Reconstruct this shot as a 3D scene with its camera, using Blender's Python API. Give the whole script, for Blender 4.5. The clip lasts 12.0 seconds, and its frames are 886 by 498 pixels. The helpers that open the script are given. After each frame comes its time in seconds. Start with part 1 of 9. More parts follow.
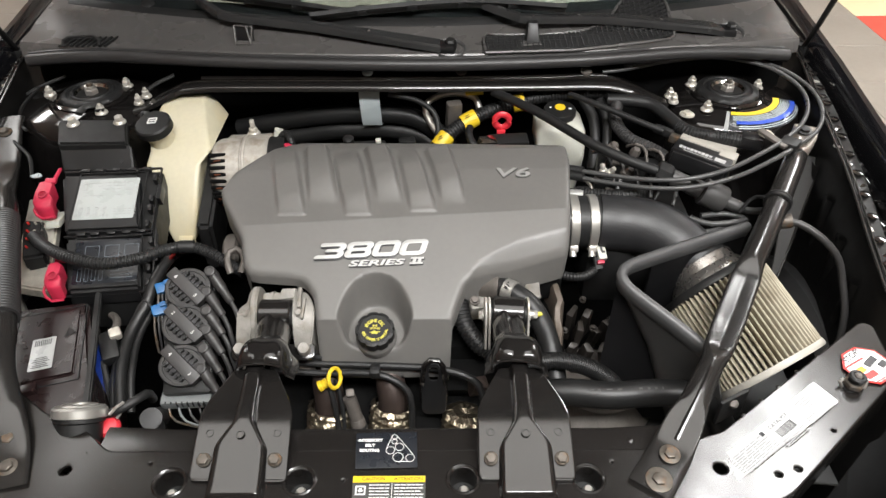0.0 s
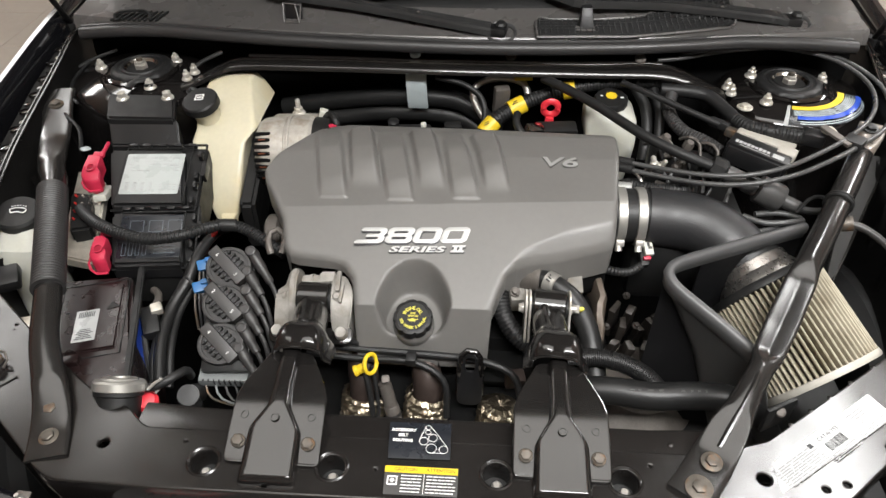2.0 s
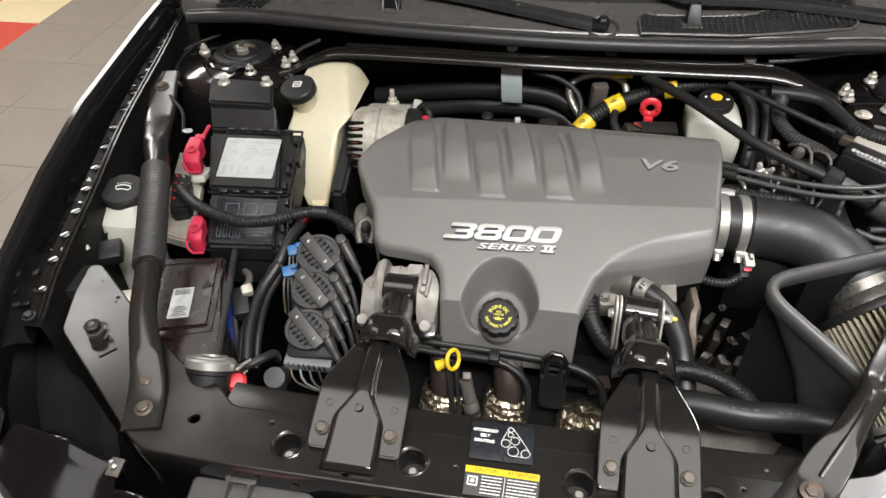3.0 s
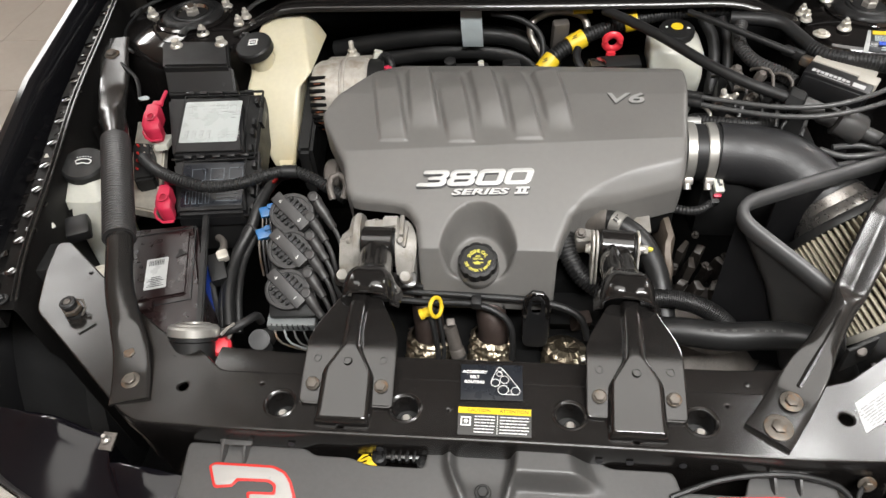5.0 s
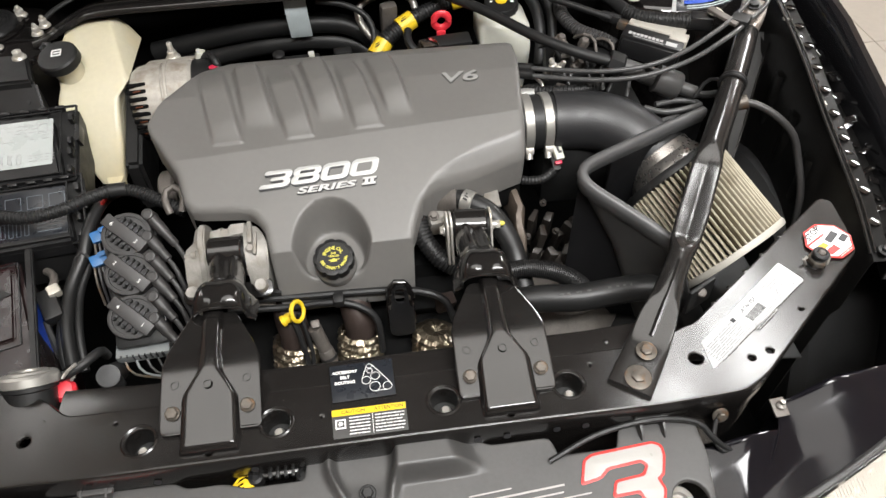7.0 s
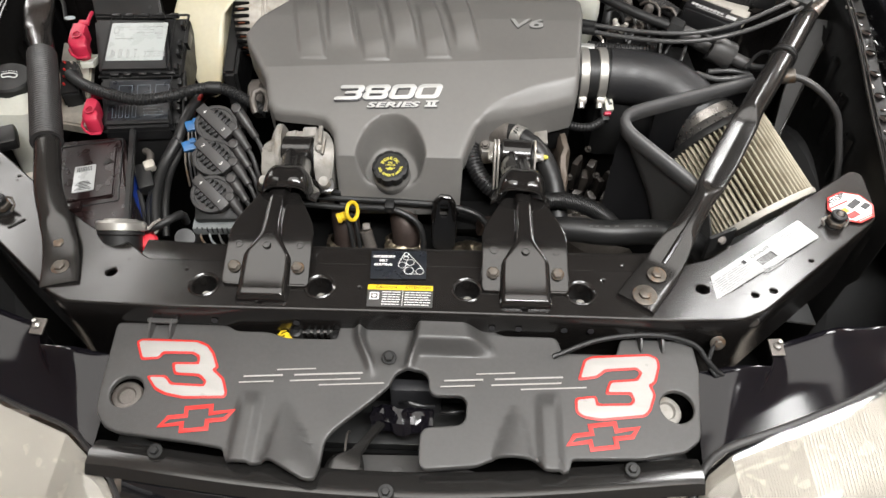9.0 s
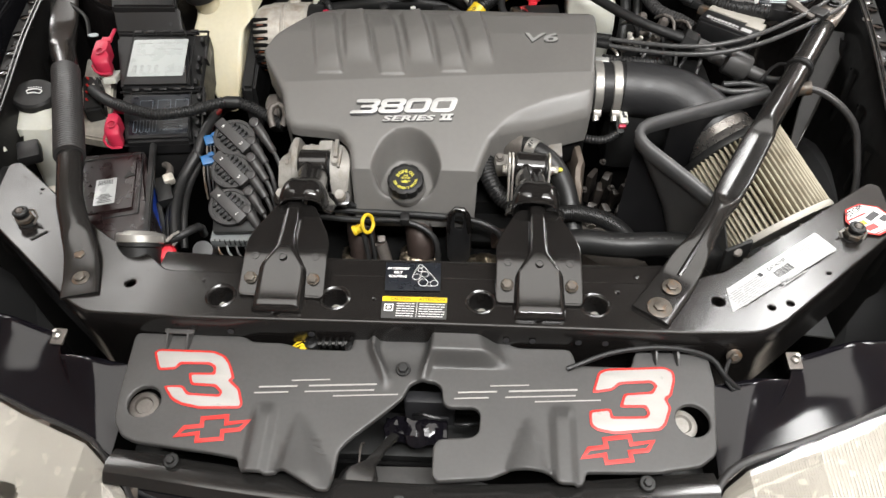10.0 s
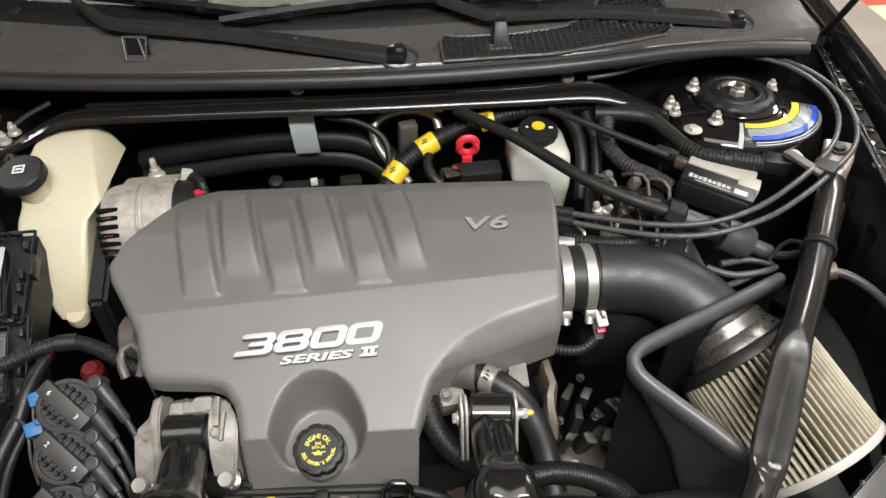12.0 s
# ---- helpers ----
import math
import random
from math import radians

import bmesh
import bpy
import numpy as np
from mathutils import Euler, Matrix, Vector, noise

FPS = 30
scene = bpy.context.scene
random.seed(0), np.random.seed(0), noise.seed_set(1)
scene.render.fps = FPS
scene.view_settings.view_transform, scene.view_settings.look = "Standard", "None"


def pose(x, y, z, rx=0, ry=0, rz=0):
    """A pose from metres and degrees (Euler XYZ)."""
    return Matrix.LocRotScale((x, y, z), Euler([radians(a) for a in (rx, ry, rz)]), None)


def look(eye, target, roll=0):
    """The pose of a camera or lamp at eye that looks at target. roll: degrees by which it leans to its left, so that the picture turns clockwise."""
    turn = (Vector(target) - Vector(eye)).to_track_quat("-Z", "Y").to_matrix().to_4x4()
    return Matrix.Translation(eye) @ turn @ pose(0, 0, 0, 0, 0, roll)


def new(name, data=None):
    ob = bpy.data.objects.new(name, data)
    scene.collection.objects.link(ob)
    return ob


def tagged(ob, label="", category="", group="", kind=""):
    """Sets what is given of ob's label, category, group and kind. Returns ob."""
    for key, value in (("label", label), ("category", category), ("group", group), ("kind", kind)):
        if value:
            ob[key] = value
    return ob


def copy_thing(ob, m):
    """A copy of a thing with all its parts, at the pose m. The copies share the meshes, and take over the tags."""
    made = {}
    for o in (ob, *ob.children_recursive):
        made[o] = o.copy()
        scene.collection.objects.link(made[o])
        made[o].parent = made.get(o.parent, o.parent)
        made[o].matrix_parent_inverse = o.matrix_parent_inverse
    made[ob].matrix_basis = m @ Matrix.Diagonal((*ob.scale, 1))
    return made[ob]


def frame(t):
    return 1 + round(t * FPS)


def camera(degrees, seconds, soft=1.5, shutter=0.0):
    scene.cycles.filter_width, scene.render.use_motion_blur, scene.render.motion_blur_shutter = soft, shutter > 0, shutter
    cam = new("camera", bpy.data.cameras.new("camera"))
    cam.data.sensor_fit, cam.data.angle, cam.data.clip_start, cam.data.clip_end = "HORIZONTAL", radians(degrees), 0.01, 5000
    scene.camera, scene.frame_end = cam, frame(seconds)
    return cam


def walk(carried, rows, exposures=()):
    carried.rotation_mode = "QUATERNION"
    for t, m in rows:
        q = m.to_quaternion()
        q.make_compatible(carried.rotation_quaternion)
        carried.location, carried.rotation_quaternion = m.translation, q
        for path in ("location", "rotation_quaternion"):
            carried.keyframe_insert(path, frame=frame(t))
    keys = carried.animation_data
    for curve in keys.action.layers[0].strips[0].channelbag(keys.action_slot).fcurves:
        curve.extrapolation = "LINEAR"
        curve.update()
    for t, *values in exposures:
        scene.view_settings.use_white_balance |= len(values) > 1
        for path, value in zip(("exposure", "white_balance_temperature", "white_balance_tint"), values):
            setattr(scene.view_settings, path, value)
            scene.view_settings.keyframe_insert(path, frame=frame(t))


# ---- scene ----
cam = camera(64.1, 12.0)
PATH = [
    (0, (0.063, -0.502, 1.498), (0.063, 1.05, 0.236), -0.3),
    (0.5, (0.057, -0.491, 1.497), (0.059, 1.05, 0.223), -0.3),
    (1, (0.064, -0.485, 1.495), (0.06, 1.046, 0.209), -0.2),
    (1.5, (0.067, -0.483, 1.494), (0.031, 1.041, 0.199), -0.2),
    (2, (0.059, -0.481, 1.494), (-0.051, 1.034, 0.193), -0.6),
    (2.5, (0.041, -0.478, 1.495), (-0.171, 1.022, 0.188), -1.4),
    (3, (0.032, -0.468, 1.492), (-0.278, 1.005, 0.176), -2.4),
    (3.2, (0.031, -0.469, 1.494), (-0.31, 0.994, 0.173), -2.8),
    (4.8, (0.026, -0.477, 1.487), (-0.236, 0.93, 0.089), -4.8),
    (5, (0.022, -0.477, 1.484), (-0.194, 0.924, 0.073), -4.8),
    (5.5, (0.03, -0.474, 1.483), (-0.056, 0.916, 0.048), -4.6),
    (6, (0.045, -0.465, 1.484), (0.087, 0.91, 0.032), -3.8),
    (6.5, (0.051, -0.459, 1.485), (0.18, 0.905, 0.028), -2.8),
    (6.7, (0.05, -0.454, 1.483), (0.198, 0.906, 0.024), -2.3),
    (8.3, (0.017, -0.554, 1.472), (0.045, 0.816, 0.015), 0.4),
    (8.5, (0.041, -0.583, 1.472), (0.046, 0.788, 0.015), 0.4),
    (9, (0.074, -0.628, 1.466), (0.028, 0.75, 0.018), 0.1),
    (9.5, (0.077, -0.638, 1.466), (-0.005, 0.748, 0.027), -0.6),
    (10, (0.079, -0.633, 1.467), (-0.018, 0.772, 0.047), -1.3),
    (10.5, (0.08, -0.594, 1.458), (-0.004, 0.836, 0.062), -1.9),
    (11, (0.031, -0.395, 1.437), (0.022, 1.061, 0.067), -1.3),
    (11.5, (0.022, -0.23, 1.438), (0.104, 1.248, 0.093), -0.3),
    (12, (0.075, -0.218, 1.45), (0.175, 1.263, 0.11), -0.6),
]
walk(cam, [(t, look(eye, target, roll)) for t, eye, target, roll in PATH])

# ---- world and light ----
world = bpy.data.worlds.new("room_air")
world.use_nodes = True
world.node_tree.nodes["Background"].inputs[0].default_value = (0.5, 0.5, 0.52, 1)
world.node_tree.nodes["Background"].inputs[1].default_value = 0.02
scene.world = world
scene.view_settings.exposure = 0.09


def unseen_ceiling_lamp(x, y, watts, sx, sy):
    data = bpy.data.lights.new("unseen_ceiling_light", "AREA")
    data.shape, data.size, data.size_y, data.energy = "RECTANGLE", sx, sy, watts
    data.color = (0.99, 0.985, 0.975)
    ob = new("unseen_ceiling_light", data)
    ob.location = (x, y, 2.93)
    return ob


# Ceiling lamps stand out of view; the last, wide weak panel is added fill.
LAMPS = [(1.12, 1.62, 66, 0.45, 1.3), (-1.95, 2.15, 13, 0.5, 1.5), (0.85, -1.05, 140, 2.2, 0.4), (-3.4, 2.9, 55, 0.5, 1.5), (3.3, 2.7, 105, 0.5, 1.5), (0.0, -0.10, 6.5, 2.4, 1.2)]
for lamp_row in LAMPS:
    unseen_ceiling_lamp(*lamp_row)


# ---- materials ----
def pbr(name, col, rough=0.5, metal=0.0, vary=0.12, scale=30.0, bump=0.0, bscale=400.0, coat=0.0, dust=0.0, rvar=0.08, stain=None, sub=0.0, spec=0.5):
    m = bpy.data.materials.new(name)
    m.use_nodes = True
    nt = m.node_tree
    b = nt.nodes["Principled BSDF"]
    tc = nt.nodes.new("ShaderNodeTexCoord")

    def tex(sc, detail=4.0):
        n = nt.nodes.new("ShaderNodeTexNoise")
        n.inputs["Scale"].default_value, n.inputs["Detail"].default_value = sc, detail
        nt.links.new(tc.outputs["Object"], n.inputs["Vector"])
        return n.outputs["Fac"]

    def ramp(src, lo, hi, c0, c1):
        r = nt.nodes.new("ShaderNodeValToRGB")
        r.color_ramp.elements[0].position, r.color_ramp.elements[1].position = lo, hi
        r.color_ramp.elements[0].color, r.color_ramp.elements[1].color = (*c0, 1), (*c1, 1)
        nt.links.new(src, r.inputs[0])
        return r.outputs[0]

    def mix(fac, a, c):
        n = nt.nodes.new("ShaderNodeMix")
        n.data_type = "RGBA"
        nt.links.new(fac, n.inputs[0])
        nt.links.new(a, n.inputs[6])
        nt.links.new(c, n.inputs[7])
        return n.outputs[2]

    dark = tuple(max(0.0, v * (1 - vary)) for v in col)
    lite = tuple(min(1.0, v * (1 + vary)) for v in col)
    colour = ramp(tex(scale), 0.3, 0.7, dark, lite)
    fine = ramp(tex(scale * 14, 2), 0.35, 0.65, tuple(v * (1 - vary * 0.6) for v in col), tuple(min(1, v * (1 + vary * 0.6)) for v in col))
    half = nt.nodes.new("ShaderNodeMix")
    half.data_type, half.inputs[0].default_value = "RGBA", 0.45
    nt.links.new(colour, half.inputs[6])
    nt.links.new(fine, half.inputs[7])
    colour = half.outputs[2]
    if stain:
        fac = ramp(tex(scale * 0.6, 6), 0.5, 0.72, (0, 0, 0), (1, 1, 1))
        s = nt.nodes.new("ShaderNodeRGB")
        s.outputs[0].default_value = (*stain, 1)
        colour = mix(fac, colour, s.outputs[0])
    if dust:
        v = nt.nodes.new("ShaderNodeTexVoronoi")
        v.inputs["Scale"].default_value = 160
        nt.links.new(tc.outputs["Object"], v.inputs["Vector"])
        fac = ramp(v.outputs["Distance"], 0.04, 0.09, (dust, dust, dust), (0, 0, 0))
        s = nt.nodes.new("ShaderNodeRGB")
        s.outputs[0].default_value = (0.45, 0.43, 0.4, 1)
        colour = mix(fac, colour, s.outputs[0])
    nt.links.new(colour, b.inputs["Base Color"])
    rr = ramp(tex(scale * 1.7), 0.3, 0.7, (max(0.02, rough - rvar),) * 3, (min(1, rough + rvar),) * 3)
    nt.links.new(rr, b.inputs["Roughness"])
    b.inputs["Metallic"].default_value = metal
    b.inputs["Specular IOR Level"].default_value = spec
    b.inputs["Coat Weight"].default_value = coat
    b.inputs["Coat Roughness"].default_value = max(0.06, rough * 0.75)
    if sub:
        b.inputs["Subsurface Weight"].default_value = sub
        b.inputs["Subsurface Radius"].default_value = (0.02, 0.018, 0.012)
    if bump:
        n = nt.nodes.new("ShaderNodeBump")
        n.inputs["Strength"].default_value, n.inputs["Distance"].default_value = bump, 0.0006
        nt.links.new(tex(bscale, 3), n.inputs["Height"])
        nt.links.new(n.outputs[0], b.inputs["Normal"])
    return m


COVER = pbr("cover_plastic", (0.116, 0.112, 0.106), 0.40, vary=0.07, scale=8, bump=0.35, bscale=900)
STEEL = pbr("black_steel_paint", (0.0100, 0.0090, 0.0084), 0.21, coat=0.20, vary=0.2, scale=12, bump=0.02, bscale=700, dust=0.12, rvar=0.05)
GLOSS = pbr("gloss_black_paint", (0.0065, 0.0058, 0.0056), 0.10, vary=0.2, scale=10, coat=0.6, dust=0.18, rvar=0.03, bump=0.02, bscale=120)
BODY = pbr("car_paint_black", (0.006, 0.006, 0.007), 0.12, vary=0.2, scale=6, coat=1.0, dust=0.08, rvar=0.03)
DULL = pbr("dull_black_plastic", (0.011, 0.011, 0.011), 0.48, spec=0.35, vary=0.25, scale=25, bump=0.25, bscale=600, dust=0.06)
DECAL = pbr("decal_film", (0.31, 0.3, 0.285), 0.35, vary=0.05, scale=30)
LIDLAB = pbr("pale_chart_film", (0.38, 0.405, 0.395), 0.3, vary=0.05, scale=30)
PLUGG = pbr("grey_plug_plastic", (0.16, 0.17, 0.17), 0.5, vary=0.15, scale=40)
COPPER = pbr("copper_wire", (0.30, 0.10, 0.05), 0.4, metal=0.7, vary=0.2)
# Near-black, low specular: puts shade of recesses and the deep bay into colour.
DEEP = pbr("deep_shade_black", (0.004, 0.004, 0.004), 0.75, spec=0.08, vary=0.3, scale=12, bump=0.2, bscale=200)
BLACKP = pbr("black_moulding", (0.008, 0.008, 0.0085), 0.38, vary=0.2, scale=20, bump=0.15, bscale=500)
DASH = pbr("tan_dashboard", (0.30, 0.265, 0.22), 0.6, vary=0.1, scale=6)
GREYP = pbr("charcoal_plastic", (0.046, 0.045, 0.044), 0.43, vary=0.15, scale=14, bump=0.3, bscale=700)
BROWNPIPE = pbr("heat_browned_pipe", (0.05, 0.036, 0.031), 0.5, metal=0.5, vary=0.3, scale=60, bump=0.5, bscale=180, stain=(0.05, 0.035, 0.03))
BROWNCAST = pbr("browned_casting", (0.11, 0.088, 0.07), 0.5, metal=0.2, vary=0.3, scale=50, bump=0.8, bscale=200, stain=(0.09, 0.07, 0.055))
SHIELD = pbr("matte_black_sheet", (0.0045, 0.0045, 0.005), 0.5, spec=0.2, vary=0.2, scale=20, bump=0.1, bscale=300)
COILBAR = pbr("coil_bar_plastic", (0.030, 0.0285, 0.028), 0.46, vary=0.15, scale=20, bump=0.3, bscale=600)
BRKT = pbr("bracket_paint", (0.0085, 0.0078, 0.0074), 0.14, spec=0.5, coat=0.2, vary=0.2, scale=12, bump=0.02, bscale=500, dust=0.08, rvar=0.04)
BRACE = pbr("worn_satin_tube", (0.013, 0.0122, 0.0116), 0.21, vary=0.25, scale=16, coat=0.1, dust=0.1, rvar=0.06, bump=0.03, bscale=300)
APRON = pbr("underseal_black", (0.0055, 0.0052, 0.005), 0.42, spec=0.25, vary=0.3, scale=20, bump=0.2, bscale=150, dust=0.2)
ALUM = pbr("pale_cast_alloy", (0.40, 0.375, 0.335), 0.5, metal=0.25, vary=0.25, scale=70, bump=1.0, bscale=240, stain=(0.26, 0.22, 0.17))
WORN = pbr("worn_bare_steel", (0.25, 0.225, 0.20), 0.3, metal=0.6, vary=0.3, scale=30, stain=(0.16, 0.10, 0.075))
COIL = pbr("coil_plastic", (0.019, 0.018, 0.0178), 0.48, vary=0.2, scale=30, bump=0.3, bscale=500)
HOSE = pbr("soft_black_hose", (0.011, 0.011, 0.011), 0.42, spec=0.35, vary=0.25, scale=18, bump=0.15, bscale=300)
RUBBER = pbr("black_rubber", (0.012, 0.012, 0.0122), 0.48, spec=0.35, vary=0.25, scale=18, bump=0.2, bscale=300)
SLEEVE = pbr("grey_conduit", (0.026, 0.025, 0.025), 0.45, vary=0.2, scale=20)
SEAL = pbr("weatherstrip_rubber", (0.024, 0.023, 0.023), 0.42, vary=0.2, scale=9, bump=0.2, bscale=250)
TRIM = pbr("edge_trim_rubber", (0.062, 0.062, 0.063), 0.42, vary=0.15, scale=20)
DARKCAST = pbr("oily_cast_iron", (0.024, 0.020, 0.017), 0.5, metal=0.3, vary=0.4, scale=40, bump=0.8, bscale=160, stain=(0.02, 0.018, 0.016))
PIPE = pbr("moulded_intake_plastic", (0.016, 0.016, 0.017), 0.46, vary=0.15, scale=30, bump=0.6, bscale=450)
CAST = pbr("cast_aluminium", (0.24, 0.228, 0.208), 0.52, metal=0.25, vary=0.28, scale=60, bump=1.0, bscale=220, stain=(0.16, 0.135, 0.105))
GREYCAST = pbr("dirty_cast_iron", (0.11, 0.098, 0.088), 0.55, metal=0.4, vary=0.3, scale=35, bump=0.5, bscale=200)
ZINC = pbr("zinc_bolt", (0.46, 0.44, 0.41), 0.42, metal=0.8, vary=0.15, scale=80)
RUST = pbr("worn_bolt", (0.10, 0.088, 0.075), 0.48, metal=0.6, vary=0.3, scale=120, stain=(0.14, 0.08, 0.04))
CHROME = pbr("polished_steel", (0.72, 0.7, 0.67), 0.18, metal=1.0, vary=0.08, scale=60, stain=(0.5, 0.4, 0.28))
PAINT = pbr("pressed_steel_paint", (0.0085, 0.0078, 0.0074), 0.17, coat=0.25, vary=0.2, scale=12, bump=0.02, bscale=500, dust=0.05, rvar=0.03)
SATIN = pbr("satin_black_paint", (0.012, 0.0115, 0.011), 0.19, vary=0.2, scale=10, coat=0.4, dust=0.2, rvar=0.05)
BRUSH = pbr("brushed_clamp", (0.22, 0.208, 0.195), 0.3, metal=0.85, vary=0.2, scale=60)
BAND = pbr("stainless_band", (0.37, 0.36, 0.335), 0.42, metal=0.7, vary=0.1, scale=60)
LABG = pbr("beige_plastic", (0.36, 0.34, 0.30), 0.5, vary=0.1, scale=20)
COWL = pbr("satin_cowl_plastic", (0.076, 0.072, 0.069), 0.27, vary=0.15, scale=8, bump=0.15, bscale=700)
FOIL = pbr("gold_foil", (0.40, 0.345, 0.26), 0.36, metal=1.0, vary=0.5, scale=140, bump=1.0, bscale=260)
TANK = pbr("milky_plastic", (0.54, 0.50, 0.37), 0.4, vary=0.08, scale=9, sub=0.25, stain=(0.58, 0.48, 0.28))
TANKW = pbr("white_plastic", (0.45, 0.45, 0.40), 0.4, vary=0.07, scale=15, sub=0.2)
WHITE = pbr("white_paper", (0.78, 0.78, 0.76), 0.4, vary=0.04, scale=20)
GREYM = pbr("grey_lettering", (0.30, 0.30, 0.29), 0.4, metal=0.3, vary=0.04, scale=40)
EMLAB = pbr("emission_film", (0.44, 0.445, 0.44), 0.35, vary=0.06, scale=40)
LABW = pbr("label_film", (0.34, 0.345, 0.34), 0.3, vary=0.06, scale=40)
SILVER = pbr("silver_lettering", (0.42, 0.42, 0.41), 0.4, metal=0.25, vary=0.04, scale=40)
INK = pbr("black_ink", (0.02, 0.02, 0.022), 0.5, vary=0.1)
FAINT = pbr("faint_ink", (0.12, 0.14, 0.16), 0.4, vary=0.1)
PALEINK = pbr("pale_grey_ink", (0.36, 0.36, 0.36), 0.45, vary=0.1)
GREYINK = pbr("grey_ink", (0.25, 0.25, 0.255), 0.5, vary=0.1)
OLIVE = pbr("dull_yellow_paint", (0.52, 0.47, 0.06), 0.45, vary=0.1)
NUT = pbr("pale_zinc_nut", (0.52, 0.50, 0.46), 0.42, metal=0.5, vary=0.25, scale=120, stain=(0.4, 0.36, 0.28))
YELLOW = pbr("yellow_plastic", (0.66, 0.46, 0.02), 0.4, vary=0.08)
RED = pbr("red_plastic", (0.62, 0.03, 0.045), 0.38, vary=0.1, sub=0.05)
DARKRED = pbr("dark_red_plastic", (0.14, 0.012, 0.012), 0.4, vary=0.15)
PINK = pbr("faded_red_plastic", (0.44, 0.022, 0.055), 0.4, vary=0.12)
ORANGE = pbr("orange_ink", (0.8, 0.32, 0.02), 0.45, vary=0.05)
REDINK = pbr("red_ink", (0.48, 0.022, 0.018), 0.4, vary=0.06)
BLUE = pbr("blue_plastic", (0.015, 0.06, 0.42), 0.35, vary=0.1)
BLUEC = pbr("blue_connector", (0.008, 0.11, 0.30), 0.4, vary=0.1)
PAPER = pbr("pleated_cotton", (0.29, 0.26, 0.195), 0.8, vary=0.16, scale=45, stain=(0.19, 0.16, 0.11))
STRAP = pbr("grey_strap", (0.42, 0.47, 0.48), 0.5, vary=0.08)
LABELB = pbr("black_label", (0.012, 0.014, 0.018), 0.3, vary=0.1)
HOUSING = pbr("black_lamp_housing", (0.004, 0.0036, 0.005), 0.12, spec=0.32, vary=0.2, scale=8, dust=0.05, rvar=0.03)
GLASSY = pbr("reflector_chrome", (0.56, 0.535, 0.50), 0.24, metal=0.3, rvar=0.06, vary=0.08, scale=22)
GRILLE = pbr("glossy_grille_plastic", (0.028, 0.028, 0.028), 0.2, vary=0.15, scale=20)
CABLE = pbr("grey_cable_jacket", (0.055, 0.055, 0.055), 0.34, vary=0.12, scale=30)
FELT = pbr("hood_felt", (0.11, 0.095, 0.088), 0.9, vary=0.2, scale=20)
FLOORM = pbr("grey_floor_tile", (0.27, 0.24, 0.205), 0.45, vary=0.1, scale=3, bump=0.1, bscale=60)
FLOORR = pbr("red_floor_tile", (0.6, 0.09, 0.06), 0.45, vary=0.08, scale=3)
FLOORY = pbr("cream_floor_tile", (0.72, 0.62, 0.38), 0.45, vary=0.08, scale=3)
WALLW = pbr("terracotta_wall_paint", (0.46, 0.21, 0.15), 0.7, vary=0.06, scale=2)
WALLM = pbr("wall_paint", (0.6, 0.56, 0.52), 0.7, vary=0.04, scale=2)
CEILM = pbr("ceiling_paint", (0.74, 0.72, 0.69), 0.8, vary=0.04, scale=2)
TERM = pbr("tin_plate", (0.6, 0.57, 0.5), 0.4, metal=0.6, vary=0.25, scale=60, stain=(0.45, 0.42, 0.36))
# Near-black case; its red tint puts a red-brown reflection into the colour.
REFLECT_RED = pbr("battery_case", (0.0125, 0.007, 0.007), 0.30, spec=0.3, vary=0.15, scale=20, bump=0.1, bscale=300)


def glass(name, tint, rough):
    m = bpy.data.materials.new(name)
    m.use_nodes = True
    b = m.node_tree.nodes["Principled BSDF"]
    b.inputs["Base Color"].default_value = (*tint, 1)
    b.inputs["Roughness"].default_value = rough
    b.inputs["Transmission Weight"].default_value = 1.0
    b.inputs["IOR"].default_value = 1.45
    return m


def clear(name, rough):
    m = bpy.data.materials.new(name)
    m.use_nodes = True
    nt = m.node_tree
    nt.nodes.remove(nt.nodes["Principled BSDF"])
    t, g, f, x = (nt.nodes.new("ShaderNode" + k) for k in ("BsdfTransparent", "BsdfGlossy", "Fresnel", "MixShader"))
    t.inputs[0].default_value = (0.96, 0.96, 0.95, 1)
    g.inputs["Roughness"].default_value = rough
    nt.links.new(f.outputs[0], x.inputs[0])
    nt.links.new(t.outputs[0], x.inputs[1])
    nt.links.new(g.outputs[0], x.inputs[2])
    nt.links.new(x.outputs[0], nt.nodes["Material Output"].inputs[0])
    return m


LENS = clear("clear_polycarbonate", 0.06)
WIND = glass("tinted_glass", (0.35, 0.4, 0.38), 0.0)


def glow(name, col, power):
    m = bpy.data.materials.new(name)
    m.use_nodes = True
    b = m.node_tree.nodes["Principled BSDF"]
    b.inputs["Base Color"].default_value = (0.9, 0.9, 0.9, 1)
    b.inputs["Emission Color"].default_value = (*col, 1)
    b.inputs["Emission Strength"].default_value = power
    return m


LAMPM = glow("lit_diffuser", (1.0, 0.965, 0.91), 3.0)


# ---- builders ----
def part(name, bm, material, parent=None, label="", smooth=35):
    me = bpy.data.meshes.new(name)
    bm.normal_update()
    bm.to_mesh(me)
    bm.free()
    me.materials.append(material)
    if smooth:
        me.polygons.foreach_set("use_smooth", [True] * len(me.polygons))
        me.set_sharp_from_angle(angle=radians(smooth))
    ob = new(name, me)
    if parent:
        ob.parent = parent
        ob.matrix_parent_inverse = Matrix.Translation([-v for v in root_of(parent).location]) if parent.type == "EMPTY" else Matrix()
    if label:
        tagged(ob, label)
    return ob


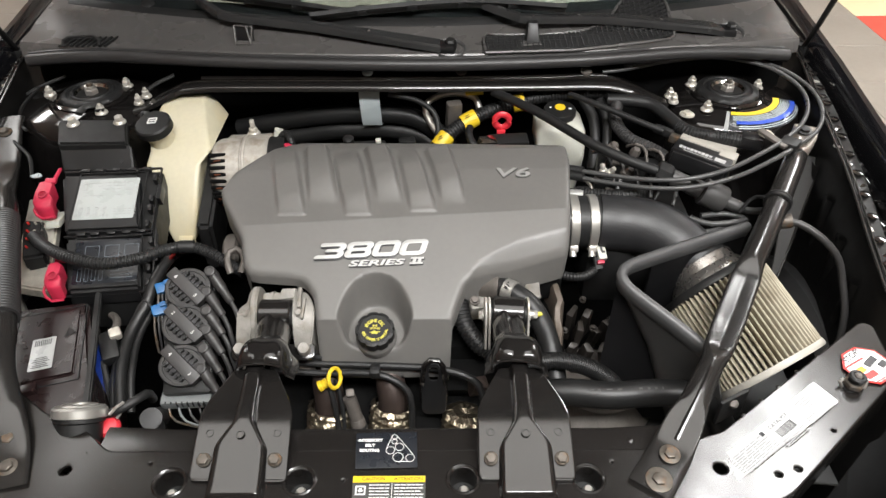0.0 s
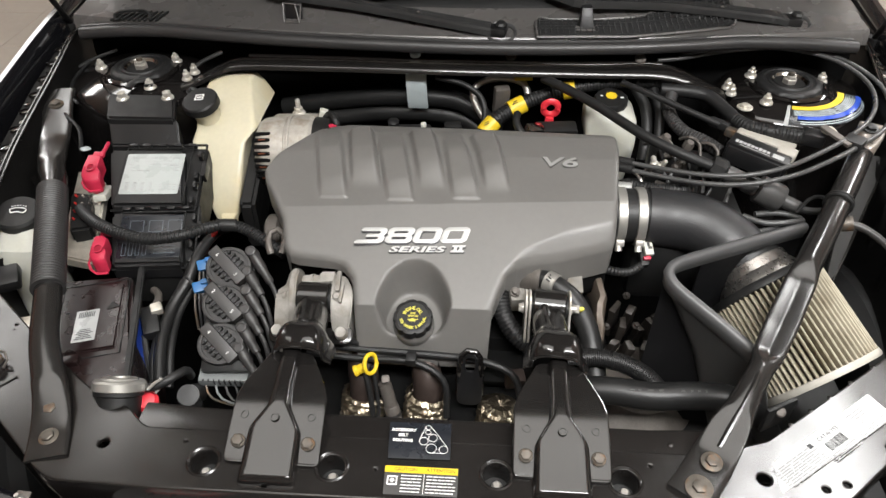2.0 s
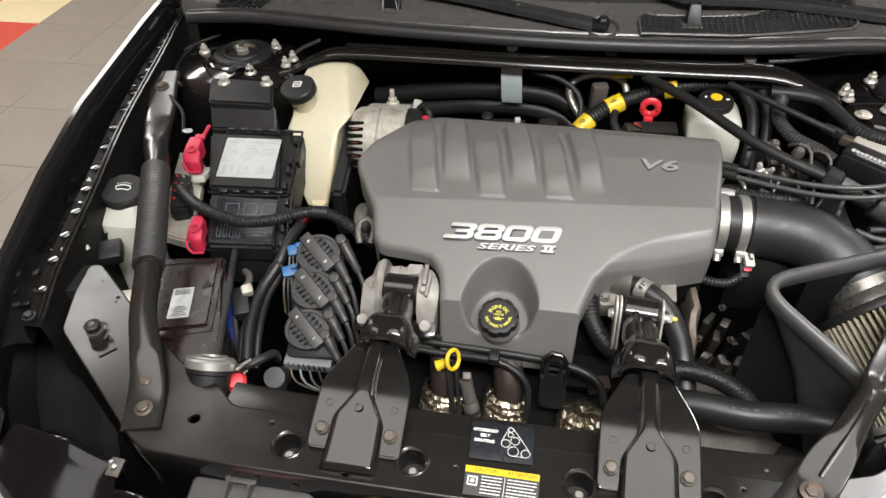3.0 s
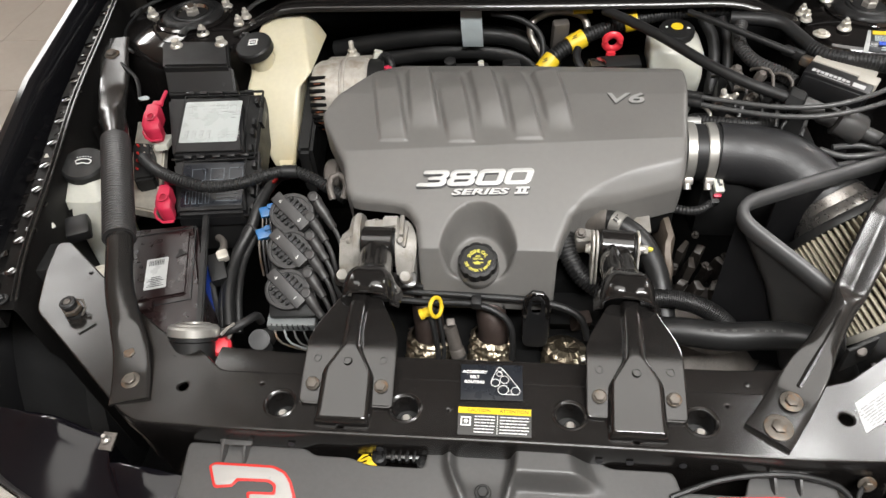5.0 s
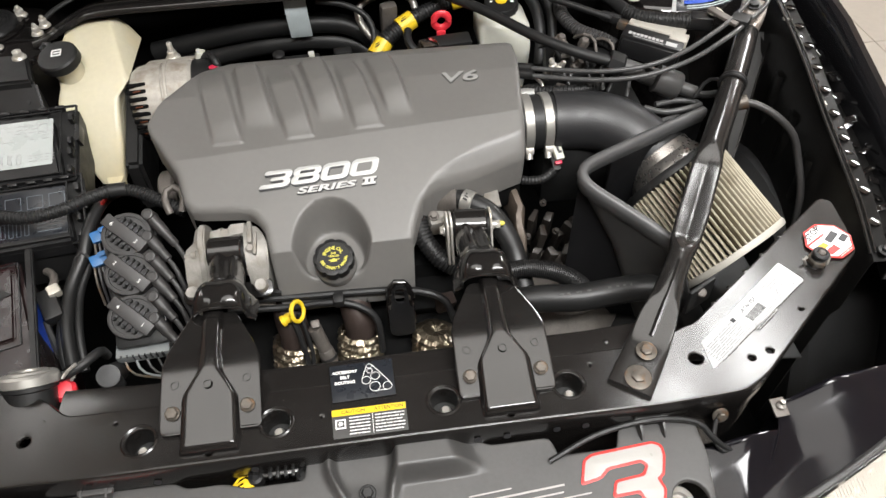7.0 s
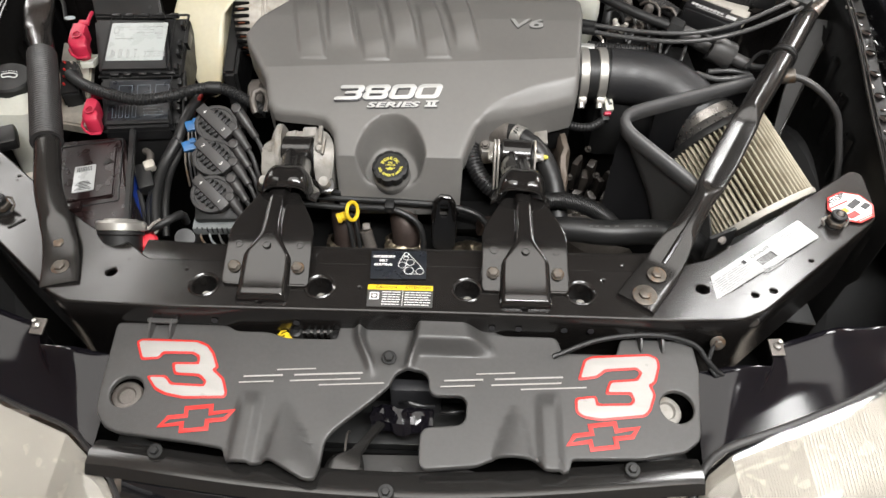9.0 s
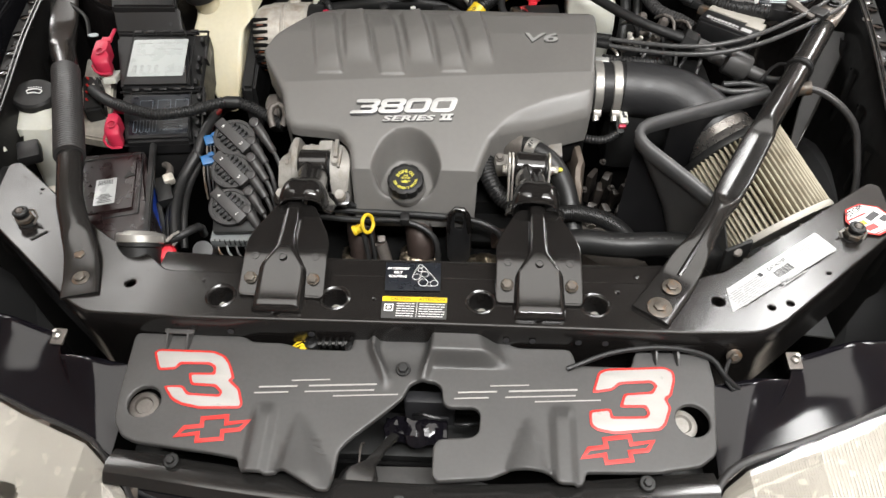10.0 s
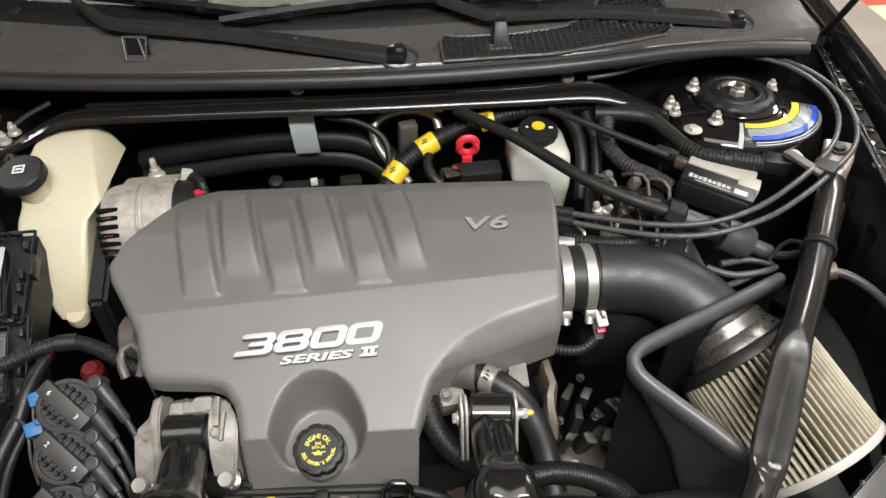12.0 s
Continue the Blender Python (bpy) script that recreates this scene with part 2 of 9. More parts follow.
def pieces(name, bm, material, parent, label=""):
    """One part for each loose piece of a mesh."""
    left = set(bm.verts)
    while left:
        todo, group = [left.pop()], []
        while todo:
            v = todo.pop()
            group.append(v)
            for e in v.link_edges:
                w = e.other_vert(v)
                if w in left:
                    left.remove(w)
                    todo.append(w)
        one, of = bmesh.new(), {}
        for v in group:
            of[v] = one.verts.new(v.co)
        for f in {f for v in group for f in v.link_faces}:
            one.faces.new([of[v] for v in f.verts])
        part(name, one, material, parent, label)
    bm.free()


def root_of(ob):
    while ob.parent:
        ob = ob.parent
    return ob


def thing(name, at, label, category, group="", kind=""):
    ob = new(name)
    ob.empty_display_size = 0.02
    ob.location = at
    bpy.context.view_layer.update()
    return tagged(ob, label, category, group, kind)


def solo(name, bm, material, label, category, group="", kind="", smooth=35):
    return tagged(part(name, bm, material, None, "", smooth), label, category, group, kind)


def box(c, s, rot=(0, 0, 0), bevel=0.0, bm=None, seg=2, taper=1.0):
    bm = bm or bmesh.new()
    r = bmesh.ops.create_cube(bm, size=1)
    vs = r["verts"]
    for v in vs:
        k = taper if v.co.z > 0 else 1.0
        v.co = Vector((v.co.x * s[0] * k, v.co.y * s[1] * k, v.co.z * s[2]))
    if bevel:
        es = list({e for v in vs for e in v.link_edges})
        r = bmesh.ops.bevel(bm, geom=es, offset=bevel, segments=seg, profile=0.6, affect="EDGES")
        vs = list({v for f in r["faces"] for v in f.verts} | {v for v in vs if v.is_valid})
    m = pose(*c, *rot)
    for v in vs:
        v.co = m @ v.co
    return bm


def cyl(p0, p1, r0, r1=None, seg=20, bm=None, bevel=0.0, caps=True):
    bm = bm or bmesh.new()
    p0, p1 = Vector(p0), Vector(p1)
    r1 = r0 if r1 is None else r1
    n = (p1 - p0).length
    prof = [(r0 - bevel, 0), (r0, bevel), (r1, n - bevel), (r1 - bevel, n)] if bevel else [(r0, 0), (r1, n)]
    return lathe(prof, p0, p1 - p0, seg, bm, caps)


def lathe(prof, at, axis=(0, 0, 1), seg=24, bm=None, caps=True, wob=None):
    bm = bm or bmesh.new()
    q = Vector(axis).to_track_quat("Z", "Y")
    rings = []
    for r, h in prof:
        ring = []
        for i in range(seg):
            a = 2 * math.pi * i / seg
            k = r * (wob(a, h) if wob else 1)
            ring.append(bm.verts.new(Vector(at) + q @ Vector((k * math.cos(a), k * math.sin(a), h))))
        rings.append(ring)
    for a, b in zip(rings, rings[1:]):
        for i in range(seg):
            bm.faces.new((a[i], a[(i + 1) % seg], b[(i + 1) % seg], b[i]))
    if caps:
        bm.faces.new(rings[0][::-1])
        bm.faces.new(rings[-1])
    return bm


def spline(pts, step):
    pts = [Vector(p) for p in pts]
    ext = [pts[0] * 2 - pts[1]] + pts + [pts[-1] * 2 - pts[-2]]
    fine = []
    for i in range(1, len(ext) - 2):
        a, b, c, d = ext[i - 1:i + 3]
        for k in range(24):
            t = k / 24
            fine.append(0.5 * ((2 * b) + (c - a) * t + (2 * a - 5 * b + 4 * c - d) * t * t + (3 * b - a - 3 * c + d) * t ** 3))
    fine.append(pts[-1])
    out, left = [fine[0]], step
    for a, b in zip(fine, fine[1:]):
        n = (b - a).length
        while n >= left and n > 1e-9:
            a = a + (b - a) * (left / n)
            out.append(a.copy())
            n -= left
            left = step
        left -= n
    if (out[-1] - fine[-1]).length > step * 0.3:
        out.append(fine[-1])
    return out


def tube(pts, r, seg=12, step=0.012, ribbed=0.0, depth=0.12, bm=None, r_end=None, flat=1.0):
    """A hose along a smooth line; ribbed: the pitch of a corrugated one."""
    bm = bm or bmesh.new()
    line = spline(pts, ribbed / 4 if ribbed else step)
    rings, up = [], Vector((0.05, 0.02, 1))
    for i, p in enumerate(line):
        d = (line[min(i + 1, len(line) - 1)] - line[max(i - 1, 0)]).normalized()
        side = d.cross(up)
        side = side.normalized() if side.length > 1e-5 else Vector((1, 0, 0))
        top = side.cross(d)
        f = i / max(1, len(line) - 1)
        k = (r if r_end is None else r + (r_end - r) * f) * ((1 - depth) if ribbed and i % 4 >= 2 else 1)
        rings.append([bm.verts.new(p + side * k * math.cos(2 * math.pi * j / seg) + top * k * flat * math.sin(2 * math.pi * j / seg)) for j in range(seg)])
    for a, b in zip(rings, rings[1:]):
        for j in range(seg):
            bm.faces.new((a[j], a[(j + 1) % seg], b[(j + 1) % seg], b[j]))
    bm.faces.new(rings[0][::-1])
    bm.faces.new(rings[-1])
    return bm


def loft(rows, closed=False, bm=None, caps=False):
    bm = bm or bmesh.new()
    g = [[bm.verts.new(p) for p in row] for row in rows]
    n = len(g[0])
    for a, b in zip(g, g[1:]):
        for j in range(n if closed else n - 1):
            bm.faces.new((a[j], a[(j + 1) % n], b[(j + 1) % n], b[j]))
    if caps:
        bm.faces.new(g[0][::-1])
        bm.faces.new(g[-1])
    bmesh.ops.recalc_face_normals(bm, faces=bm.faces)
    return bm


def thick(bm, t):
    """Gives an open sheet a thickness."""
    bmesh.ops.solidify(bm, geom=list(bm.faces), thickness=t)
    return bm


def of_curve(cu):
    ob = bpy.data.objects.new("shape", cu)
    scene.collection.objects.link(ob)
    me = bpy.data.meshes.new_from_object(ob)
    bpy.data.objects.remove(ob)
    bm = bmesh.new()
    bm.from_mesh(me)
    bpy.data.meshes.remove(me)
    return bm


def sheet(outer, holes=(), z=0.0, t=0.004, bevel=0.001, height=None, cut_x=(), cut_y=()):
    """A flat plate with holes; height(x, y): its rise."""
    cu = bpy.data.curves.new("plate", "CURVE")
    cu.dimensions, cu.fill_mode, cu.extrude, cu.bevel_depth, cu.bevel_resolution = "2D", "BOTH", max(0.0001, t / 2 - bevel), bevel, 1
    for ring in (outer, *holes):
        s = cu.splines.new("POLY")
        s.points.add(len(ring) - 1)
        for p, q in zip(s.points, ring):
            p.co = (q[0], q[1], 0, 1)
        s.use_cyclic_u = True
    bm = of_curve(cu)
    bmesh.ops.remove_doubles(bm, verts=bm.verts, dist=1e-5)
    for co, no in [((c, 0, 0), (1, 0, 0)) for c in cut_x] + [((0, c, 0), (0, 1, 0)) for c in cut_y]:
        bmesh.ops.bisect_plane(bm, geom=list(bm.verts) + list(bm.edges) + list(bm.faces), plane_co=co, plane_no=no)
    for v in bm.verts:
        v.co.z += z + (height(v.co.x, v.co.y) if height else 0)
    return bm


def circle(x, y, r, n=20, k=1.0):
    return [(x + r * math.cos(2 * math.pi * i / n), y + k * r * math.sin(2 * math.pi * i / n)) for i in range(n)]


def rounded(pts, r, n=4):
    """A polygon with rounded corners."""
    out = []
    for i, p in enumerate(pts):
        p, a, b = Vector(p), Vector(pts[i - 1]), Vector(pts[(i + 1) % len(pts)])
        k = min(r, (a - p).length * 0.45, (b - p).length * 0.45)
        s, e = p + (a - p).normalized() * k, p + (b - p).normalized() * k
        for j in range(n + 1):
            t = j / n
            out.append(tuple(s * (1 - t) ** 2 + p * 2 * t * (1 - t) + e * t * t))
    return out


def letters(text, size, m, depth=0.0008, shear=0.0, wide=1.0, bold=0.0, align="CENTER", bm=None):
    cu = bpy.data.curves.new("words", "FONT")
    cu.body, cu.size, cu.extrude, cu.shear, cu.offset, cu.align_x, cu.align_y = text, size, depth / 2, shear, bold, align, "CENTER"
    cu.resolution_u = 3
    got = of_curve(cu)
    got.transform(m @ Matrix.Diagonal((wide, 1, 1, 1)))
    if bm is None:
        return got
    me = bpy.data.meshes.new("words")
    got.to_mesh(me)
    got.free()
    bm.from_mesh(me)
    bpy.data.meshes.remove(me)
    return bm


def bars(m, rows, bm=None):
    """Plain bars (x, y, width, height) on the plane of m."""
    bm = bm or bmesh.new()
    for x, y, w, h in rows:
        f = [bm.verts.new(m @ Vector((x + a * w / 2, y + b * h / 2, c))) for c in (0, 0.0004) for a, b in ((-1, -1), (1, -1), (1, 1), (-1, 1))]
        for q in ((4, 5, 6, 7), (0, 1, 5, 4), (1, 2, 6, 5), (2, 3, 7, 6), (3, 0, 4, 7)):
            bm.faces.new([f[i] for i in q])
    return bm


def plane_of(a, b, d):
    """The pose with its origin at a, x towards b and y towards d."""
    a, b, d = Vector(a), Vector(b), Vector(d)
    x = (b - a).normalized()
    z = x.cross(d - a).normalized()
    y = z.cross(x)
    return Matrix(((x.x, y.x, z.x, a.x), (x.y, y.y, z.y, a.y), (x.z, y.z, z.z, a.z), (0, 0, 0, 1)))


def hexbolt(parent, at, r=0.008, axis=(0, 0, 1), flange=1.7, mat=None, name="bolt", h=0.006):
    mat = mat or RUST
    ax = Vector(axis).normalized()
    ob = part(name, lathe([(r * flange, 0), (r * flange, 0.0015), (r * flange * 0.9, 0.0022)], at, ax, 20), mat, parent)
    part("bolt_head", lathe([(r, 0.0022), (r, h), (r * 0.8, h + 0.001)], at, ax, 6), mat, ob)
    return ob


def stud_nut(parent, at, r=0.0075, tall=0.022, axis=(0, 0, 1), mat=None):
    mat = mat or NUT
    bm = lathe([(r * 1.45, 0), (r * 1.45, 0.002), (r * 1.15, 0.005)], at, axis, 18)
    lathe([(r, 0.004), (r, 0.012), (r * 0.8, 0.0135)], at, axis, 6, bm)
    lathe([(r * 0.55, 0.012), (r * 0.55, tall), (r * 0.4, tall + 0.002)], at, axis, 10, bm)
    return part("nut", bm, mat, parent)


# ---- the room ----
tagged(part("floor", box((0, 0.5, -0.06), (12, 13, 0.1)), FLOORM), "grey tiled workshop floor under the car", "floor", kind="structure")
for n, c, s in (("wall_north", (0, 7.05, 1.5), (12.2, 0.1, 3.1)), ("wall_south", (0, -6.05, 1.5), (12.2, 0.1, 3.1)),
                ("wall_east", (6.05, 0.5, 1.5), (0.1, 13.2, 3.1)), ("wall_west", (-6.05, 0.5, 1.5), (0.1, 13.2, 3.1))):
    tagged(part(n, box(c, s), WALLW if n == "wall_west" else WALLM), "plain terracotta painted workshop wall" if n == "wall_west" else "plain warm grey painted wall of the workshop", "wall", kind="structure")
tagged(part("ceiling", box((0, 0.5, 3.05), (12.2, 13.2, 0.08)), CEILM), "plain grey workshop ceiling", "ceiling", kind="structure")
for lx, ly, watts, lw, ld in LAMPS:
    lamp = thing("unseen_ceiling_lamp", (lx, ly, 2.96), "unseen white flat ceiling lamp, switched on to light the bay", "lamp", "ceiling lamps")
    part("housing", box((lx, ly, 2.985), (lw + 0.06, ld + 0.06, 0.05), bevel=0.006), WHITE, lamp)
    part("diffuser", box((lx, ly, 2.955), (lw, ld, 0.008)), LAMPM, lamp)

# ---- car body ----
car = thing("car", (0, 0.5, 0), "glossy black car front with its hood open", "car")


def fender(sx):
    """Outer fender with its crown, gutter and inner apron."""
    st = [(-0.10, 0.70, 0.66, 0.56), (0.05, 0.765, 0.735, 0.70), (0.20, 0.800, 0.79, 0.775), (0.35, 0.810, 0.84, 0.812), (0.50, 0.812, 0.885, 0.848), (0.75, 0.808, 0.930, 0.893), (1.0, 0.810, 0.960, 0.915), (1.35, 0.815, 0.985, 0.93)]
    sy = [s[0] for s in st]

    def crown(y):
        return float(np.interp(y, sy, [s[1] for s in st]))

    def fz(y):
        return float(np.interp(y, sy, [s[3] for s in st]))

    def inner(y):
        return float(np.interp(y, (0.10, 0.20, 0.35, 0.50, 0.70, 0.85, 1.0), (0.700, 0.705, 0.720, 0.738, 0.755, 0.776, 0.782)))

    rows = []
    for y, x, z, zi in st:
        prof = [(x - 0.016, zi - 0.045), (x - 0.015, z - 0.030), (x - 0.010, z - 0.010), (x - 0.002, z), (x + 0.007, z + 0.001), (x + 0.013, z - 0.006), (x + 0.019, z - 0.03), (x + 0.030, z - 0.11), (x + 0.040, z - 0.30), (x + 0.035, 0.30)]
        rows.append([(sx * a, y, b) for a, b in prof])
    part("fender", thick(loft(rows), 0.002), BODY, car, "polished black front fender")
    rows = []
    for y in (0.12, 0.20, 0.28, 0.35, 0.43, 0.50, 0.58, 0.66, 0.75, 0.85, 1.0, 1.35):
        x0, z, x1 = inner(y), fz(y), min(inner(y) + 0.034, crown(y) - 0.020)
        prof = [(crown(y) - 0.014, z - 0.046), (x1 + 0.002, z - 0.040), (x1, z - 0.006), (x1 - 0.004, z), (x0 + 0.004, z + 0.002), (x0, z - 0.006), (x0 - 0.006, z - 0.10), (x0 - 0.018, 0.62), (x0 - 0.04, 0.35)]
        rows.append([(sx * a, y, b) for a, b in prof])
    apron = part("inner_apron", thick(loft(rows), 0.002), APRON, car, "black inner fender apron with a folded flange")
    rng_f = random.Random(21 if sx > 0 else 22)
    for i in range(15):
        y = 0.17 + 0.046 * i
        x0, z, w = inner(y), fz(y) + 0.003, min(0.034, crown(y) - 0.020 - inner(y))
        if w > 0.012:
            part("flange_bolt", lathe([(0.0085, 0), (0.008, 0.002), (0.005, 0.0025)], (sx * (x0 + w * 0.55), y, z - 0.001), (0, 0, 1), 14), GLOSS, apron)
            # Tilted shiny tab, added to scatter glints along the flange.
            part("flange_glint_tab", box((sx * (x0 + w * rng_f.uniform(0.2, 0.7)), y + 0.022, z + 0.001), (w * rng_f.uniform(0.25, 0.5), 0.010, 0.004), (rng_f.uniform(-14, 14), rng_f.uniform(-16, 16), rng_f.uniform(-30, 30)), 0.0014), GLOSS if i % 4 else NUT, apron)
        for k in range(2):
            gx = crown(y) - 0.022 - rng_f.uniform(0.0, 0.012)
            # Small tilted gloss tabs, added for random glints in the gutter.
            part("gutter_glint_tab", box((sx * gx, y + 0.020 * k + rng_f.uniform(-0.006, 0.006), fz(y) - 0.034 + rng_f.uniform(-0.006, 0.010)), (rng_f.uniform(0.010, 0.020), rng_f.uniform(0.008, 0.018), 0.004), (rng_f.uniform(-25, 25), rng_f.uniform(-30, 30), rng_f.uniform(-35, 35)), 0.0015), GLOSS, apron)
    for i in range(7):
        y = 0.16 + 0.085 * i
        zc = fz(y) - 0.055
        part("apron_rib", loft([[(sx * (inner(y + d) - 0.006 - h), y + d, zc - 0.10 * v) for d, h in ((-0.014, 0.0), (-0.008, 0.006), (0.008, 0.006), (0.014, 0.0))] for v in (0, 0.3, 0.7, 1.0)]), APRON, apron, "", 60)
    fold = [(sx * (inner(y) + 0.001), y, fz(y) + 0.003) for y in (0.13, 0.20, 0.35, 0.50, 0.70, 0.85, 1.0)]
    part("flange_lip", tube(fold, 0.0024, 6, 0.02), SATIN, car)
    part("flange_lip", tube([(x + sx * 0.007, y, z + 0.001) for x, y, z in fold], 0.0018, 6, 0.02), SATIN, car)
    hexbolt(apron, (sx * 0.722, 0.128, 0.748), 0.007, (0, 0, 1), 1.5, DULL)
    hook = (sx * 0.797, 0.865, 0.905)
    base = part("strut_bracket", box(hook, (0.03, 0.03, 0.02), (0, 0, 20), 0.004), DULL, car)
    part("ball_joint", lathe([(0.006, -0.006), (0.009, 0), (0.006, 0.006)], (sx * 0.793, 0.86, 0.908), (0, 0, 1), 12), ZINC, base)
    part("gas_strut", tube([(sx * 0.792, 0.858, 0.915), (sx * 0.775, 0.80, 0.98), (sx * 0.752, 0.73, 1.06), (sx * 0.72, 0.62, 1.18)], 0.0055, 10, 0.05), DULL, car, "thin black hood support strut")


fender(1)
fender(-1)

# the open hood leans back over the bay
rows, pad = [], []
for f in np.linspace(0, 1, 9):
    y, z = 0.99 - 0.66 * f + 0.05 * math.sin(math.pi * f), 1.00 + 0.98 * f + 0.05 * math.sin(math.pi * f)
    w = 0.76 - 0.10 * f ** 2
    rows.append([(w * u, y + 0.05 * (1 - u * u) * f, z + 0.03 * (1 - u * u)) for u in np.linspace(-1, 1, 13)])
    pad.append([(w * 0.93 * u, y - 0.02 + 0.05 * (1 - u * u) * f, z - 0.025 + 0.03 * (1 - u * u)) for u in np.linspace(-1, 1, 13)])
part("hood", thick(loft(rows), 0.012), BODY, car, "black hood panel held open")
# Unseen liner; its grey-brown is chosen to lift reflections and bounce below.
part("hood_liner", thick(loft(pad[1:-1]), 0.008), FELT, car, "unseen felt hood liner, toned to bounce light into the bay")

for sx in (1, -1):
    part("tyre", lathe([(0.24, -0.1), (0.31, -0.1), (0.325, -0.08), (0.325, 0.08), (0.31, 0.1), (0.24, 0.1)], (sx * 0.78, 0.40, 0.325), (1, 0, 0), 40), RUBBER, car)

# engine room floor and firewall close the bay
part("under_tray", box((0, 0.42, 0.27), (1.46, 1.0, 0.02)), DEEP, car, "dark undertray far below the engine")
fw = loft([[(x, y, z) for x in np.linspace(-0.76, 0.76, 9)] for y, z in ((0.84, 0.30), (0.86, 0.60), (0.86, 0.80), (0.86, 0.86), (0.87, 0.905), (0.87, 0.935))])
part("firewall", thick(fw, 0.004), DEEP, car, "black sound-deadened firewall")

# cowl: panel, grille, seal, wipers, glass
rows = []
for v, (dy, z) in enumerate(((-0.008, 0.918), (-0.006, 0.938), (0.0, 0.945), (0.05, 0.948), (0.075, 0.954), (None, 0.966))):
    row = []
    for x in np.linspace(-0.76, 0.76, 29):
        bow = (0.0 if v < 3 else 1.0) * 0.012 * math.cos(x / 0.76 * math.pi / 2)
        row.append((x, 0.862 + 0.24 * x * x + 0.002 if dy is None else 0.757 + 0.12 * x * x + dy, z if dy is None else z + bow * (v - 2) / 3 * 0.5))
    rows.append(row)
cowl = part("cowl_panel", thick(loft(rows), 0.003), COWL, car, "satin black plastic cowl panel below the windshield")


def cowl_z(x, y):
    d = y - (0.757 + 0.12 * x * x)
    bow = math.cos(x / 0.76 * math.pi / 2)
    return float(np.interp(d, (0, 0.05, 0.10, 0.15, 0.20), (0.945, 0.948 + 0.002 * bow, 0.960 + 0.004 * bow, 0.978 + 0.006 * bow, 0.992 + 0.008 * bow)))


# the mesh of the air inlet: crossed bars in a frame
def inlet(x):
    return float(np.interp(x, (0.145, 0.314, 0.47, 0.515), (0.757, 0.766, 0.803, 0.83))), float(np.interp(x, (0.148, 0.25, 0.34, 0.391, 0.432, 0.515), (0.816, 0.817, 0.832, 0.862, 0.934, 0.93)))


bm = bmesh.new()
for i in range(34):
    x = 0.150 + i * 0.0107
    y0, y1 = inlet(x)
    rows = [[(x + a, y, cowl_z(x, y) + b) for a, b in ((-0.0012, 0.001), (-0.0012, 0.007), (0.0012, 0.007), (0.0012, 0.001))] for y in np.linspace(y0, y1, 8)]
    loft(rows, True, bm, True)
part("grille_mesh", bm, GRILLE, cowl, "moulded square mesh of the air inlet")
bm = bmesh.new()
for j in range(18):
    o = 0.002 + j * 0.0102
    xs = [x for x in np.linspace(0.147, 0.513, 60) if inlet(x)[0] + o < inlet(x)[1]]
    if len(xs) > 1:
        rows = [[(x, inlet(x)[0] + o + a, cowl_z(x, inlet(x)[0] + o) + b) for a, b in ((-0.0011, 0.001), (-0.0011, 0.0075), (0.0011, 0.0075), (0.0011, 0.001))] for x in xs]
        loft(rows, True, bm, True)
part("grille_mesh", bm, GRILLE, cowl, "moulded square mesh of the air inlet")
rim = [(x, inlet(x)[0] - 0.003) for x in np.linspace(0.145, 0.515, 10)] + [(x, inlet(x)[1] + 0.003) for x in np.linspace(0.515, 0.145, 16)]
part("grille_rim", tube([(x, y, cowl_z(x, y) + 0.004) for x, y in rim] + [(rim[0][0], rim[0][1], cowl_z(*rim[0]) + 0.004)], 0.0028, 6, 0.02), COWL, cowl)
# Near-black sheet below the mesh, with the inlet's shade in its colour.
part("grille_recess", sheet(rim, (), 0.0022, 0.0008, 0.0002, cowl_z, [0.16 + 0.02 * i for i in range(18)], [0.76 + 0.02 * i for i in range(9)]), DEEP, cowl)
for i in range(9):
    x = -0.67 + i * 0.011
    part("vent_slat", tube([(x, 0.795, cowl_z(x, 0.795) + 0.003), (x + 0.012, 0.835, cowl_z(x, 0.835) + 0.003)], 0.0025, 6, 0.02), DULL, cowl)
part("vent_handle", tube([(-0.66, 0.79, 0.95), (-0.655, 0.80, 0.962), (-0.62, 0.805, 0.964), (-0.595, 0.803, 0.962), (-0.59, 0.79, 0.95)], 0.003, 8), DULL, cowl)
part("button", lathe([(0.014, 0), (0.014, 0.004), (0.011, 0.006)], (-0.54, 0.945, 0.972), (0, -0.3, 1), 24), DULL, cowl)

seal_pts = [(-0.735, 0.79, 0.926), (-0.66, 0.79, 0.932), (-0.56, 0.785, 0.936), (-0.40, 0.764, 0.936), (-0.2, 0.747, 0.936), (0.06, 0.738, 0.936), (0.29, 0.750, 0.936), (0.42, 0.768, 0.936), (0.52, 0.785, 0.936), (0.64, 0.797, 0.931), (0.735, 0.80, 0.924)]
seal = solo("weatherstrip", tube([(x, y, z - 0.004) for x, y, z in seal_pts], 0.0118, 14, 0.02), SEAL, "black rubber hood seal along the cowl edge", "seal")
part("seal_lip", tube([(x, y + 0.009, z + 0.006) for x, y, z in seal_pts], 0.0032, 8, 0.03), SEAL, seal)

def glass_row(dy, z):
    return [(x, 0.862 + 0.24 * x * x + dy, z) for x in np.linspace(-0.72, 0.72, 17)]


ws = part("windshield", thick(loft([glass_row(0, 0.968), glass_row(0.10, 1.022), glass_row(0.37, 1.165), glass_row(0.77, 1.38)]), 0.005), WIND, car, "sloping windshield")
part("black_border", thick(loft([glass_row(0.004, 0.9615), glass_row(0.036, 0.979)]), 0.001), INK, ws)
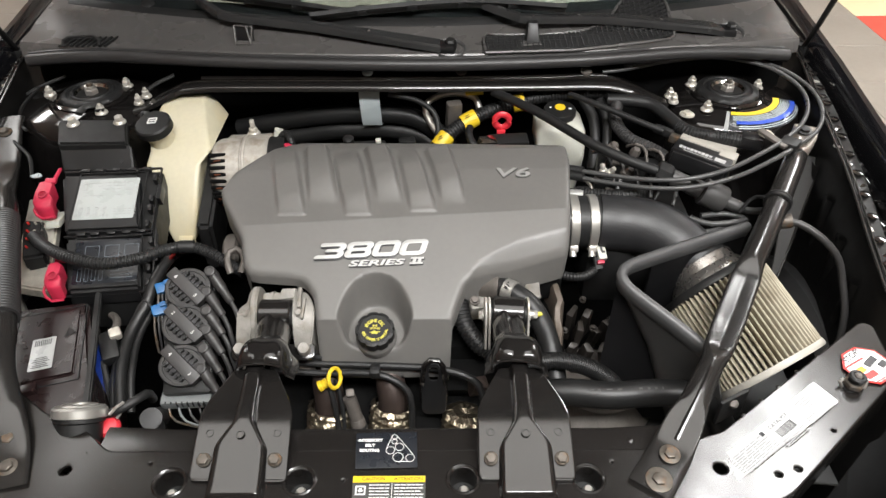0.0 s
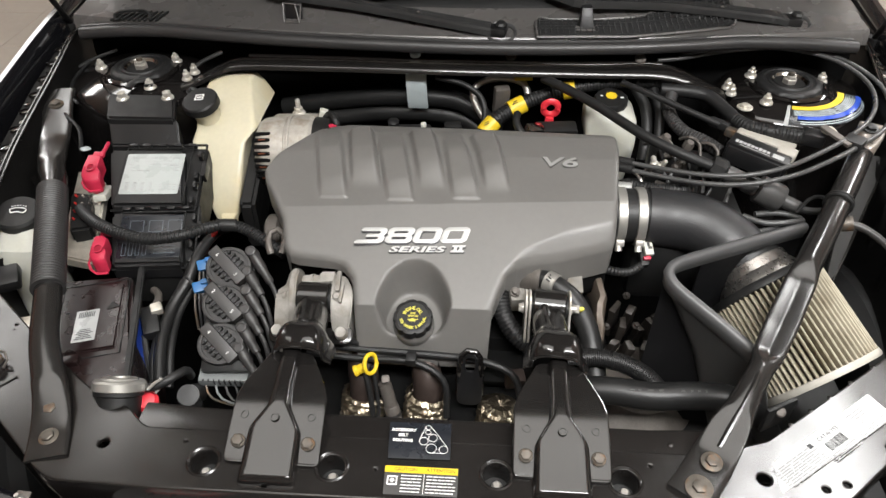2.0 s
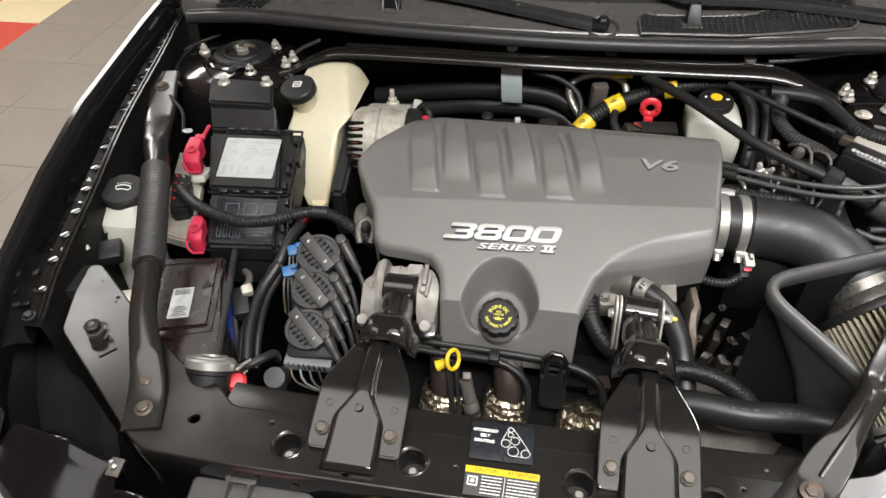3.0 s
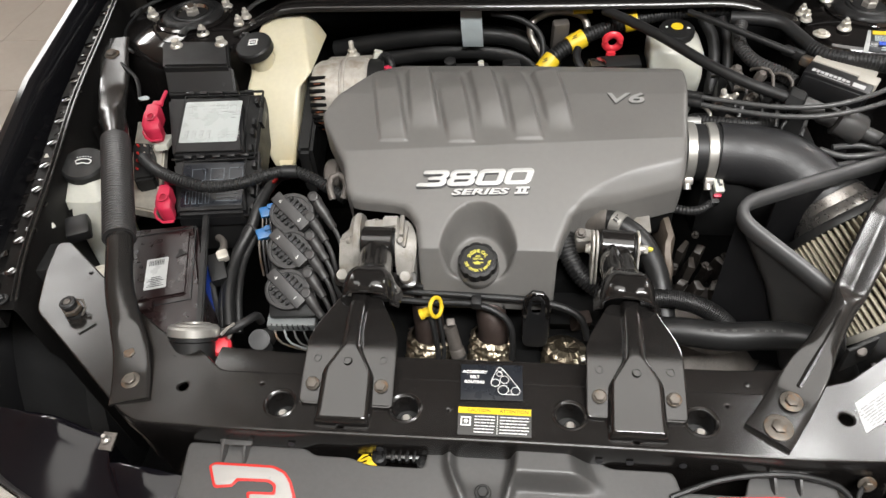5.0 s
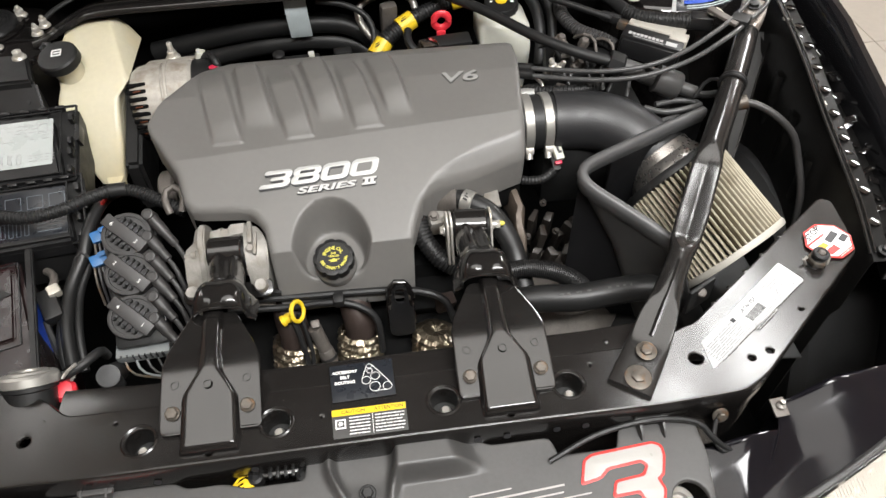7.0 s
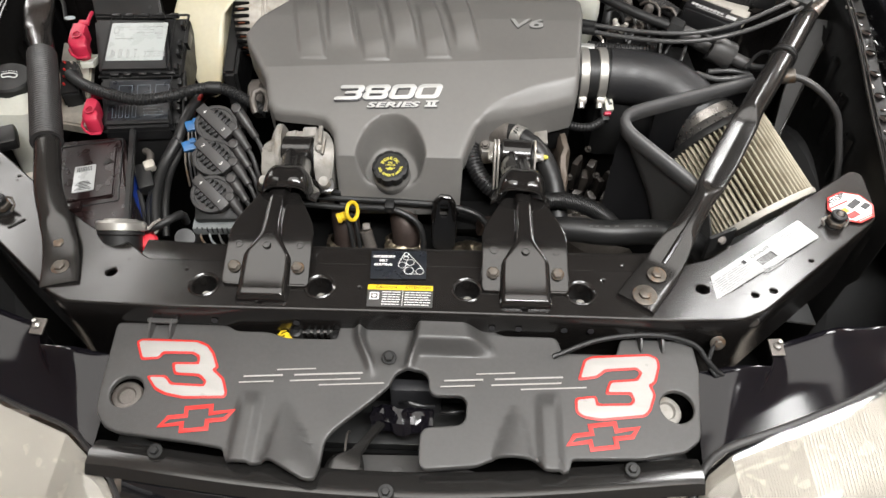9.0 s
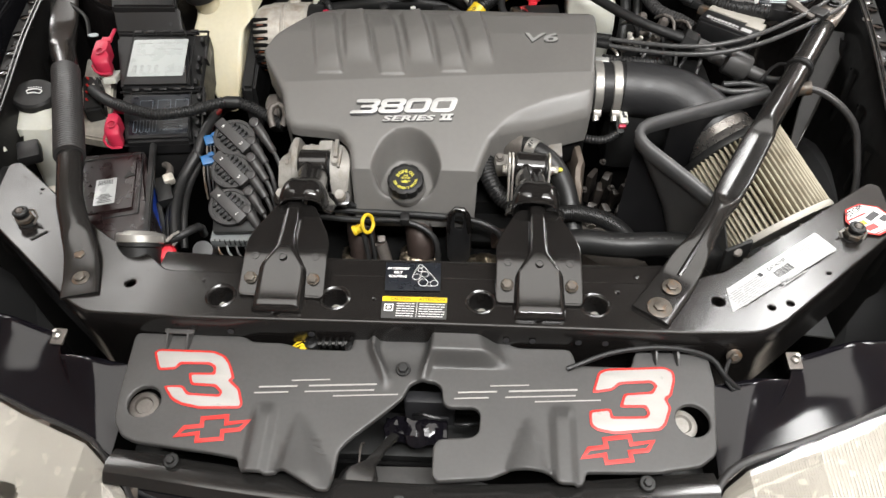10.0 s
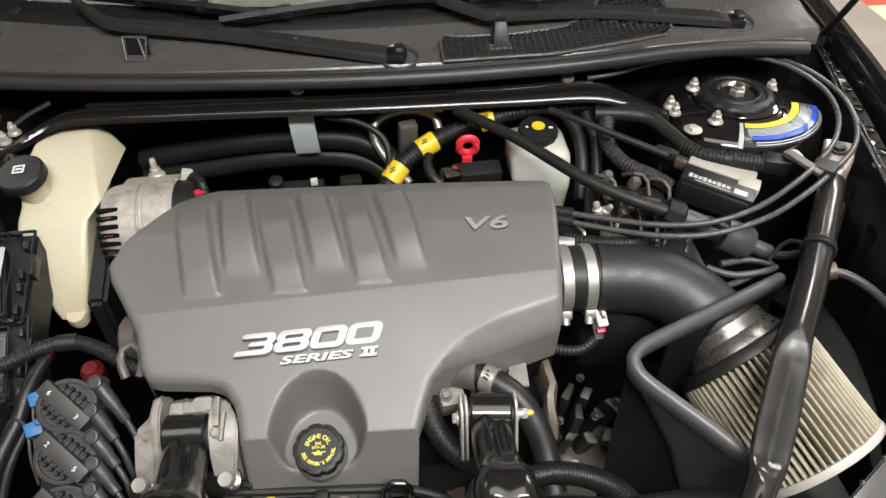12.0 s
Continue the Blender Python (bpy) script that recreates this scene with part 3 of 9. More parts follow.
part("dashboard", loft([[(x, y, z - 0.06 * x * x) for x in np.linspace(-0.72, 0.72, 9)] for y, z in ((0.93, 0.955), (1.1, 0.965), (1.4, 0.975), (1.6, 0.95), (1.65, 0.8))]), DASH, car, "tan dashboard behind the glass")
ws.visible_shadow = False
part("cabin_floor", box((0, 1.6, 0.35), (1.4, 1.0, 0.05)), DULL, car)
part("glass_edge_trim", thick(loft([glass_row(-0.014, 0.962), glass_row(-0.004, 0.970), glass_row(0.004, 0.973)]), 0.004), DULL, car)


def wiper(pivot, pts, blade, label):
    px_, py_, pz_ = pivot
    w = thing("windshield_wiper", pivot, label, "wiper", "windshield wipers")
    part("collar", lathe([(0.029, -0.016), (0.030, -0.006), (0.028, -0.003), (0.025, -0.006), (0.024, -0.012)], pivot, (0, -0.2, 1), 32), CABLE, w)
    hd = part("pivot_head", box((px_ - 0.012, py_, pz_ - 0.002), (0.046, 0.030, 0.016), (0, 0, -10), 0.006), BLACKP, w)
    part("pivot_nut", lathe([(0.011, 0), (0.011, 0.008), (0.007, 0.011)], (px_, py_, pz_ + 0.003), (0, -0.2, 1), 6), DULL, hd)
    rows = []
    line = spline(pts, 0.02)
    for i, p in enumerate(line):
        f = i / len(line)
        wd = 0.0165 - 0.0115 * f
        d = (line[min(i + 1, len(line) - 1)] - line[max(0, i - 1)]).normalized()
        sd = d.cross(Vector((0, 0, 1))).normalized() * wd
        up = Vector((0, 0, 0.004))
        rows.append([p - sd - up * 2.5, p - sd, p - sd * 0.88 + up, p + sd * 0.88 + up, p + sd, p + sd - up * 2.5])
    part("arm", loft(rows, True, caps=True), GRILLE, w, "", 20)
    q = line[int(len(line) * 0.27)]
    part("arm_pin", lathe([(0.003, 0), (0.003, 0.001), (0.002, 0.0014)], q + Vector((0, 0, 0.004)), (0, 0, 1), 12), GREYCAST, w)
    part("blade_spine", tube(blade, 0.006, 4, 0.03), BLACKP, w)
    # Lighter grey than rubber: the blade's sheen is put into its colour.
    part("blade_rubber", tube([(x, y + 0.012, z - 0.009) for x, y, z in blade], 0.0035, 6, 0.03, flat=2.2), CABLE, w)
    a, b = Vector(blade[0]), Vector(blade[-1])
    for f in (0.2, 0.4, 0.6, 0.8):
        c = spline(blade, (b - a).length / 40)
        q = c[int(f * (len(c) - 1))]
        part("claw", box((q.x, q.y + 0.006, q.z - 0.004), (0.02, 0.02, 0.01), (20, 0, 10), 0.002), DULL, w)
    return w


wiper((0.079, 0.772, 0.955), [(0.06, 0.774, 0.957), (0.02, 0.778, 0.962), (-0.18, 0.826, 0.975), (-0.345, 0.85, 0.986), (-0.375, 0.862, 0.99), (-0.43, 0.915, 1.0)],
      [(-0.62, 0.985, 1.0), (-0.42, 0.925, 1.004), (-0.2, 0.862, 1.0), (-0.12, 0.842, 0.995)], "black wiper arm resting on the cowl")
wiper((0.628, 0.842, 0.955), [(0.61, 0.842, 0.957), (0.578, 0.842, 0.963), (0.392, 0.856, 0.975), (0.236, 0.834, 0.985), (0.198, 0.842, 0.99), (0.14, 0.868, 1.002)],
      [(-0.19, 0.835, 0.99), (-0.05, 0.85, 1.0), (0.12, 0.862, 1.006), (0.30, 0.826, 1.008)], "black wiper arm crossing the mesh air inlet")
rest = thing("wiper_rest", (-0.315, 0.80, 0.95), "black open triangular wiper rest on the cowl", "bracket")
part("back_web", box((-0.316, 0.818, 0.962), (0.034, 0.003, 0.034), (-12, 0, -6), 0.001), BLACKP, rest)
for a, b in (((-0.331, 0.797, 0.950), (-0.335, 0.818, 0.978)), ((-0.331, 0.797, 0.950), (-0.302, 0.795, 0.950)), ((-0.302, 0.795, 0.950), (-0.300, 0.815, 0.976)), ((-0.335, 0.818, 0.978), (-0.300, 0.815, 0.976)), ((-0.302, 0.795, 0.950), (-0.312, 0.816, 0.977))):
    part("edge_rib", cyl(a, b, 0.0017, seg=6), COWL, rest)
rest = thing("wiper_rest", (0.235, 0.80, 0.95), "black plastic wiper rest beside the mesh inlet", "bracket")
part("post", loft([[(x, y, z) for x, y in rounded([(0.236 - w, y0), (0.236 + w, y0), (0.236 + w, y1), (0.236 - w, y1)], 0.003, 2)] for z, w, y0, y1 in ((0.943, 0.015, 0.784, 0.815), (0.956, 0.013, 0.787, 0.816), (0.980, 0.010, 0.803, 0.822), (0.984, 0.009, 0.805, 0.822))], True, caps=True), BLACKP, rest)
part("foot", box((0.234, 0.785, 0.951), (0.036, 0.018, 0.006), (8, 0, 2), 0.002), COWL, rest)

# ---- radiator support ----
support = thing("radiator_support", (0, 0, 0.70), "wide satin black radiator support panel with punched holes", "panel")


def plate_z(x, y):
    return 0.74 + 0.1 * 0.018 * math.log1p(math.exp((abs(x) - 0.435) / 0.018))


outer = [(-0.47, -0.036), (-0.445, -0.050), (-0.305, -0.053), (0.04, -0.052), (0.35, -0.054), (0.445, -0.050), (0.475, -0.036), (0.526, 0.006), (0.666, 0.122), (0.674, 0.165), (0.680, 0.216), (0.668, 0.224),
         (0.436, 0.062), (0.42, 0.050), (0.395, 0.044), (0.36, 0.026), (-0.36, 0.026), (-0.395, 0.056), (-0.42, 0.066), (-0.46, 0.083), (-0.55, 0.145), (-0.660, 0.232), (-0.674, 0.226), (-0.664, 0.170), (-0.642, 0.100)]
BIG = [(-0.268, -0.017), (-0.112, -0.015), (0.086, -0.014), (0.237, -0.014)]
SMALL = [(-0.401, 0.001, 0.009), (-0.299, 0.010, 0.004), (-0.187, -0.042, 0.007), (-0.059, -0.015, 0.0035), (0.161, -0.042, 0.007), (0.270, 0.009, 0.004), (0.401, -0.001, 0.0105), (0.467, -0.012, 0.006), (0.492, -0.006, 0.006), (0.555, 0.045, 0.0045), (-0.555, 0.16, 0.004), (-0.60, 0.175, 0.0035)]
holes = [circle(x, y, 0.0185, 28) for x, y in BIG] + [circle(x, y, r, 14) for x, y, r in SMALL] + [[(-0.572, 0.068), (-0.566, 0.064), (-0.55, 0.085), (-0.556, 0.089)]]
part("top_plate", sheet(rounded(outer, 0.012), holes, 0, 0.006, 0.0025, plate_z, [s * c for s in (-1, 1) for c in (0.37, 0.39, 0.405, 0.42, 0.435, 0.45, 0.465, 0.48, 0.50)]), STEEL, support, "", 3)
rows = []
for y, dz in ((0.0262, 0.001), (0.058, 0.0), (0.0635, -0.002), (0.0665, -0.007), (0.068, -0.014), (0.069, -0.07)):
    rows.append([(x, y + 0.006 * max(0, (abs(x) - 0.33) / 0.06) * (y - 0.026) / 0.03, 0.74 + dz) for x in np.linspace(-0.372, 0.372, 9)])
part("rear_fold", thick(loft(rows), 0.003), STEEL, support)
lip = [(-0.642, 0.100, 0.0), (-0.47, -0.038, 0), (-0.445, -0.051, 0), (-0.305, -0.054, 0), (0.04, -0.053, 0), (0.35, -0.055, 0), (0.445, -0.051, 0), (0.475, -0.037, 0), (0.526, 0.005, 0), (0.666, 0.121, 0)]
rows = [[(x, y + o, plate_z(x, y) + dz) for x, y, _ in lip] for o, dz in ((0.002, 0.0015), (-0.001, -0.001), (-0.002, -0.006), (-0.001, -0.035), (0.006, -0.075), (0.01, -0.15))]
part("front_lip", thick(loft(rows), 0.002), STEEL, support)
for x, y in BIG:
    c = part("hole_collar", lathe([(0.0215, 0.0035), (0.0195, 0.0050), (0.0175, 0.0035), (0.0165, -0.004), (0.0165, -0.03)], (x, y, 0.74), (0, 0, 1), 28, caps=False), STEEL, support)
    part("recess_cup", lathe([(0.018, -0.03), (0.001, -0.032)], (x, y, 0.74), (0, 0, 1), 20, caps=False), DULL, c)
    part("bolt_tip", lathe([(0.0065, -0.03), (0.0065, -0.012), (0.0045, -0.009)], (x + 0.001, y - 0.006, 0.74), (0, 0, 1), 12), ZINC, c)
for x, y in ((0.30, 0.046), (0.455, 0.082), (0.485, 0.103), (0.515, 0.124), (0.548, 0.147), (0.585, 0.172), (0.622, 0.196), (0.37, 0.035), (-0.385, 0.03), (-0.43, 0.05), (-0.60, 0.17), (-0.64, 0.205)):
    part("dimple", lathe([(0.0042, 0), (0.003, 0.0012), (0.001, 0.0018)], (x, y - 0.005, plate_z(x, y) + 0.0015), (0, 0, 1), 12), STEEL, support)
for x in (-0.25, -0.14, 0.08, 0.12, 0.155, 0.215, 0.25):
    part("lip_hole", lathe([(0.004, 0), (0.0045, 0.001), (0.003, 0.0012)], (x, -0.0565, 0.716), (0, -1, 0.1), 12), INK, support)


def latch_post(x, y, z, rz):
    o = thing("bumper_stop", (x, y, z), "threaded black hood stop on the support wing", "rubber stop", "hood stops")
    prof = [(0.0085, 0), (0.0085, 0.004)]
    for i in range(5):
        prof += [(0.0072, 0.004 + i * 0.0031), (0.0098, 0.0052 + i * 0.0031), (0.0098, 0.0059 + i * 0.0031), (0.0072, 0.0070 + i * 0.0031)]
    up = (0.15 * rz, -0.05, 1)
    part("stem", lathe(prof, (x, y, z), up, 16), DULL, o)
    part("head", lathe([(0.0080, 0.019), (0.0110, 0.0205), (0.0112, 0.024), (0.0095, 0.0255), (0.0065, 0.0255), (0.0060, 0.022)], (x, y, z), up, 18), RUBBER, o)
    part("top_screw", lathe([(0.0055, 0.021), (0.0055, 0.026), (0.003, 0.028)], (x, y, z), up, 6), GREYCAST, o)
    part("base_flange", lathe([(0.013, 0.0), (0.0125, 0.003), (0.009, 0.004)], (x, y, z), up, 16), DULL, o)
    part("clip_ear", tube([(x - 0.013, y, z + 0.002), (x - 0.019, y + 0.002, z + 0.008), (x - 0.012, y + 0.004, z + 0.012)], 0.0025, 8), ZINC, o)
    part("lock_nut", lathe([(0.0125, 0.006), (0.0135, 0.008), (0.0135, 0.013), (0.0120, 0.0145)], (x, y, z), up, 6), RUST, o)
    part("spring_wire", tube([(x + 0.014, y - 0.006, z + 0.003), (x + 0.019, y + 0.002, z + 0.012), (x + 0.012, y + 0.010, z + 0.017), (x, y + 0.013, z + 0.014)], 0.0018, 8), GREYCAST, o)


latch_post(0.606, 0.112, 0.757, 0.3)
latch_post(-0.590, 0.102, 0.757, -0.3)

# labels on the support
lab = part("belt_label", sheet([(-0.0455, -0.001), (0.0300, 0.001), (0.0285, 0.0525), (-0.0485, 0.051)], (), 0.7454, 0.0005, 0.0001), LABELB, support, "black belt routing label")
m = plane_of((-0.009, 0.019, 0.7456), (1, 0.019, 0.7456), (-0.009, 0.1, 0.7456))
for i, w in enumerate(("ACCESSORY", "BELT", "ROUTING")):
    yy = 0.040 - i * 0.0075
    zz = 0.7458
    part("lettering", letters(w, 0.0055, pose(-0.030, yy, zz), 0.0004, bold=0.0002), WHITE, lab)
bm = bmesh.new()
pul = [(0.0005, 0.045, 0.0035), (0.0005, 0.038, 0.0035), (-0.004, 0.025, 0.0055), (0.007, 0.030, 0.0055), (0.006, 0.015, 0.0065), (0.021, 0.014, 0.0055)]
lz = lambda y: 0.7460
for x, y, r in pul:
    tube([(a, b, lz(b)) for a, b in circle(x, y, r, 12)] + [(x + r, y, lz(y))], 0.0004, 4, 0.003, bm=bm)
for a, b in (((0.004, 0.046), (0.025, 0.018)), ((-0.003, 0.045), (-0.0095, 0.026)), ((0.006, 0.0085), (0.021, 0.0085))):
    tube([(*a, lz(a[1])), ((a[0] + b[0]) / 2, (a[1] + b[1]) / 2, lz((a[1] + b[1]) / 2) + 0.0006), (*b, lz(b[1]))], 0.0004, 4, 0.003, bm=bm)
part("belt_diagram", bm, WHITE, lab)
lab = part("caution_label", sheet([(-0.0455, -0.0475), (0.0405, -0.047), (0.0405, -0.0095), (-0.0475, -0.010)], (), 0.7436, 0.0005, 0.0001), GREYP, support, "grey caution label with a yellow header")
part("header", bars(pose(-0.0035, -0.0145, 0.7439), [(0, 0, 0.087, 0.0085)]), YELLOW, lab)
part("lettering", letters("CAUTION", 0.0062, pose(-0.022, -0.0145, 0.7446), 0.0003), INK, lab)
part("lettering", letters("ATTENTION", 0.0062, pose(0.02, -0.0145, 0.7446), 0.0003), INK, lab)
part("icon", sheet([(-0.043, -0.0355), (-0.031, -0.0355), (-0.031, -0.0235), (-0.043, -0.0235)], [[(-0.0415, -0.034), (-0.0325, -0.034), (-0.0325, -0.025), (-0.0415, -0.025)]], 0.7442, 0.0004, 0.0001), WHITE, lab)
part("icon_star", bars(pose(-0.037, -0.0295, 0.7442), [(0, 0, 0.006, 0.0012)]), WHITE, lab)
part("icon_star", bars(pose(-0.037, -0.0295, 0.7443, 0, 0, 60), [(0, 0, 0.006, 0.0012)]), WHITE, lab)
part("icon_star", bars(pose(-0.037, -0.0295, 0.7444, 0, 0, 120), [(0, 0, 0.006, 0.0012)]), WHITE, lab)
random.seed(4)
rws = []
for i in range(6):
    for x0, x1 in ((-0.027, -0.002), (0.003, 0.038)):
        x = x0
        while x < x1 - 0.003:
            w = random.uniform(0.003, 0.008)
            w = min(w, x1 - x)
            rws.append((x + w / 2, -0.0225 - i * 0.0042, w * 0.85, 0.0012))
            x += w
part("print_block", bars(pose(0, 0, 0.7441), rws), WHITE, lab)
part("divider", bars(pose(0.0005, -0.0325, 0.7441), [(0, 0, 0.0006, 0.026)]), WHITE, lab)
# emission label along the right wing
em = plane_of((0.408, 0.0127, 0.7376), (0.5541, 0.1153, 0.7522), (0.39, 0.04, 0.7358))
pl = sheet(rounded([(-0.012, -0.031), (0.183, -0.038), (0.188, 0.002), (0.003, 0.0015)], 0.004), (), 0, 0.0006, 0.0001)
pl.transform(em @ pose(0, 0, 0.0048))
lab = part("emission_label", pl, EMLAB, support, "white printed emission control label")
mm = em @ pose(0, 0, 0.0053)
part("lettering", letters("CATALYST", 0.0075, mm @ pose(0.098, -0.008, 0), 0.0003), INK, lab)
random.seed(7)
rws = []
for i in range(9):
    x = 0.012
    end = 0.06 + 0.02 * random.random()
    while x < end:
        w = random.uniform(0.004, 0.011)
        rws.append((x, -0.008 - i * 0.0031, w * 0.85, 0.0016))
        x += w
for i in range(4):
    x = 0.078
    while x < 0.12:
        w = random.uniform(0.004, 0.009)
        rws.append((x, -0.031 - i * 0.0026, w * 0.85, 0.0014))
        x += w
for i in range(4):
    x = 0.13
    while x < 0.172:
        w = random.uniform(0.004, 0.009)
        rws.append((x, -0.029 - i * 0.0026, w * 0.85, 0.0013))
        x += w
for i in range(3):
    rws.append((0.15, -0.006 - 0.004 * i, 0.03 - 0.006 * i, 0.0012))
part("print_block", bars(mm, rws), GREYINK, lab)
part("bar_code", bars(mm, [(0.082 + i * 0.0019, -0.021, 0.0004 + 0.0008 * random.random(), 0.012) for i in range(16)]), INK, lab)
part("square_mark", bars(mm, [(0.066, -0.008, 0.006, 0.006)]), INK, lab)
part("side_strip", bars(mm, [(0.005, -0.006 - i * 0.0038, 0.005, 0.0016) for i in range(7)]), GREYINK, lab)
part("hose_diagram", tube([mm @ Vector(p) for p in ((0.140, -0.026, 0), (0.150, -0.018, 0), (0.160, -0.022, 0), (0.168, -0.014, 0), (0.176, -0.022, 0))], 0.0004, 4, 0.003), GREYINK, lab)
# stop sticker
sk = plane_of((0.638, 0.142, 0.7670), (0.698, 0.174, 0.7720), (0.618, 0.179, 0.7660))
ring = circle(0, 0, 0.033, 8)
ring = [(x * math.cos(0.39) - y * math.sin(0.39), x * math.sin(0.39) + y * math.cos(0.39)) for x, y in ring]
bm = sheet(ring, (), 0, 0.0006, 0.0001)
bm.transform(sk)
st = part("stop_sticker", bm, REDINK, support, "octagonal red and white stop sticker")
bm = sheet([(x * 0.9, y * 0.9) for x, y in ring], (), 0.0006, 0.0005, 0.0001)
bm.transform(sk)
part("white_field", bm, WHITE, st)
part("lettering", letters("STOP!", 0.0125, sk @ pose(-0.004, 0.021, 0.0012, 0, 0, 8), 0.0003, bold=0.0003), INK, st)
part("bar_mark", bars(sk @ pose(0, 0, 0.001), [(-0.012, 0.011, 0.034, 0.003), (0.0, -0.026, 0.03, 0.0018), (0.0, -0.030, 0.024, 0.0015)]), REDINK, st)
part("orange_bar", bars(sk @ pose(0, 0, 0.001), [(-0.016, -0.002, 0.016, 0.009)]), ORANGE, st)
part("red_bar", bars(sk @ pose(0, 0, 0.001), [(-0.010, -0.014, 0.018, 0.010)]), REDINK, st)
part("black_mark", bars(sk @ pose(0, 0, 0.0012, 0, 0, 12), [(0.008, 0.0, 0.022, 0.010), (0.016, -0.013, 0.014, 0.009)]), INK, st)


# ---- front shroud, bumper and headlights ----
def shroud_z(x, y):
    return 0.700 + (y + 0.05) * 0.155


shroud = thing("front_shroud", (0, -0.13, 0.66), "charcoal plastic radiator shroud with racing decals", "shroud")
outl = [(-0.384, -0.056), (-0.29, -0.056), (-0.235, -0.056), (-0.222, -0.064), (-0.180, -0.064), (-0.165, -0.068), (-0.155, -0.072), (-0.085, -0.072), (-0.080, -0.040), (0.090, -0.039), (0.135, -0.060), (0.205, -0.060), (0.212, -0.083), (0.285, -0.083), (0.292, -0.060), (0.383, -0.060),
        (0.386, -0.10), (0.373, -0.190), (0.353, -0.205), (0.30, -0.215), (0.214, -0.218), (0.211, -0.234), (0.182, -0.235), (0.176, -0.222), (0.12, -0.221), (0.10, -0.230), (0.038, -0.236), (0.033, -0.230), (0.033, -0.196), (0.038, -0.188), (0.080, -0.184), (0.089, -0.176), (0.090, -0.150), (0.082, -0.142), (0.048, -0.143), (0.042, -0.138), (0.040, -0.118), (0.030, -0.109), (0.004, -0.109), (-0.006, -0.116), (-0.012, -0.132), (-0.03, -0.150), (-0.075, -0.190), (-0.086, -0.205), (-0.090, -0.256), (-0.102, -0.257), (-0.130, -0.243), (-0.150, -0.231), (-0.165, -0.236), (-0.200, -0.235), (-0.206, -0.218), (-0.24, -0.213), (-0.34, -0.203), (-0.360, -0.196), (-0.374, -0.178), (-0.378, -0.15)]
holes = [circle(-0.345, -0.152, 0.023, 24), circle(0.352, -0.150, 0.023, 24)]


def ease(v, lo, hi):
    t = min(1.0, max(0.0, (v - lo) / (hi - lo)))
    return t * t * (3 - 2 * t)


def shroud_rise(x, y):
    z = shroud_z(x, y)
    # raised centre block with a sloping flank, and the funnel round its bolt
    b = ease(y, -0.092, -0.076) * ease(x, 0.012, 0.024) * (1 - ease(x, 0.078 - (y + 0.05) * 0.3, 0.112 - (y + 0.05) * 0.5))
    f = ease(y, -0.118, -0.06)
    lo, hi = -0.030 - 0.020 * f, 0.006 + 0.010 * f
    n = ease(x, lo - 0.008, lo + 0.002) * (1 - ease(x, hi - 0.002, hi + 0.008))
    rim = (math.exp(-((x - lo + 0.006) / 0.006) ** 2) + math.exp(-((x - hi - 0.006) / 0.006) ** 2)) * ease(y, -0.128, -0.085)
    z += 0.022 * b * (1 - n) + 0.011 * rim * (1 - b) - 0.003 * n * ease(y, -0.11, -0.08)
    # long ribs and cone-shaped folds towards the lower edge
    for cx, w, y0 in ((-0.184, 0.009, -0.150), (0.192, 0.010, -0.140)):
        z += 0.007 * ease(-y, -y0 - 0.006, -y0 + 0.02) * ease(x, cx - w - 0.008, cx - w) * (1 - ease(x, cx + w, cx + w + 0.003))
    for ax, ay, l0, l1 in ((-0.140, -0.158, -0.155, -0.092), (0.148, -0.155, 0.120, 0.172)):
        if y < ay:
            f = (ay - y) / 0.08
            a, c = ax + (l0 - ax) * f, ax + (l1 - ax) * f
            w = max(1e-4, c - a)
            z += 0.014 * min(1, f) * math.sqrt(max(0.0, 1 - abs((x - (a + c) / 2) / (0.5 * w + 0.003)) ** 1.6))
    # edges roll down a little
    return z


part("panel", sheet(rounded(outl, 0.006, 2), holes, 0, 0.008, 0.0018, shroud_rise, [i * 0.005 for i in range(-76, 78)] + [0.0025 + i * 0.005 for i in range(-16, 24)], [-i * 0.005 for i in range(8, 52)] + [-0.0025 - i * 0.005 for i in range(8, 28)]), GREYP, shroud, "", 60)
hexbolt(shroud, (-0.014, -0.096, 0.6985), 0.007, (0, -0.2, 1), 1.4, DULL)
for x in (-0.322, 0.330):
    loop = [(x - 0.018, -0.060), (x - 0.018, -0.048), (x - 0.012, -0.039), (x, -0.035), (x + 0.010, -0.039), (x + 0.018, -0.050), (x + 0.022, -0.060)]
    e = part("mounting_ear", sheet(rounded(loop, 0.008), [circle(x - 0.002, -0.047, 0.006, 12)], 0.713, 0.004, 0.0015), GREYP, shroud)
    for dx in (-0.014, 0.014):
        rows = [[(x + dx - 0.004 * k, y, shroud_z(x, y) + 0.001), (x + dx - 0.0015 * k, y, z), (x + dx + 0.0015 * k, y, z), (x + dx + 0.004 * k, y, shroud_z(x, y) + 0.001)] for y, z, k in ((-0.044, 0.716, 1), (-0.058, 0.716, 1), (-0.072, 0.709, 0.9), (-0.078, 0.702, 0.5))]
        part("gusset", loft(rows), GREYP, e)
for x, y in ((-0.292, -0.222), (0.289, -0.226), (-0.005, -0.264)):
    hexbolt(shroud, (x, y, 0.667), 0.0055, (0, -0.2, 1), 1.7, DULL, "push_pin")

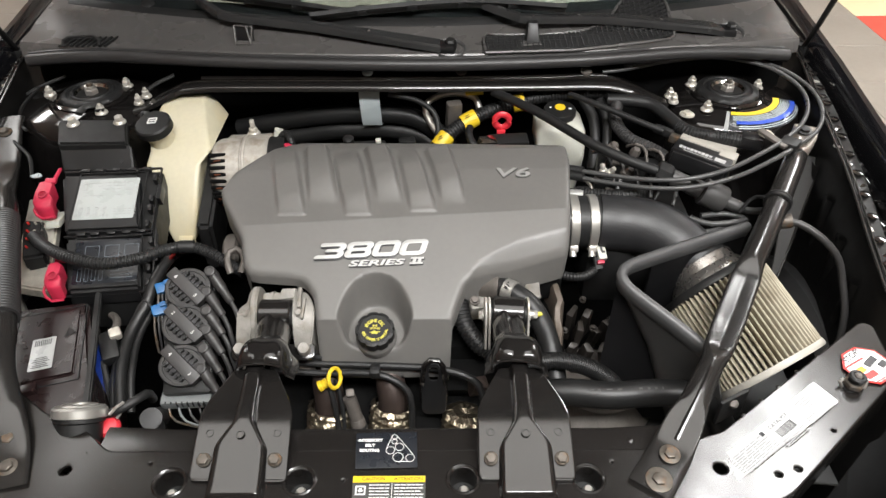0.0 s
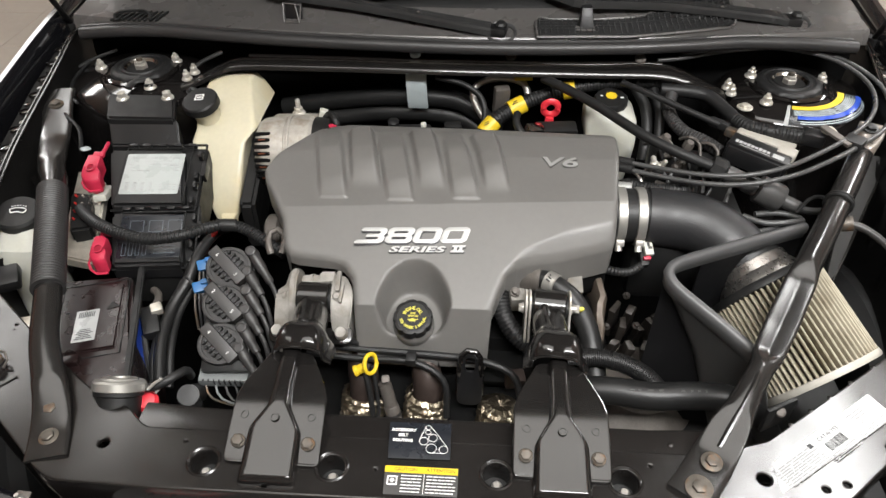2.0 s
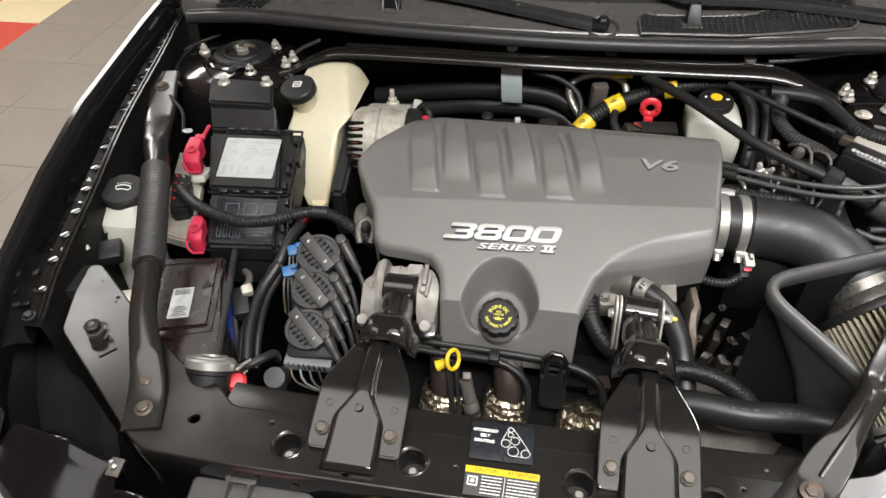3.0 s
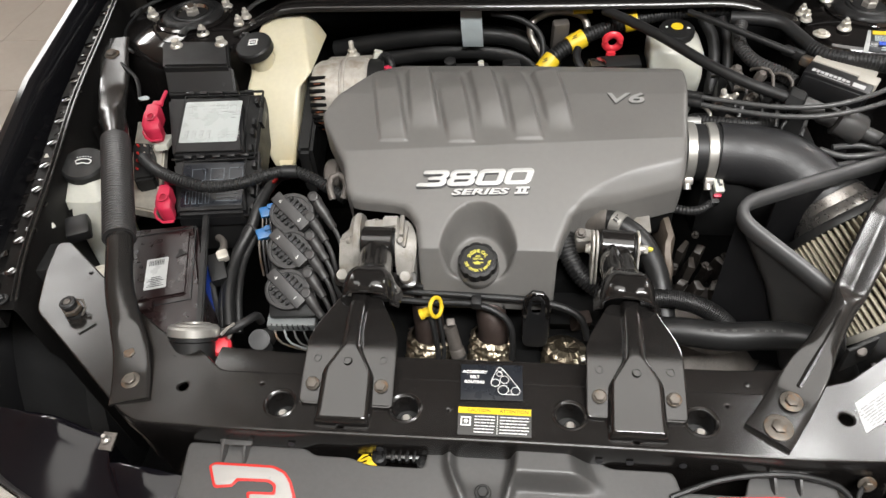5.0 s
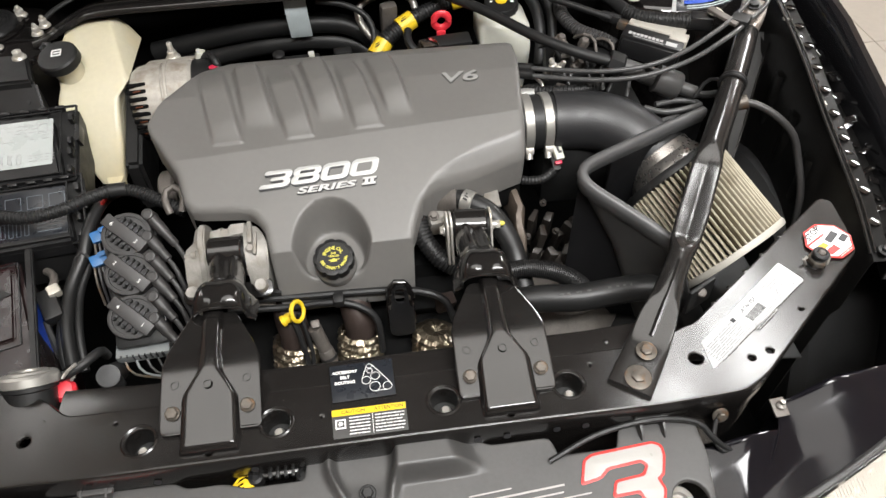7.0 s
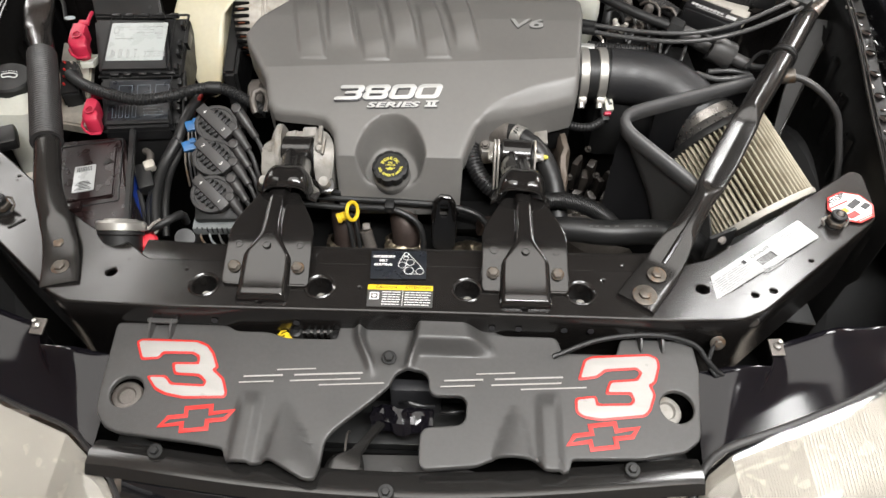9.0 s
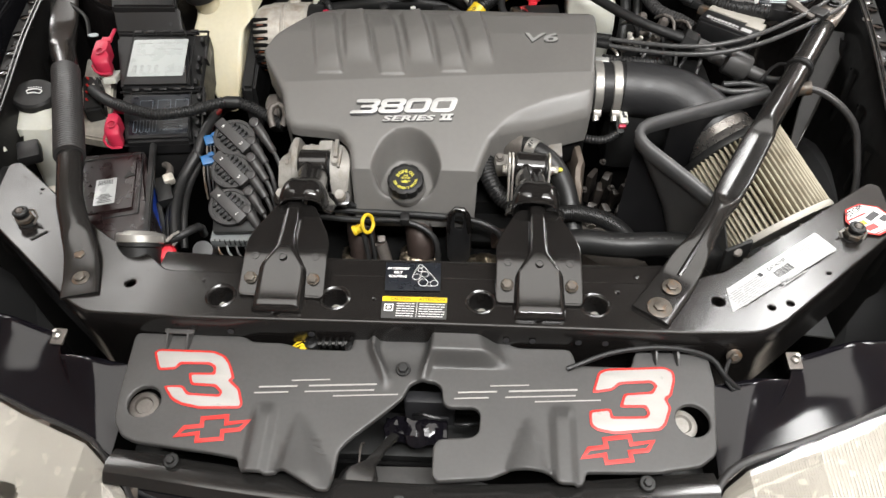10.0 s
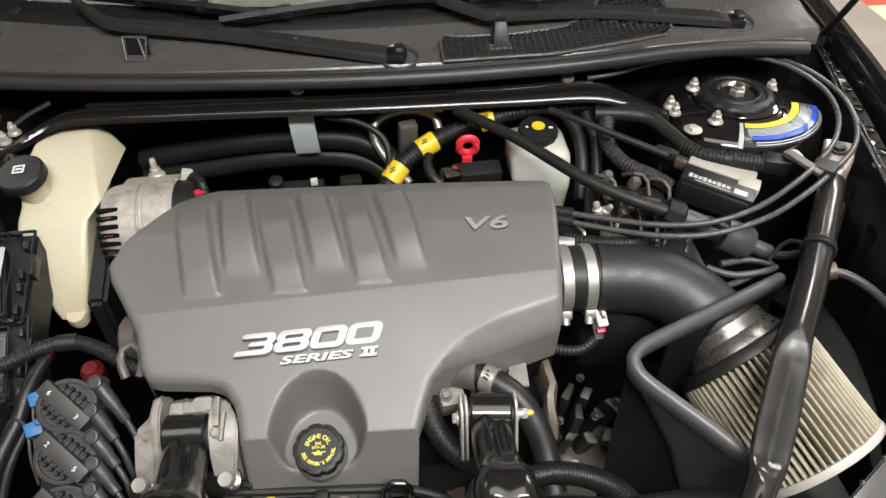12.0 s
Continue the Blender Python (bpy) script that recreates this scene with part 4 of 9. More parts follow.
THREE = [(-0.355, -0.073), (-0.348, -0.068), (-0.272, -0.068), (-0.256, -0.075), (-0.246, -0.088), (-0.236, -0.112), (-0.240, -0.116), (-0.226, -0.129), (-0.218, -0.152), (-0.220, -0.160), (-0.274, -0.163), (-0.299, -0.158), (-0.314, -0.150), (-0.329, -0.129),
         (-0.303, -0.127), (-0.293, -0.139), (-0.252, -0.140), (-0.251, -0.136), (-0.260, -0.127), (-0.293, -0.126), (-0.300, -0.106), (-0.266, -0.105), (-0.267, -0.096), (-0.275, -0.091), (-0.314, -0.092), (-0.318, -0.101), (-0.342, -0.104)]


def inset(pts, d):
    out = []
    n = len(pts)
    area = sum(pts[i - 1][0] * pts[i][1] - pts[i][0] * pts[i - 1][1] for i in range(n))
    sg = 1 if area > 0 else -1
    for i in range(n):
        a, b, c = Vector(pts[i - 1]), Vector(pts[i]), Vector(pts[(i + 1) % n])
        n1 = Vector((-(b - a).y, (b - a).x)).normalized() * sg
        n2 = Vector((-(c - b).y, (c - b).x)).normalized() * sg
        k = n1 + n2
        k = k / max(0.55, k.length_squared / 2)
        out.append(tuple(b + k * d))
    return out


def digit(conv):
    pts = [conv(*p) for p in THREE]
    d = part("number_decal", sheet(rounded(pts, 0.004, 2), (), 0.0050, 0.0005, 0.0001, shroud_z), REDINK, shroud, "white racing number three with red outline")
    part("white_fill", sheet(rounded(inset(pts, 0.0032), 0.003, 2), (), 0.0056, 0.0005, 0.0001, shroud_z), DECAL, d)


digit(lambda x, y: (0.9819 * x + -0.0155 * y + -0.0039, -0.0019 * x + 0.8565 * y + -0.0210))
digit(lambda x, y: (0.9964 * x + 0.7328 * y + 0.6469, 0.0713 * x + 0.9718 * y + 0.0056))


def bow(x, y, rz):
    w, h = 0.048, 0.017
    c, s = math.cos(rz), math.sin(rz)
    pts = [(-w, -h * 0.42), (-w + 0.012, h * 0.42), (-0.016, h * 0.42), (-0.016, h), (0.020, h), (0.020, h * 0.42), (w, h * 0.42), (w - 0.012, -h * 0.42), (0.016, -h * 0.42), (0.016, -h), (-0.020, -h), (-0.020, -h * 0.42)]
    pts = [(x + a * c - b * s, y + a * s + b * c) for a, b in pts]
    part("cross_decal", sheet(pts, [inset(pts, 0.0052)], 0.0050, 0.0005, 0.0001, shroud_z), REDINK, shroud, "red outlined cross-shaped decal")


bow(-0.247, -0.185, 0.13)
bow(0.256, -0.1915, 0.14)
# written names stand as plain slim bars
for x, y, rz in ((-0.112, -0.126, 4), (0.146, -0.124, 4)):
    z = shroud_z(x, y) + 0.0049
    bm = bars(pose(x, y, z, 8.8, 0, rz), [(-0.062, 0.004, 0.050, 0.0022), (-0.070, -0.004, 0.044, 0.0018), (0.022, 0.004, 0.088, 0.0022), (0.018, -0.004, 0.090, 0.0018), (0.052, -0.011, 0.084, 0.0016), (-0.02, 0.012, 0.05, 0.0016)])
    part("signature_bar", bm, DECAL, shroud, "thin white bars of handwriting")

# washers seen through the round holes
for x, y in ((-0.345, -0.152), (0.352, -0.150)):
    solo("headlamp_adjuster", lathe([(0.021, -0.03), (0.020, -0.010), (0.018, -0.008), (0.012, -0.007), (0.010, -0.011), (0.001, -0.011)], (x - 0.007, y + 0.004, 0.676), (0.1, -0.2, 1), 28), CAST if x > 0 else GREYCAST, "dull grey adjuster cap below the shroud hole", "cap")

# hood latch in the middle gap
latch = thing("hood_latch", (0.01, -0.16, 0.60), "greasy black steel hood latch", "latch")
part("latch_back", box((0.02, -0.105, 0.60), (0.07, 0.02, 0.10), (0, 0, 0), 0.006), INK, latch)
rng = random.Random(5)
rows = []
for i in range(15):
    u = i / 14
    rows.append([(-0.036 + 0.082 * u + rng.uniform(-0.002, 0.002), -0.137 - 0.030 * v + 0.004 * math.sin(9 * u) + rng.uniform(-0.002, 0.002), 0.648 - 0.016 * v * v - 0.010 * abs(u - 0.5) + rng.uniform(-0.003, 0.003)) for v in (0, 0.2, 0.45, 0.7, 1.0)])
part("latch_jaw", thick(loft(rows), 0.003), HOUSING, latch, "", 15)
part("latch_hook", tube([(0.000, -0.128, 0.640), (0.012, -0.136, 0.655), (0.030, -0.140, 0.654), (0.046, -0.135, 0.645)], 0.003, 8), BLACKP, latch)
rows = [[(-0.022 + u * -0.050 - w * c, -0.158 - u * 0.080 + w * 0.4 * c, 0.638 + 0.004 * math.sin(3 * u) + e) for c, e in ((-1, 0.0), (-0.75, 0.004), (0.75, 0.004), (1, 0.0))] for u, w in ((0, 0.006), (0.3, 0.006), (0.55, 0.008), (0.7, 0.020), (0.78, 0.022), (1.0, 0.020), (1.02, 0.017))]
part("latch_lever", thick(loft(rows), 0.002), SATIN, latch)
part("latch_spring", tube([(0.055, -0.14, 0.64), (0.07, -0.145, 0.648), (0.085, -0.138, 0.642)], 0.0025, 8), BLACKP, latch)
part("pull_cable", tube([(0.072, -0.15, 0.60), (0.073, -0.168, 0.612), (0.072, -0.19, 0.60)], 0.0012, 6), GREYCAST, latch)
part("latch_post", tube([(-0.068, -0.15, 0.60), (-0.068, -0.165, 0.62), (-0.067, -0.195, 0.622)], 0.0016, 6), GREYCAST, latch)
lb = thing("lower_brace", (0, -0.22, 0.62), "grey plastic brace below the hood latch", "brace")
part("brace_plate", sheet(rounded([(-0.078, -0.198), (0.036, -0.196), (0.12, -0.222), (0.12, -0.26), (-0.084, -0.26)], 0.006), (), 0.622, 0.006, 0.002), GREYP, lb)
part("brace_fold", tube([(0.02, -0.236, 0.626), (0.05, -0.232, 0.630), (0.11, -0.226, 0.626)], 0.010, 10), GREYP, lb)
hexbolt(lb, (0.001, -0.224, 0.625), 0.007, (0, -0.2, 1), 1.7, GREYP, "push_pin")
sens = thing("impact_sensor", (-0.13, -0.045, 0.68), "black sensor module with a yellow plug", "sensor")
part("sensor_body", box((-0.114, -0.046, 0.688), (0.052, 0.020, 0.018), (10, 0, 3), 0.004), SATIN, sens)
part("sensor_lid", box((-0.112, -0.036, 0.699), (0.036, 0.016, 0.006), (10, 0, 3), 0.002), DULL, sens)
for i in range(4):
    part("sensor_rib", box((-0.127 + i * 0.009, -0.056, 0.693), (0.004, 0.008, 0.010), (10, 0, 3), 0.001), DULL, sens)
for dx, dy in ((-0.030, -0.056), (0.026, -0.060)):
    part("sensor_ear", lathe([(0.009, 0), (0.009, 0.012), (0.006, 0.014), (0.004, 0.010)], (-0.114 + dx, dy, 0.684), (0, 0, 1), 14), DULL, sens)
part("yellow_plug", box((-0.152, -0.060, 0.688), (0.014, 0.010, 0.008), (0, 0, 15), 0.002), YELLOW, sens)
for i in range(4):
    part("yellow_wire", tube([(-0.146, -0.058 - i * 0.002, 0.690), (-0.158, -0.050 - i * 0.006, 0.694 - i * 0.002), (-0.172, -0.058 - i * 0.003, 0.684)], 0.0016, 6), YELLOW, sens)

# bumper top
rows = []
for dy, z in ((0.0, 0.640), (-0.006, 0.650), (-0.026, 0.646), (-0.040, 0.630), (-0.052, 0.590), (-0.066, 0.52), (-0.07, 0.42), (-0.06, 0.25)):
    row = []
    for x in np.linspace(-0.62, 0.62, 31):
        sweep = -0.030 * math.cos(min(1, abs(x) / 0.36) * math.pi / 2) ** 1.0 + max(0, abs(x) - 0.36) * 0.55
        row.append((x, -0.222 + sweep + dy, z - (0.0 if abs(x) < 0.34 else min(0.12, (abs(x) - 0.34) * 1.6))))
    rows.append(row)
part("bumper_cover", thick(loft(rows), 0.003), BODY, car, "polished black bumper cover")
rows = []
for dy, z in ((0.02, 0.654), (0.0, 0.664), (-0.016, 0.662), (-0.026, 0.652)):
    rows.append([(x, -0.222 - 0.030 * math.cos(min(1, abs(x) / 0.36) * math.pi / 2) + dy, z) for x in np.linspace(-0.375, 0.375, 21)])
part("upper_fascia_strip", thick(loft(rows), 0.003), SATIN, car, "satin dark strip above the bumper")


def headlight(sx):
    h = thing("headlight", (sx * 0.5, -0.2, 0.55), "large clear headlight with ribbed chrome reflector", "headlight", "headlights")
    top = [(0.312, -0.298, 0.640), (0.350, -0.246, 0.650), (0.385, -0.215, 0.655), (0.42, -0.188, 0.656), (0.51, -0.157, 0.666), (0.62, -0.112, 0.680), (0.70, -0.06, 0.69)]
    if sx > 0:
        top[0], top[1] = (0.345, -0.285, 0.638), (0.369, -0.240, 0.648)
    rows, rows2 = [], []
    for f, dz in ((0.0, 0.0), (0.08, 0.002), (0.22, -0.004), (0.4, -0.018), (0.6, -0.045), (0.8, -0.085), (1.0, -0.15)):
        k = 0.25 * f
        rows.append([(sx * (x + f * 0.03), y - k, z + dz) for x, y, z in top])
        rows2.append([(sx * (x + f * 0.03 + 0.003), y - k * 0.97 - 0.003, z + dz - 0.005 - 0.018 * min(1, f * 4)) for x, y, z in top])
    part("lens", thick(loft(rows), 0.003), LENS, h, "clear polycarbonate lens")
    # fluted reflector: fine vertical ribs
    rr = []
    for j in range(301):
        u = j / 300 * (len(top) - 1)
        i = min(int(u), len(top) - 2)
        w = u - i
        col = []
        for r in rows2:
            a, b = Vector(r[i]), Vector(r[i + 1])
            p = a.lerp(b, w)
            f = len(col) / len(rows2)
            rib = 0.0034 * (j % 2)
            step_ = 0.006 * abs(math.sin(f * 9 + 0.3))
            col.append(p + Vector((0, 0, -0.004 - rib - step_)))
        rr.append(col)
    part("reflector", loft(rr), GLASSY, h, "ribbed chrome reflector", 20)
    rw = 0.007 if sx > 0 else 0.003
    part("lens_rim", thick(loft([[(sx * (x - o * 0.35), y + o, z + dz) for x, y, z in [Vector(q) for q in spline(top, 0.02)]] for o, dz in ((-0.002, -0.002), (0.0, 0.0015), (rw * 0.5, 0.0025), (rw, 0.001), (rw + 0.002, -0.004))]), 0.002), SLEEVE, h, "", 50)
    part("bulb_shield", lathe([(0.03, 0), (0.028, 0.02), (0.015, 0.03)], (sx * 0.52, -0.25, 0.60), (0, -1, 0.4), 20), CHROME, h)
    # smooth black housing with two upright bulges
    back = [(0.393, -0.084, 0.666), (0.495, -0.075, 0.670), (0.511, -0.040, 0.673), (0.589, -0.022, 0.680), (0.677, -0.010, 0.686)]
    front = [(0.385, -0.205, 0.640), (0.42, -0.184, 0.650), (0.51, -0.152, 0.662), (0.62, -0.108, 0.676), (0.70, -0.055, 0.685)]

    def along(line, u):
        i = min(int(u), len(line) - 2)
        return Vector(line[i]).lerp(Vector(line[i + 1]), u - i)

    rows, wall = [], []
    for j in range(49):
        u = j / 12
        a, c = along(back, u), along(front, u)
        lift = 0.016 * math.exp(-((a.x - 0.450) / 0.045) ** 2) + 0.020 * math.exp(-((a.x - 0.585) / 0.055) ** 2)
        row = []
        for v in (0, 0.03, 0.1, 0.25, 0.45, 0.7, 1.0):
            p = a.lerp(c, v)
            row.append((sx * p.x, p.y, p.z + lift * (1 - v * v) * min(1, 0.7 + v * 6) - 0.010 * (1 - abs(2 * v - 1))))
        rows.append(row)
        wall.append([row[0], (sx * a.x, a.y + 0.004, 0.50)])
    part("housing", loft(rows), HOUSING, h, "smooth black headlight housing", 60)
    part("housing_back", loft(wall), HOUSING, h)
    tab = part("mount_tab", box((sx * 0.507, -0.048, 0.680), (0.019, 0.024, 0.004), (16, 0, 4 * sx), 0.0015), GREYCAST, h, "bare grey mounting tab")
    part("mount_stud", lathe([(0.006, 0), (0.006, 0.004), (0.003, 0.007), (0.003, 0.012)], (sx * 0.508, -0.048, 0.682), (0, 0, 1), 10), ZINC, tab)


headlight(1)
headlight(-1)
for sx in (1, -1):
    part("fender_nose", loft([[(sx * 0.70, 0.0, 0.69), (sx * 0.78, 0.05, 0.70), (sx * 0.82, 0.1, 0.60)], [(sx * 0.66, -0.10, 0.675), (sx * 0.76, -0.06, 0.66), (sx * 0.80, 0.0, 0.5)], [(sx * 0.70, -0.2, 0.60), (sx * 0.78, -0.15, 0.5), (sx * 0.80, -0.1, 0.35)]]), BODY, car)
gw = thing("ground_wire", (0.44, -0.06, 0.68), "thin black ground wire with a brass eyelet", "wire")
part("wire", tube([(0.20, -0.088, 0.700), (0.26, -0.070, 0.715), (0.33, -0.062, 0.718), (0.385, -0.066, 0.706), (0.405, -0.082, 0.690), (0.43, -0.092, 0.672), (0.47, -0.088, 0.665)], 0.0035, 8), RUBBER, gw)
part("wire", tube([(0.418, -0.058, 0.700), (0.408, -0.075, 0.690), (0.415, -0.092, 0.675), (0.45, -0.09, 0.665)], 0.0028, 8), RUBBER, gw)
hexbolt(gw, (0.420, -0.058, 0.700), 0.006, (0, -1, 0.5), 1.7, RUST, "eyelet")


# ---- engine cover ----
PROF_Y = [0.18, 0.205, 0.215, 0.246, 0.405, 0.487, 0.545, 0.575, 0.60]
PROF_Z = [0.610, 0.650, 0.672, 0.7563, 0.843, 0.8645, 0.868, 0.862, 0.850]
_ys = np.linspace(0.17, 0.61, 441)
_zs = np.convolve(np.pad(np.interp(_ys, PROF_Y, PROF_Z), 2, mode="edge"), np.ones(5) / 5, "valid")
_zs = np.where(abs(_ys - 0.330) < 0.088, np.interp(_ys, PROF_Y, PROF_Z), _zs)
LEFT = [(-0.123, 0.217), (-0.127, 0.249), (-0.133, 0.281), (-0.143, 0.296), (-0.152, 0.303), (-0.166, 0.307), (-0.222, 0.311), (-0.234, 0.314), (-0.243, 0.325), (-0.252, 0.364), (-0.275, 0.404), (-0.291, 0.430), (-0.297, 0.450), (-0.283, 0.480), (-0.242, 0.534), (-0.206, 0.568), (-0.180, 0.582)]
RIGHT = [(0.072, 0.216), (0.077, 0.248), (0.086, 0.272), (0.097, 0.296), (0.112, 0.309), (0.138, 0.320), (0.19, 0.333), (0.256, 0.350), (0.261, 0.360), (0.265, 0.405), (0.277, 0.519), (0.276, 0.556), (0.268, 0.564), (0.04, 0.577), (-0.170, 0.5825)]
EDGE = np.array(LEFT + RIGHT[::-1])


def to_edge(p):
    a, b = EDGE, np.roll(EDGE, -1, axis=0)
    d = b - a
    t = np.clip(((p - a) * d).sum(1) / np.maximum((d * d).sum(1), 1e-12), 0, 1)
    return float(np.sqrt((((a + d * t[:, None]) - p) ** 2).sum(1)).min())


RIDGES = [
    ((-0.2245, 0.5254), (-0.1979, 0.3984), (-0.1855, 0.5224), (-0.1572, 0.3967), "end"),
    ((-0.1209, 0.5174), (-0.09, 0.3965), (-0.0798, 0.5142), (-0.053, 0.3989), "end"),
    ((-0.012, 0.521), (0.0112, 0.4018), (0.0197, 0.5215), (0.0496, 0.4026), "end"),
    ((-0.1705, 0.5396), (-0.1515, 0.4283), (-0.1342, 0.5368), (-0.1096, 0.426), "start"),
    ((-0.069, 0.5409), (-0.0427, 0.4277), (-0.0331, 0.538), (-0.0055, 0.4257), "start"),
    ((0.0336, 0.5358), (0.0607, 0.4242), (0.0717, 0.5327), (0.0951, 0.4255), "start"),
]


def sst(e0, e1, v):
    t = min(1.0, max(0.0, (v - e0) / (e1 - e0)))
    return t * t * (3 - 2 * t)


BEV = [(0.29, 0.384), (0.256, 0.376), (0.182, 0.358), (0.138, 0.340), (0.110, 0.318), (0.094, 0.285), (0.086, 0.255), (0.08, 0.21)]


def cover_z(x, y):
    z = float(np.interp(y, _ys, _zs))
    yc = 0.3926 + 0.048 * x
    if yc < y < 0.487:
        zc = 0.7563 + 0.5453 * (yc - 0.246)
        z = zc + (0.8645 - zc) * (y - yc) / (0.487 - yc)
    for (ax, ay), (bx, by), (cx, cy), (dx, dy), kind in RIDGES:
        f = (ay - y) / (ay - by)
        lx, rx = ax + (bx - ax) * f, cx + (dx - cx) * f
        u = (x - lx) / (rx - lx)
        k = (0.55 + 0.45 * min(1.0, max(0.0, u))) * sst(lx - 0.004, lx + 0.005, x) * (1 - sst(rx - 0.002, rx + 0.0075, x))
        if kind == "end":
            k *= (0.25 * sst(by - 0.002, by + 0.003, y) + 0.75 * sst(by, by + 0.036, y)) * sst(-0.30, 0.25, f)
        else:
            k *= (1 - sst(ay - 0.001, ay + 0.006, y)) * (1 - sst(0.65, 1.10, f)) * 1.2
        z += 0.0125 * k
    if x > 0.08:
        yl = float(np.interp(x, [b[0] for b in BEV[::-1]], [b[1] for b in BEV[::-1]]))
        s = max(0.0, yl - y)
        z -= s * s / (s + 0.004) * 0.75
    ex, ey = (x + 0.039) / (0.051 + 0.006 * sst(0.29, 0.23, y)), (y - 0.254)
    ey = ey / (0.056 if ey > 0 else 0.036)
    e = math.hypot(ex, ey)
    if e < 1.08:
        floor_z = 0.714 + 0.32 * (y - 0.24)
        z = floor_z + (z - floor_z) * sst(0.75, 1.05, e)
    d = to_edge(np.array((x, y)))
    r = 0.008
    if d < r:
        z -= r - math.sqrt(max(0.0, r * r - (r - d) ** 2))
    return z


ys = sorted(set([round(v, 4) for v in np.linspace(0.2172, 0.5815, 130)] + [round(0.3774 + 0.0015 * i, 4) for i in range(22)] + [0.2440, 0.2460, 0.2480] + [0.296, 0.2985, 0.301, 0.303, 0.305, 0.307, 0.3085, 0.310, 0.311, 0.3125, 0.314, 0.316, 0.319, 0.3215, 0.327, 0.335, 0.345, 0.351, 0.354]))
NC = 220
grid = []
for y in ys:
    xl = float(np.interp(y, [p[1] for p in LEFT], [p[0] for p in LEFT]))
    xr = float(np.interp(y, [p[1] for p in RIGHT], [p[0] for p in RIGHT]))
    s = [0, 0.0015, 0.004, 0.008]
    cols = [xl + v for v in s] + list(np.linspace(xl + 0.013, xr - 0.013, NC)) + [xr - v for v in s[::-1]]
    if xr - xl < 0.05:
        cols = list(np.linspace(xl, xr, NC + 8))
    grid.append([(x, y, cover_z(x, y)) for x in cols])
bm = loft(grid)
rim = [e for e in bm.edges if e.is_boundary]
r = bmesh.ops.extrude_edge_only(bm, edges=rim)
for v in r["geom"]:
    if isinstance(v, bmesh.types.BMVert):
        v.co.z -= 0.013 if v.co.x < -0.1 and v.co.y < 0.318 else 0.014 + 0.030 * sst(0.225, 0.30, v.co.y)
        v.co.x += 0.002 if v.co.x < 0 else -0.002
bmesh.ops.recalc_face_normals(bm, faces=bm.faces)
cover = thing("engine_cover", (0, 0.4, 0.70), "matte grey ribbed plastic engine cover", "engine cover")
part("cover_shell", bm, COVER, cover, "", 50)
ang = math.degrees(math.atan2(0.843 - 0.765, 0.405 - 0.262))


def on_cover(x, y, lift, rz=0):
    return pose(x, y, float(np.interp(y, _ys, _zs)) + lift, ang, 0, rz)


DIGITS = {
    "3": ([(0.05, 1), (1.38, 1), (1.6, 0.86), (1.6, 0.62), (1.46, 0.5), (1.6, 0.38), (1.6, 0.14), (1.38, 0), (-0.12, 0), (-0.04, 0.21), (1.16, 0.21), (1.24, 0.27), (1.24, 0.35), (1.16, 0.41), (0.42, 0.41), (0.48, 0.59), (1.16, 0.59), (1.24, 0.65), (1.24, 0.73), (1.16, 0.79), (0.0, 0.79)], []),
    "8": ([(0.2, 1), (1.4, 1), (1.6, 0.86), (1.6, 0.62), (1.46, 0.5), (1.6, 0.38), (1.6, 0.14), (1.38, 0), (0.22, 0), (0.0, 0.14), (0.0, 0.38), (0.14, 0.5), (0.0, 0.62), (0.0, 0.86)], [[(0.36, 0.60), (1.24, 0.60), (1.24, 0.79), (0.36, 0.79)], [(0.36, 0.21), (1.24, 0.21), (1.24, 0.41), (0.36, 0.41)]]),
    "0": ([(0.22, 1), (1.38, 1), (1.6, 0.84), (1.6, 0.16), (1.38, 0), (0.22, 0), (0.0, 0.16), (0.0, 0.84)], [[(0.36, 0.23), (1.24, 0.23), (1.24, 0.77), (0.36, 0.77)]]),
}


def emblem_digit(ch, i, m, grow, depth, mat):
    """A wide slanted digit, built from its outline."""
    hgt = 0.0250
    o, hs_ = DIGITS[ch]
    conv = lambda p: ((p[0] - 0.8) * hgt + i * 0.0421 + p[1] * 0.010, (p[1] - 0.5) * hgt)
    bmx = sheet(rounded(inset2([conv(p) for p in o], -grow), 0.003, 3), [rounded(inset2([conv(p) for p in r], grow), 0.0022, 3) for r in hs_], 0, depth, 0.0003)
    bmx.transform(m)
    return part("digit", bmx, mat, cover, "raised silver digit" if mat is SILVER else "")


def inset2(pts, d):
    n = len(pts)
    area = sum(pts[i - 1][0] * pts[i][1] - pts[i][0] * pts[i - 1][1] for i in range(n))
    sg = 1 if area > 0 else -1
    out = []
    for i in range(n):
        a, b, c = Vector(pts[i - 1]), Vector(pts[i]), Vector(pts[(i + 1) % n])
        k = (Vector((a.y - b.y, b.x - a.x)).normalized() + Vector((b.y - c.y, c.x - b.x)).normalized()) * sg
        out.append(tuple(b + k / max(0.55, k.length_squared / 2) * d))
    return out


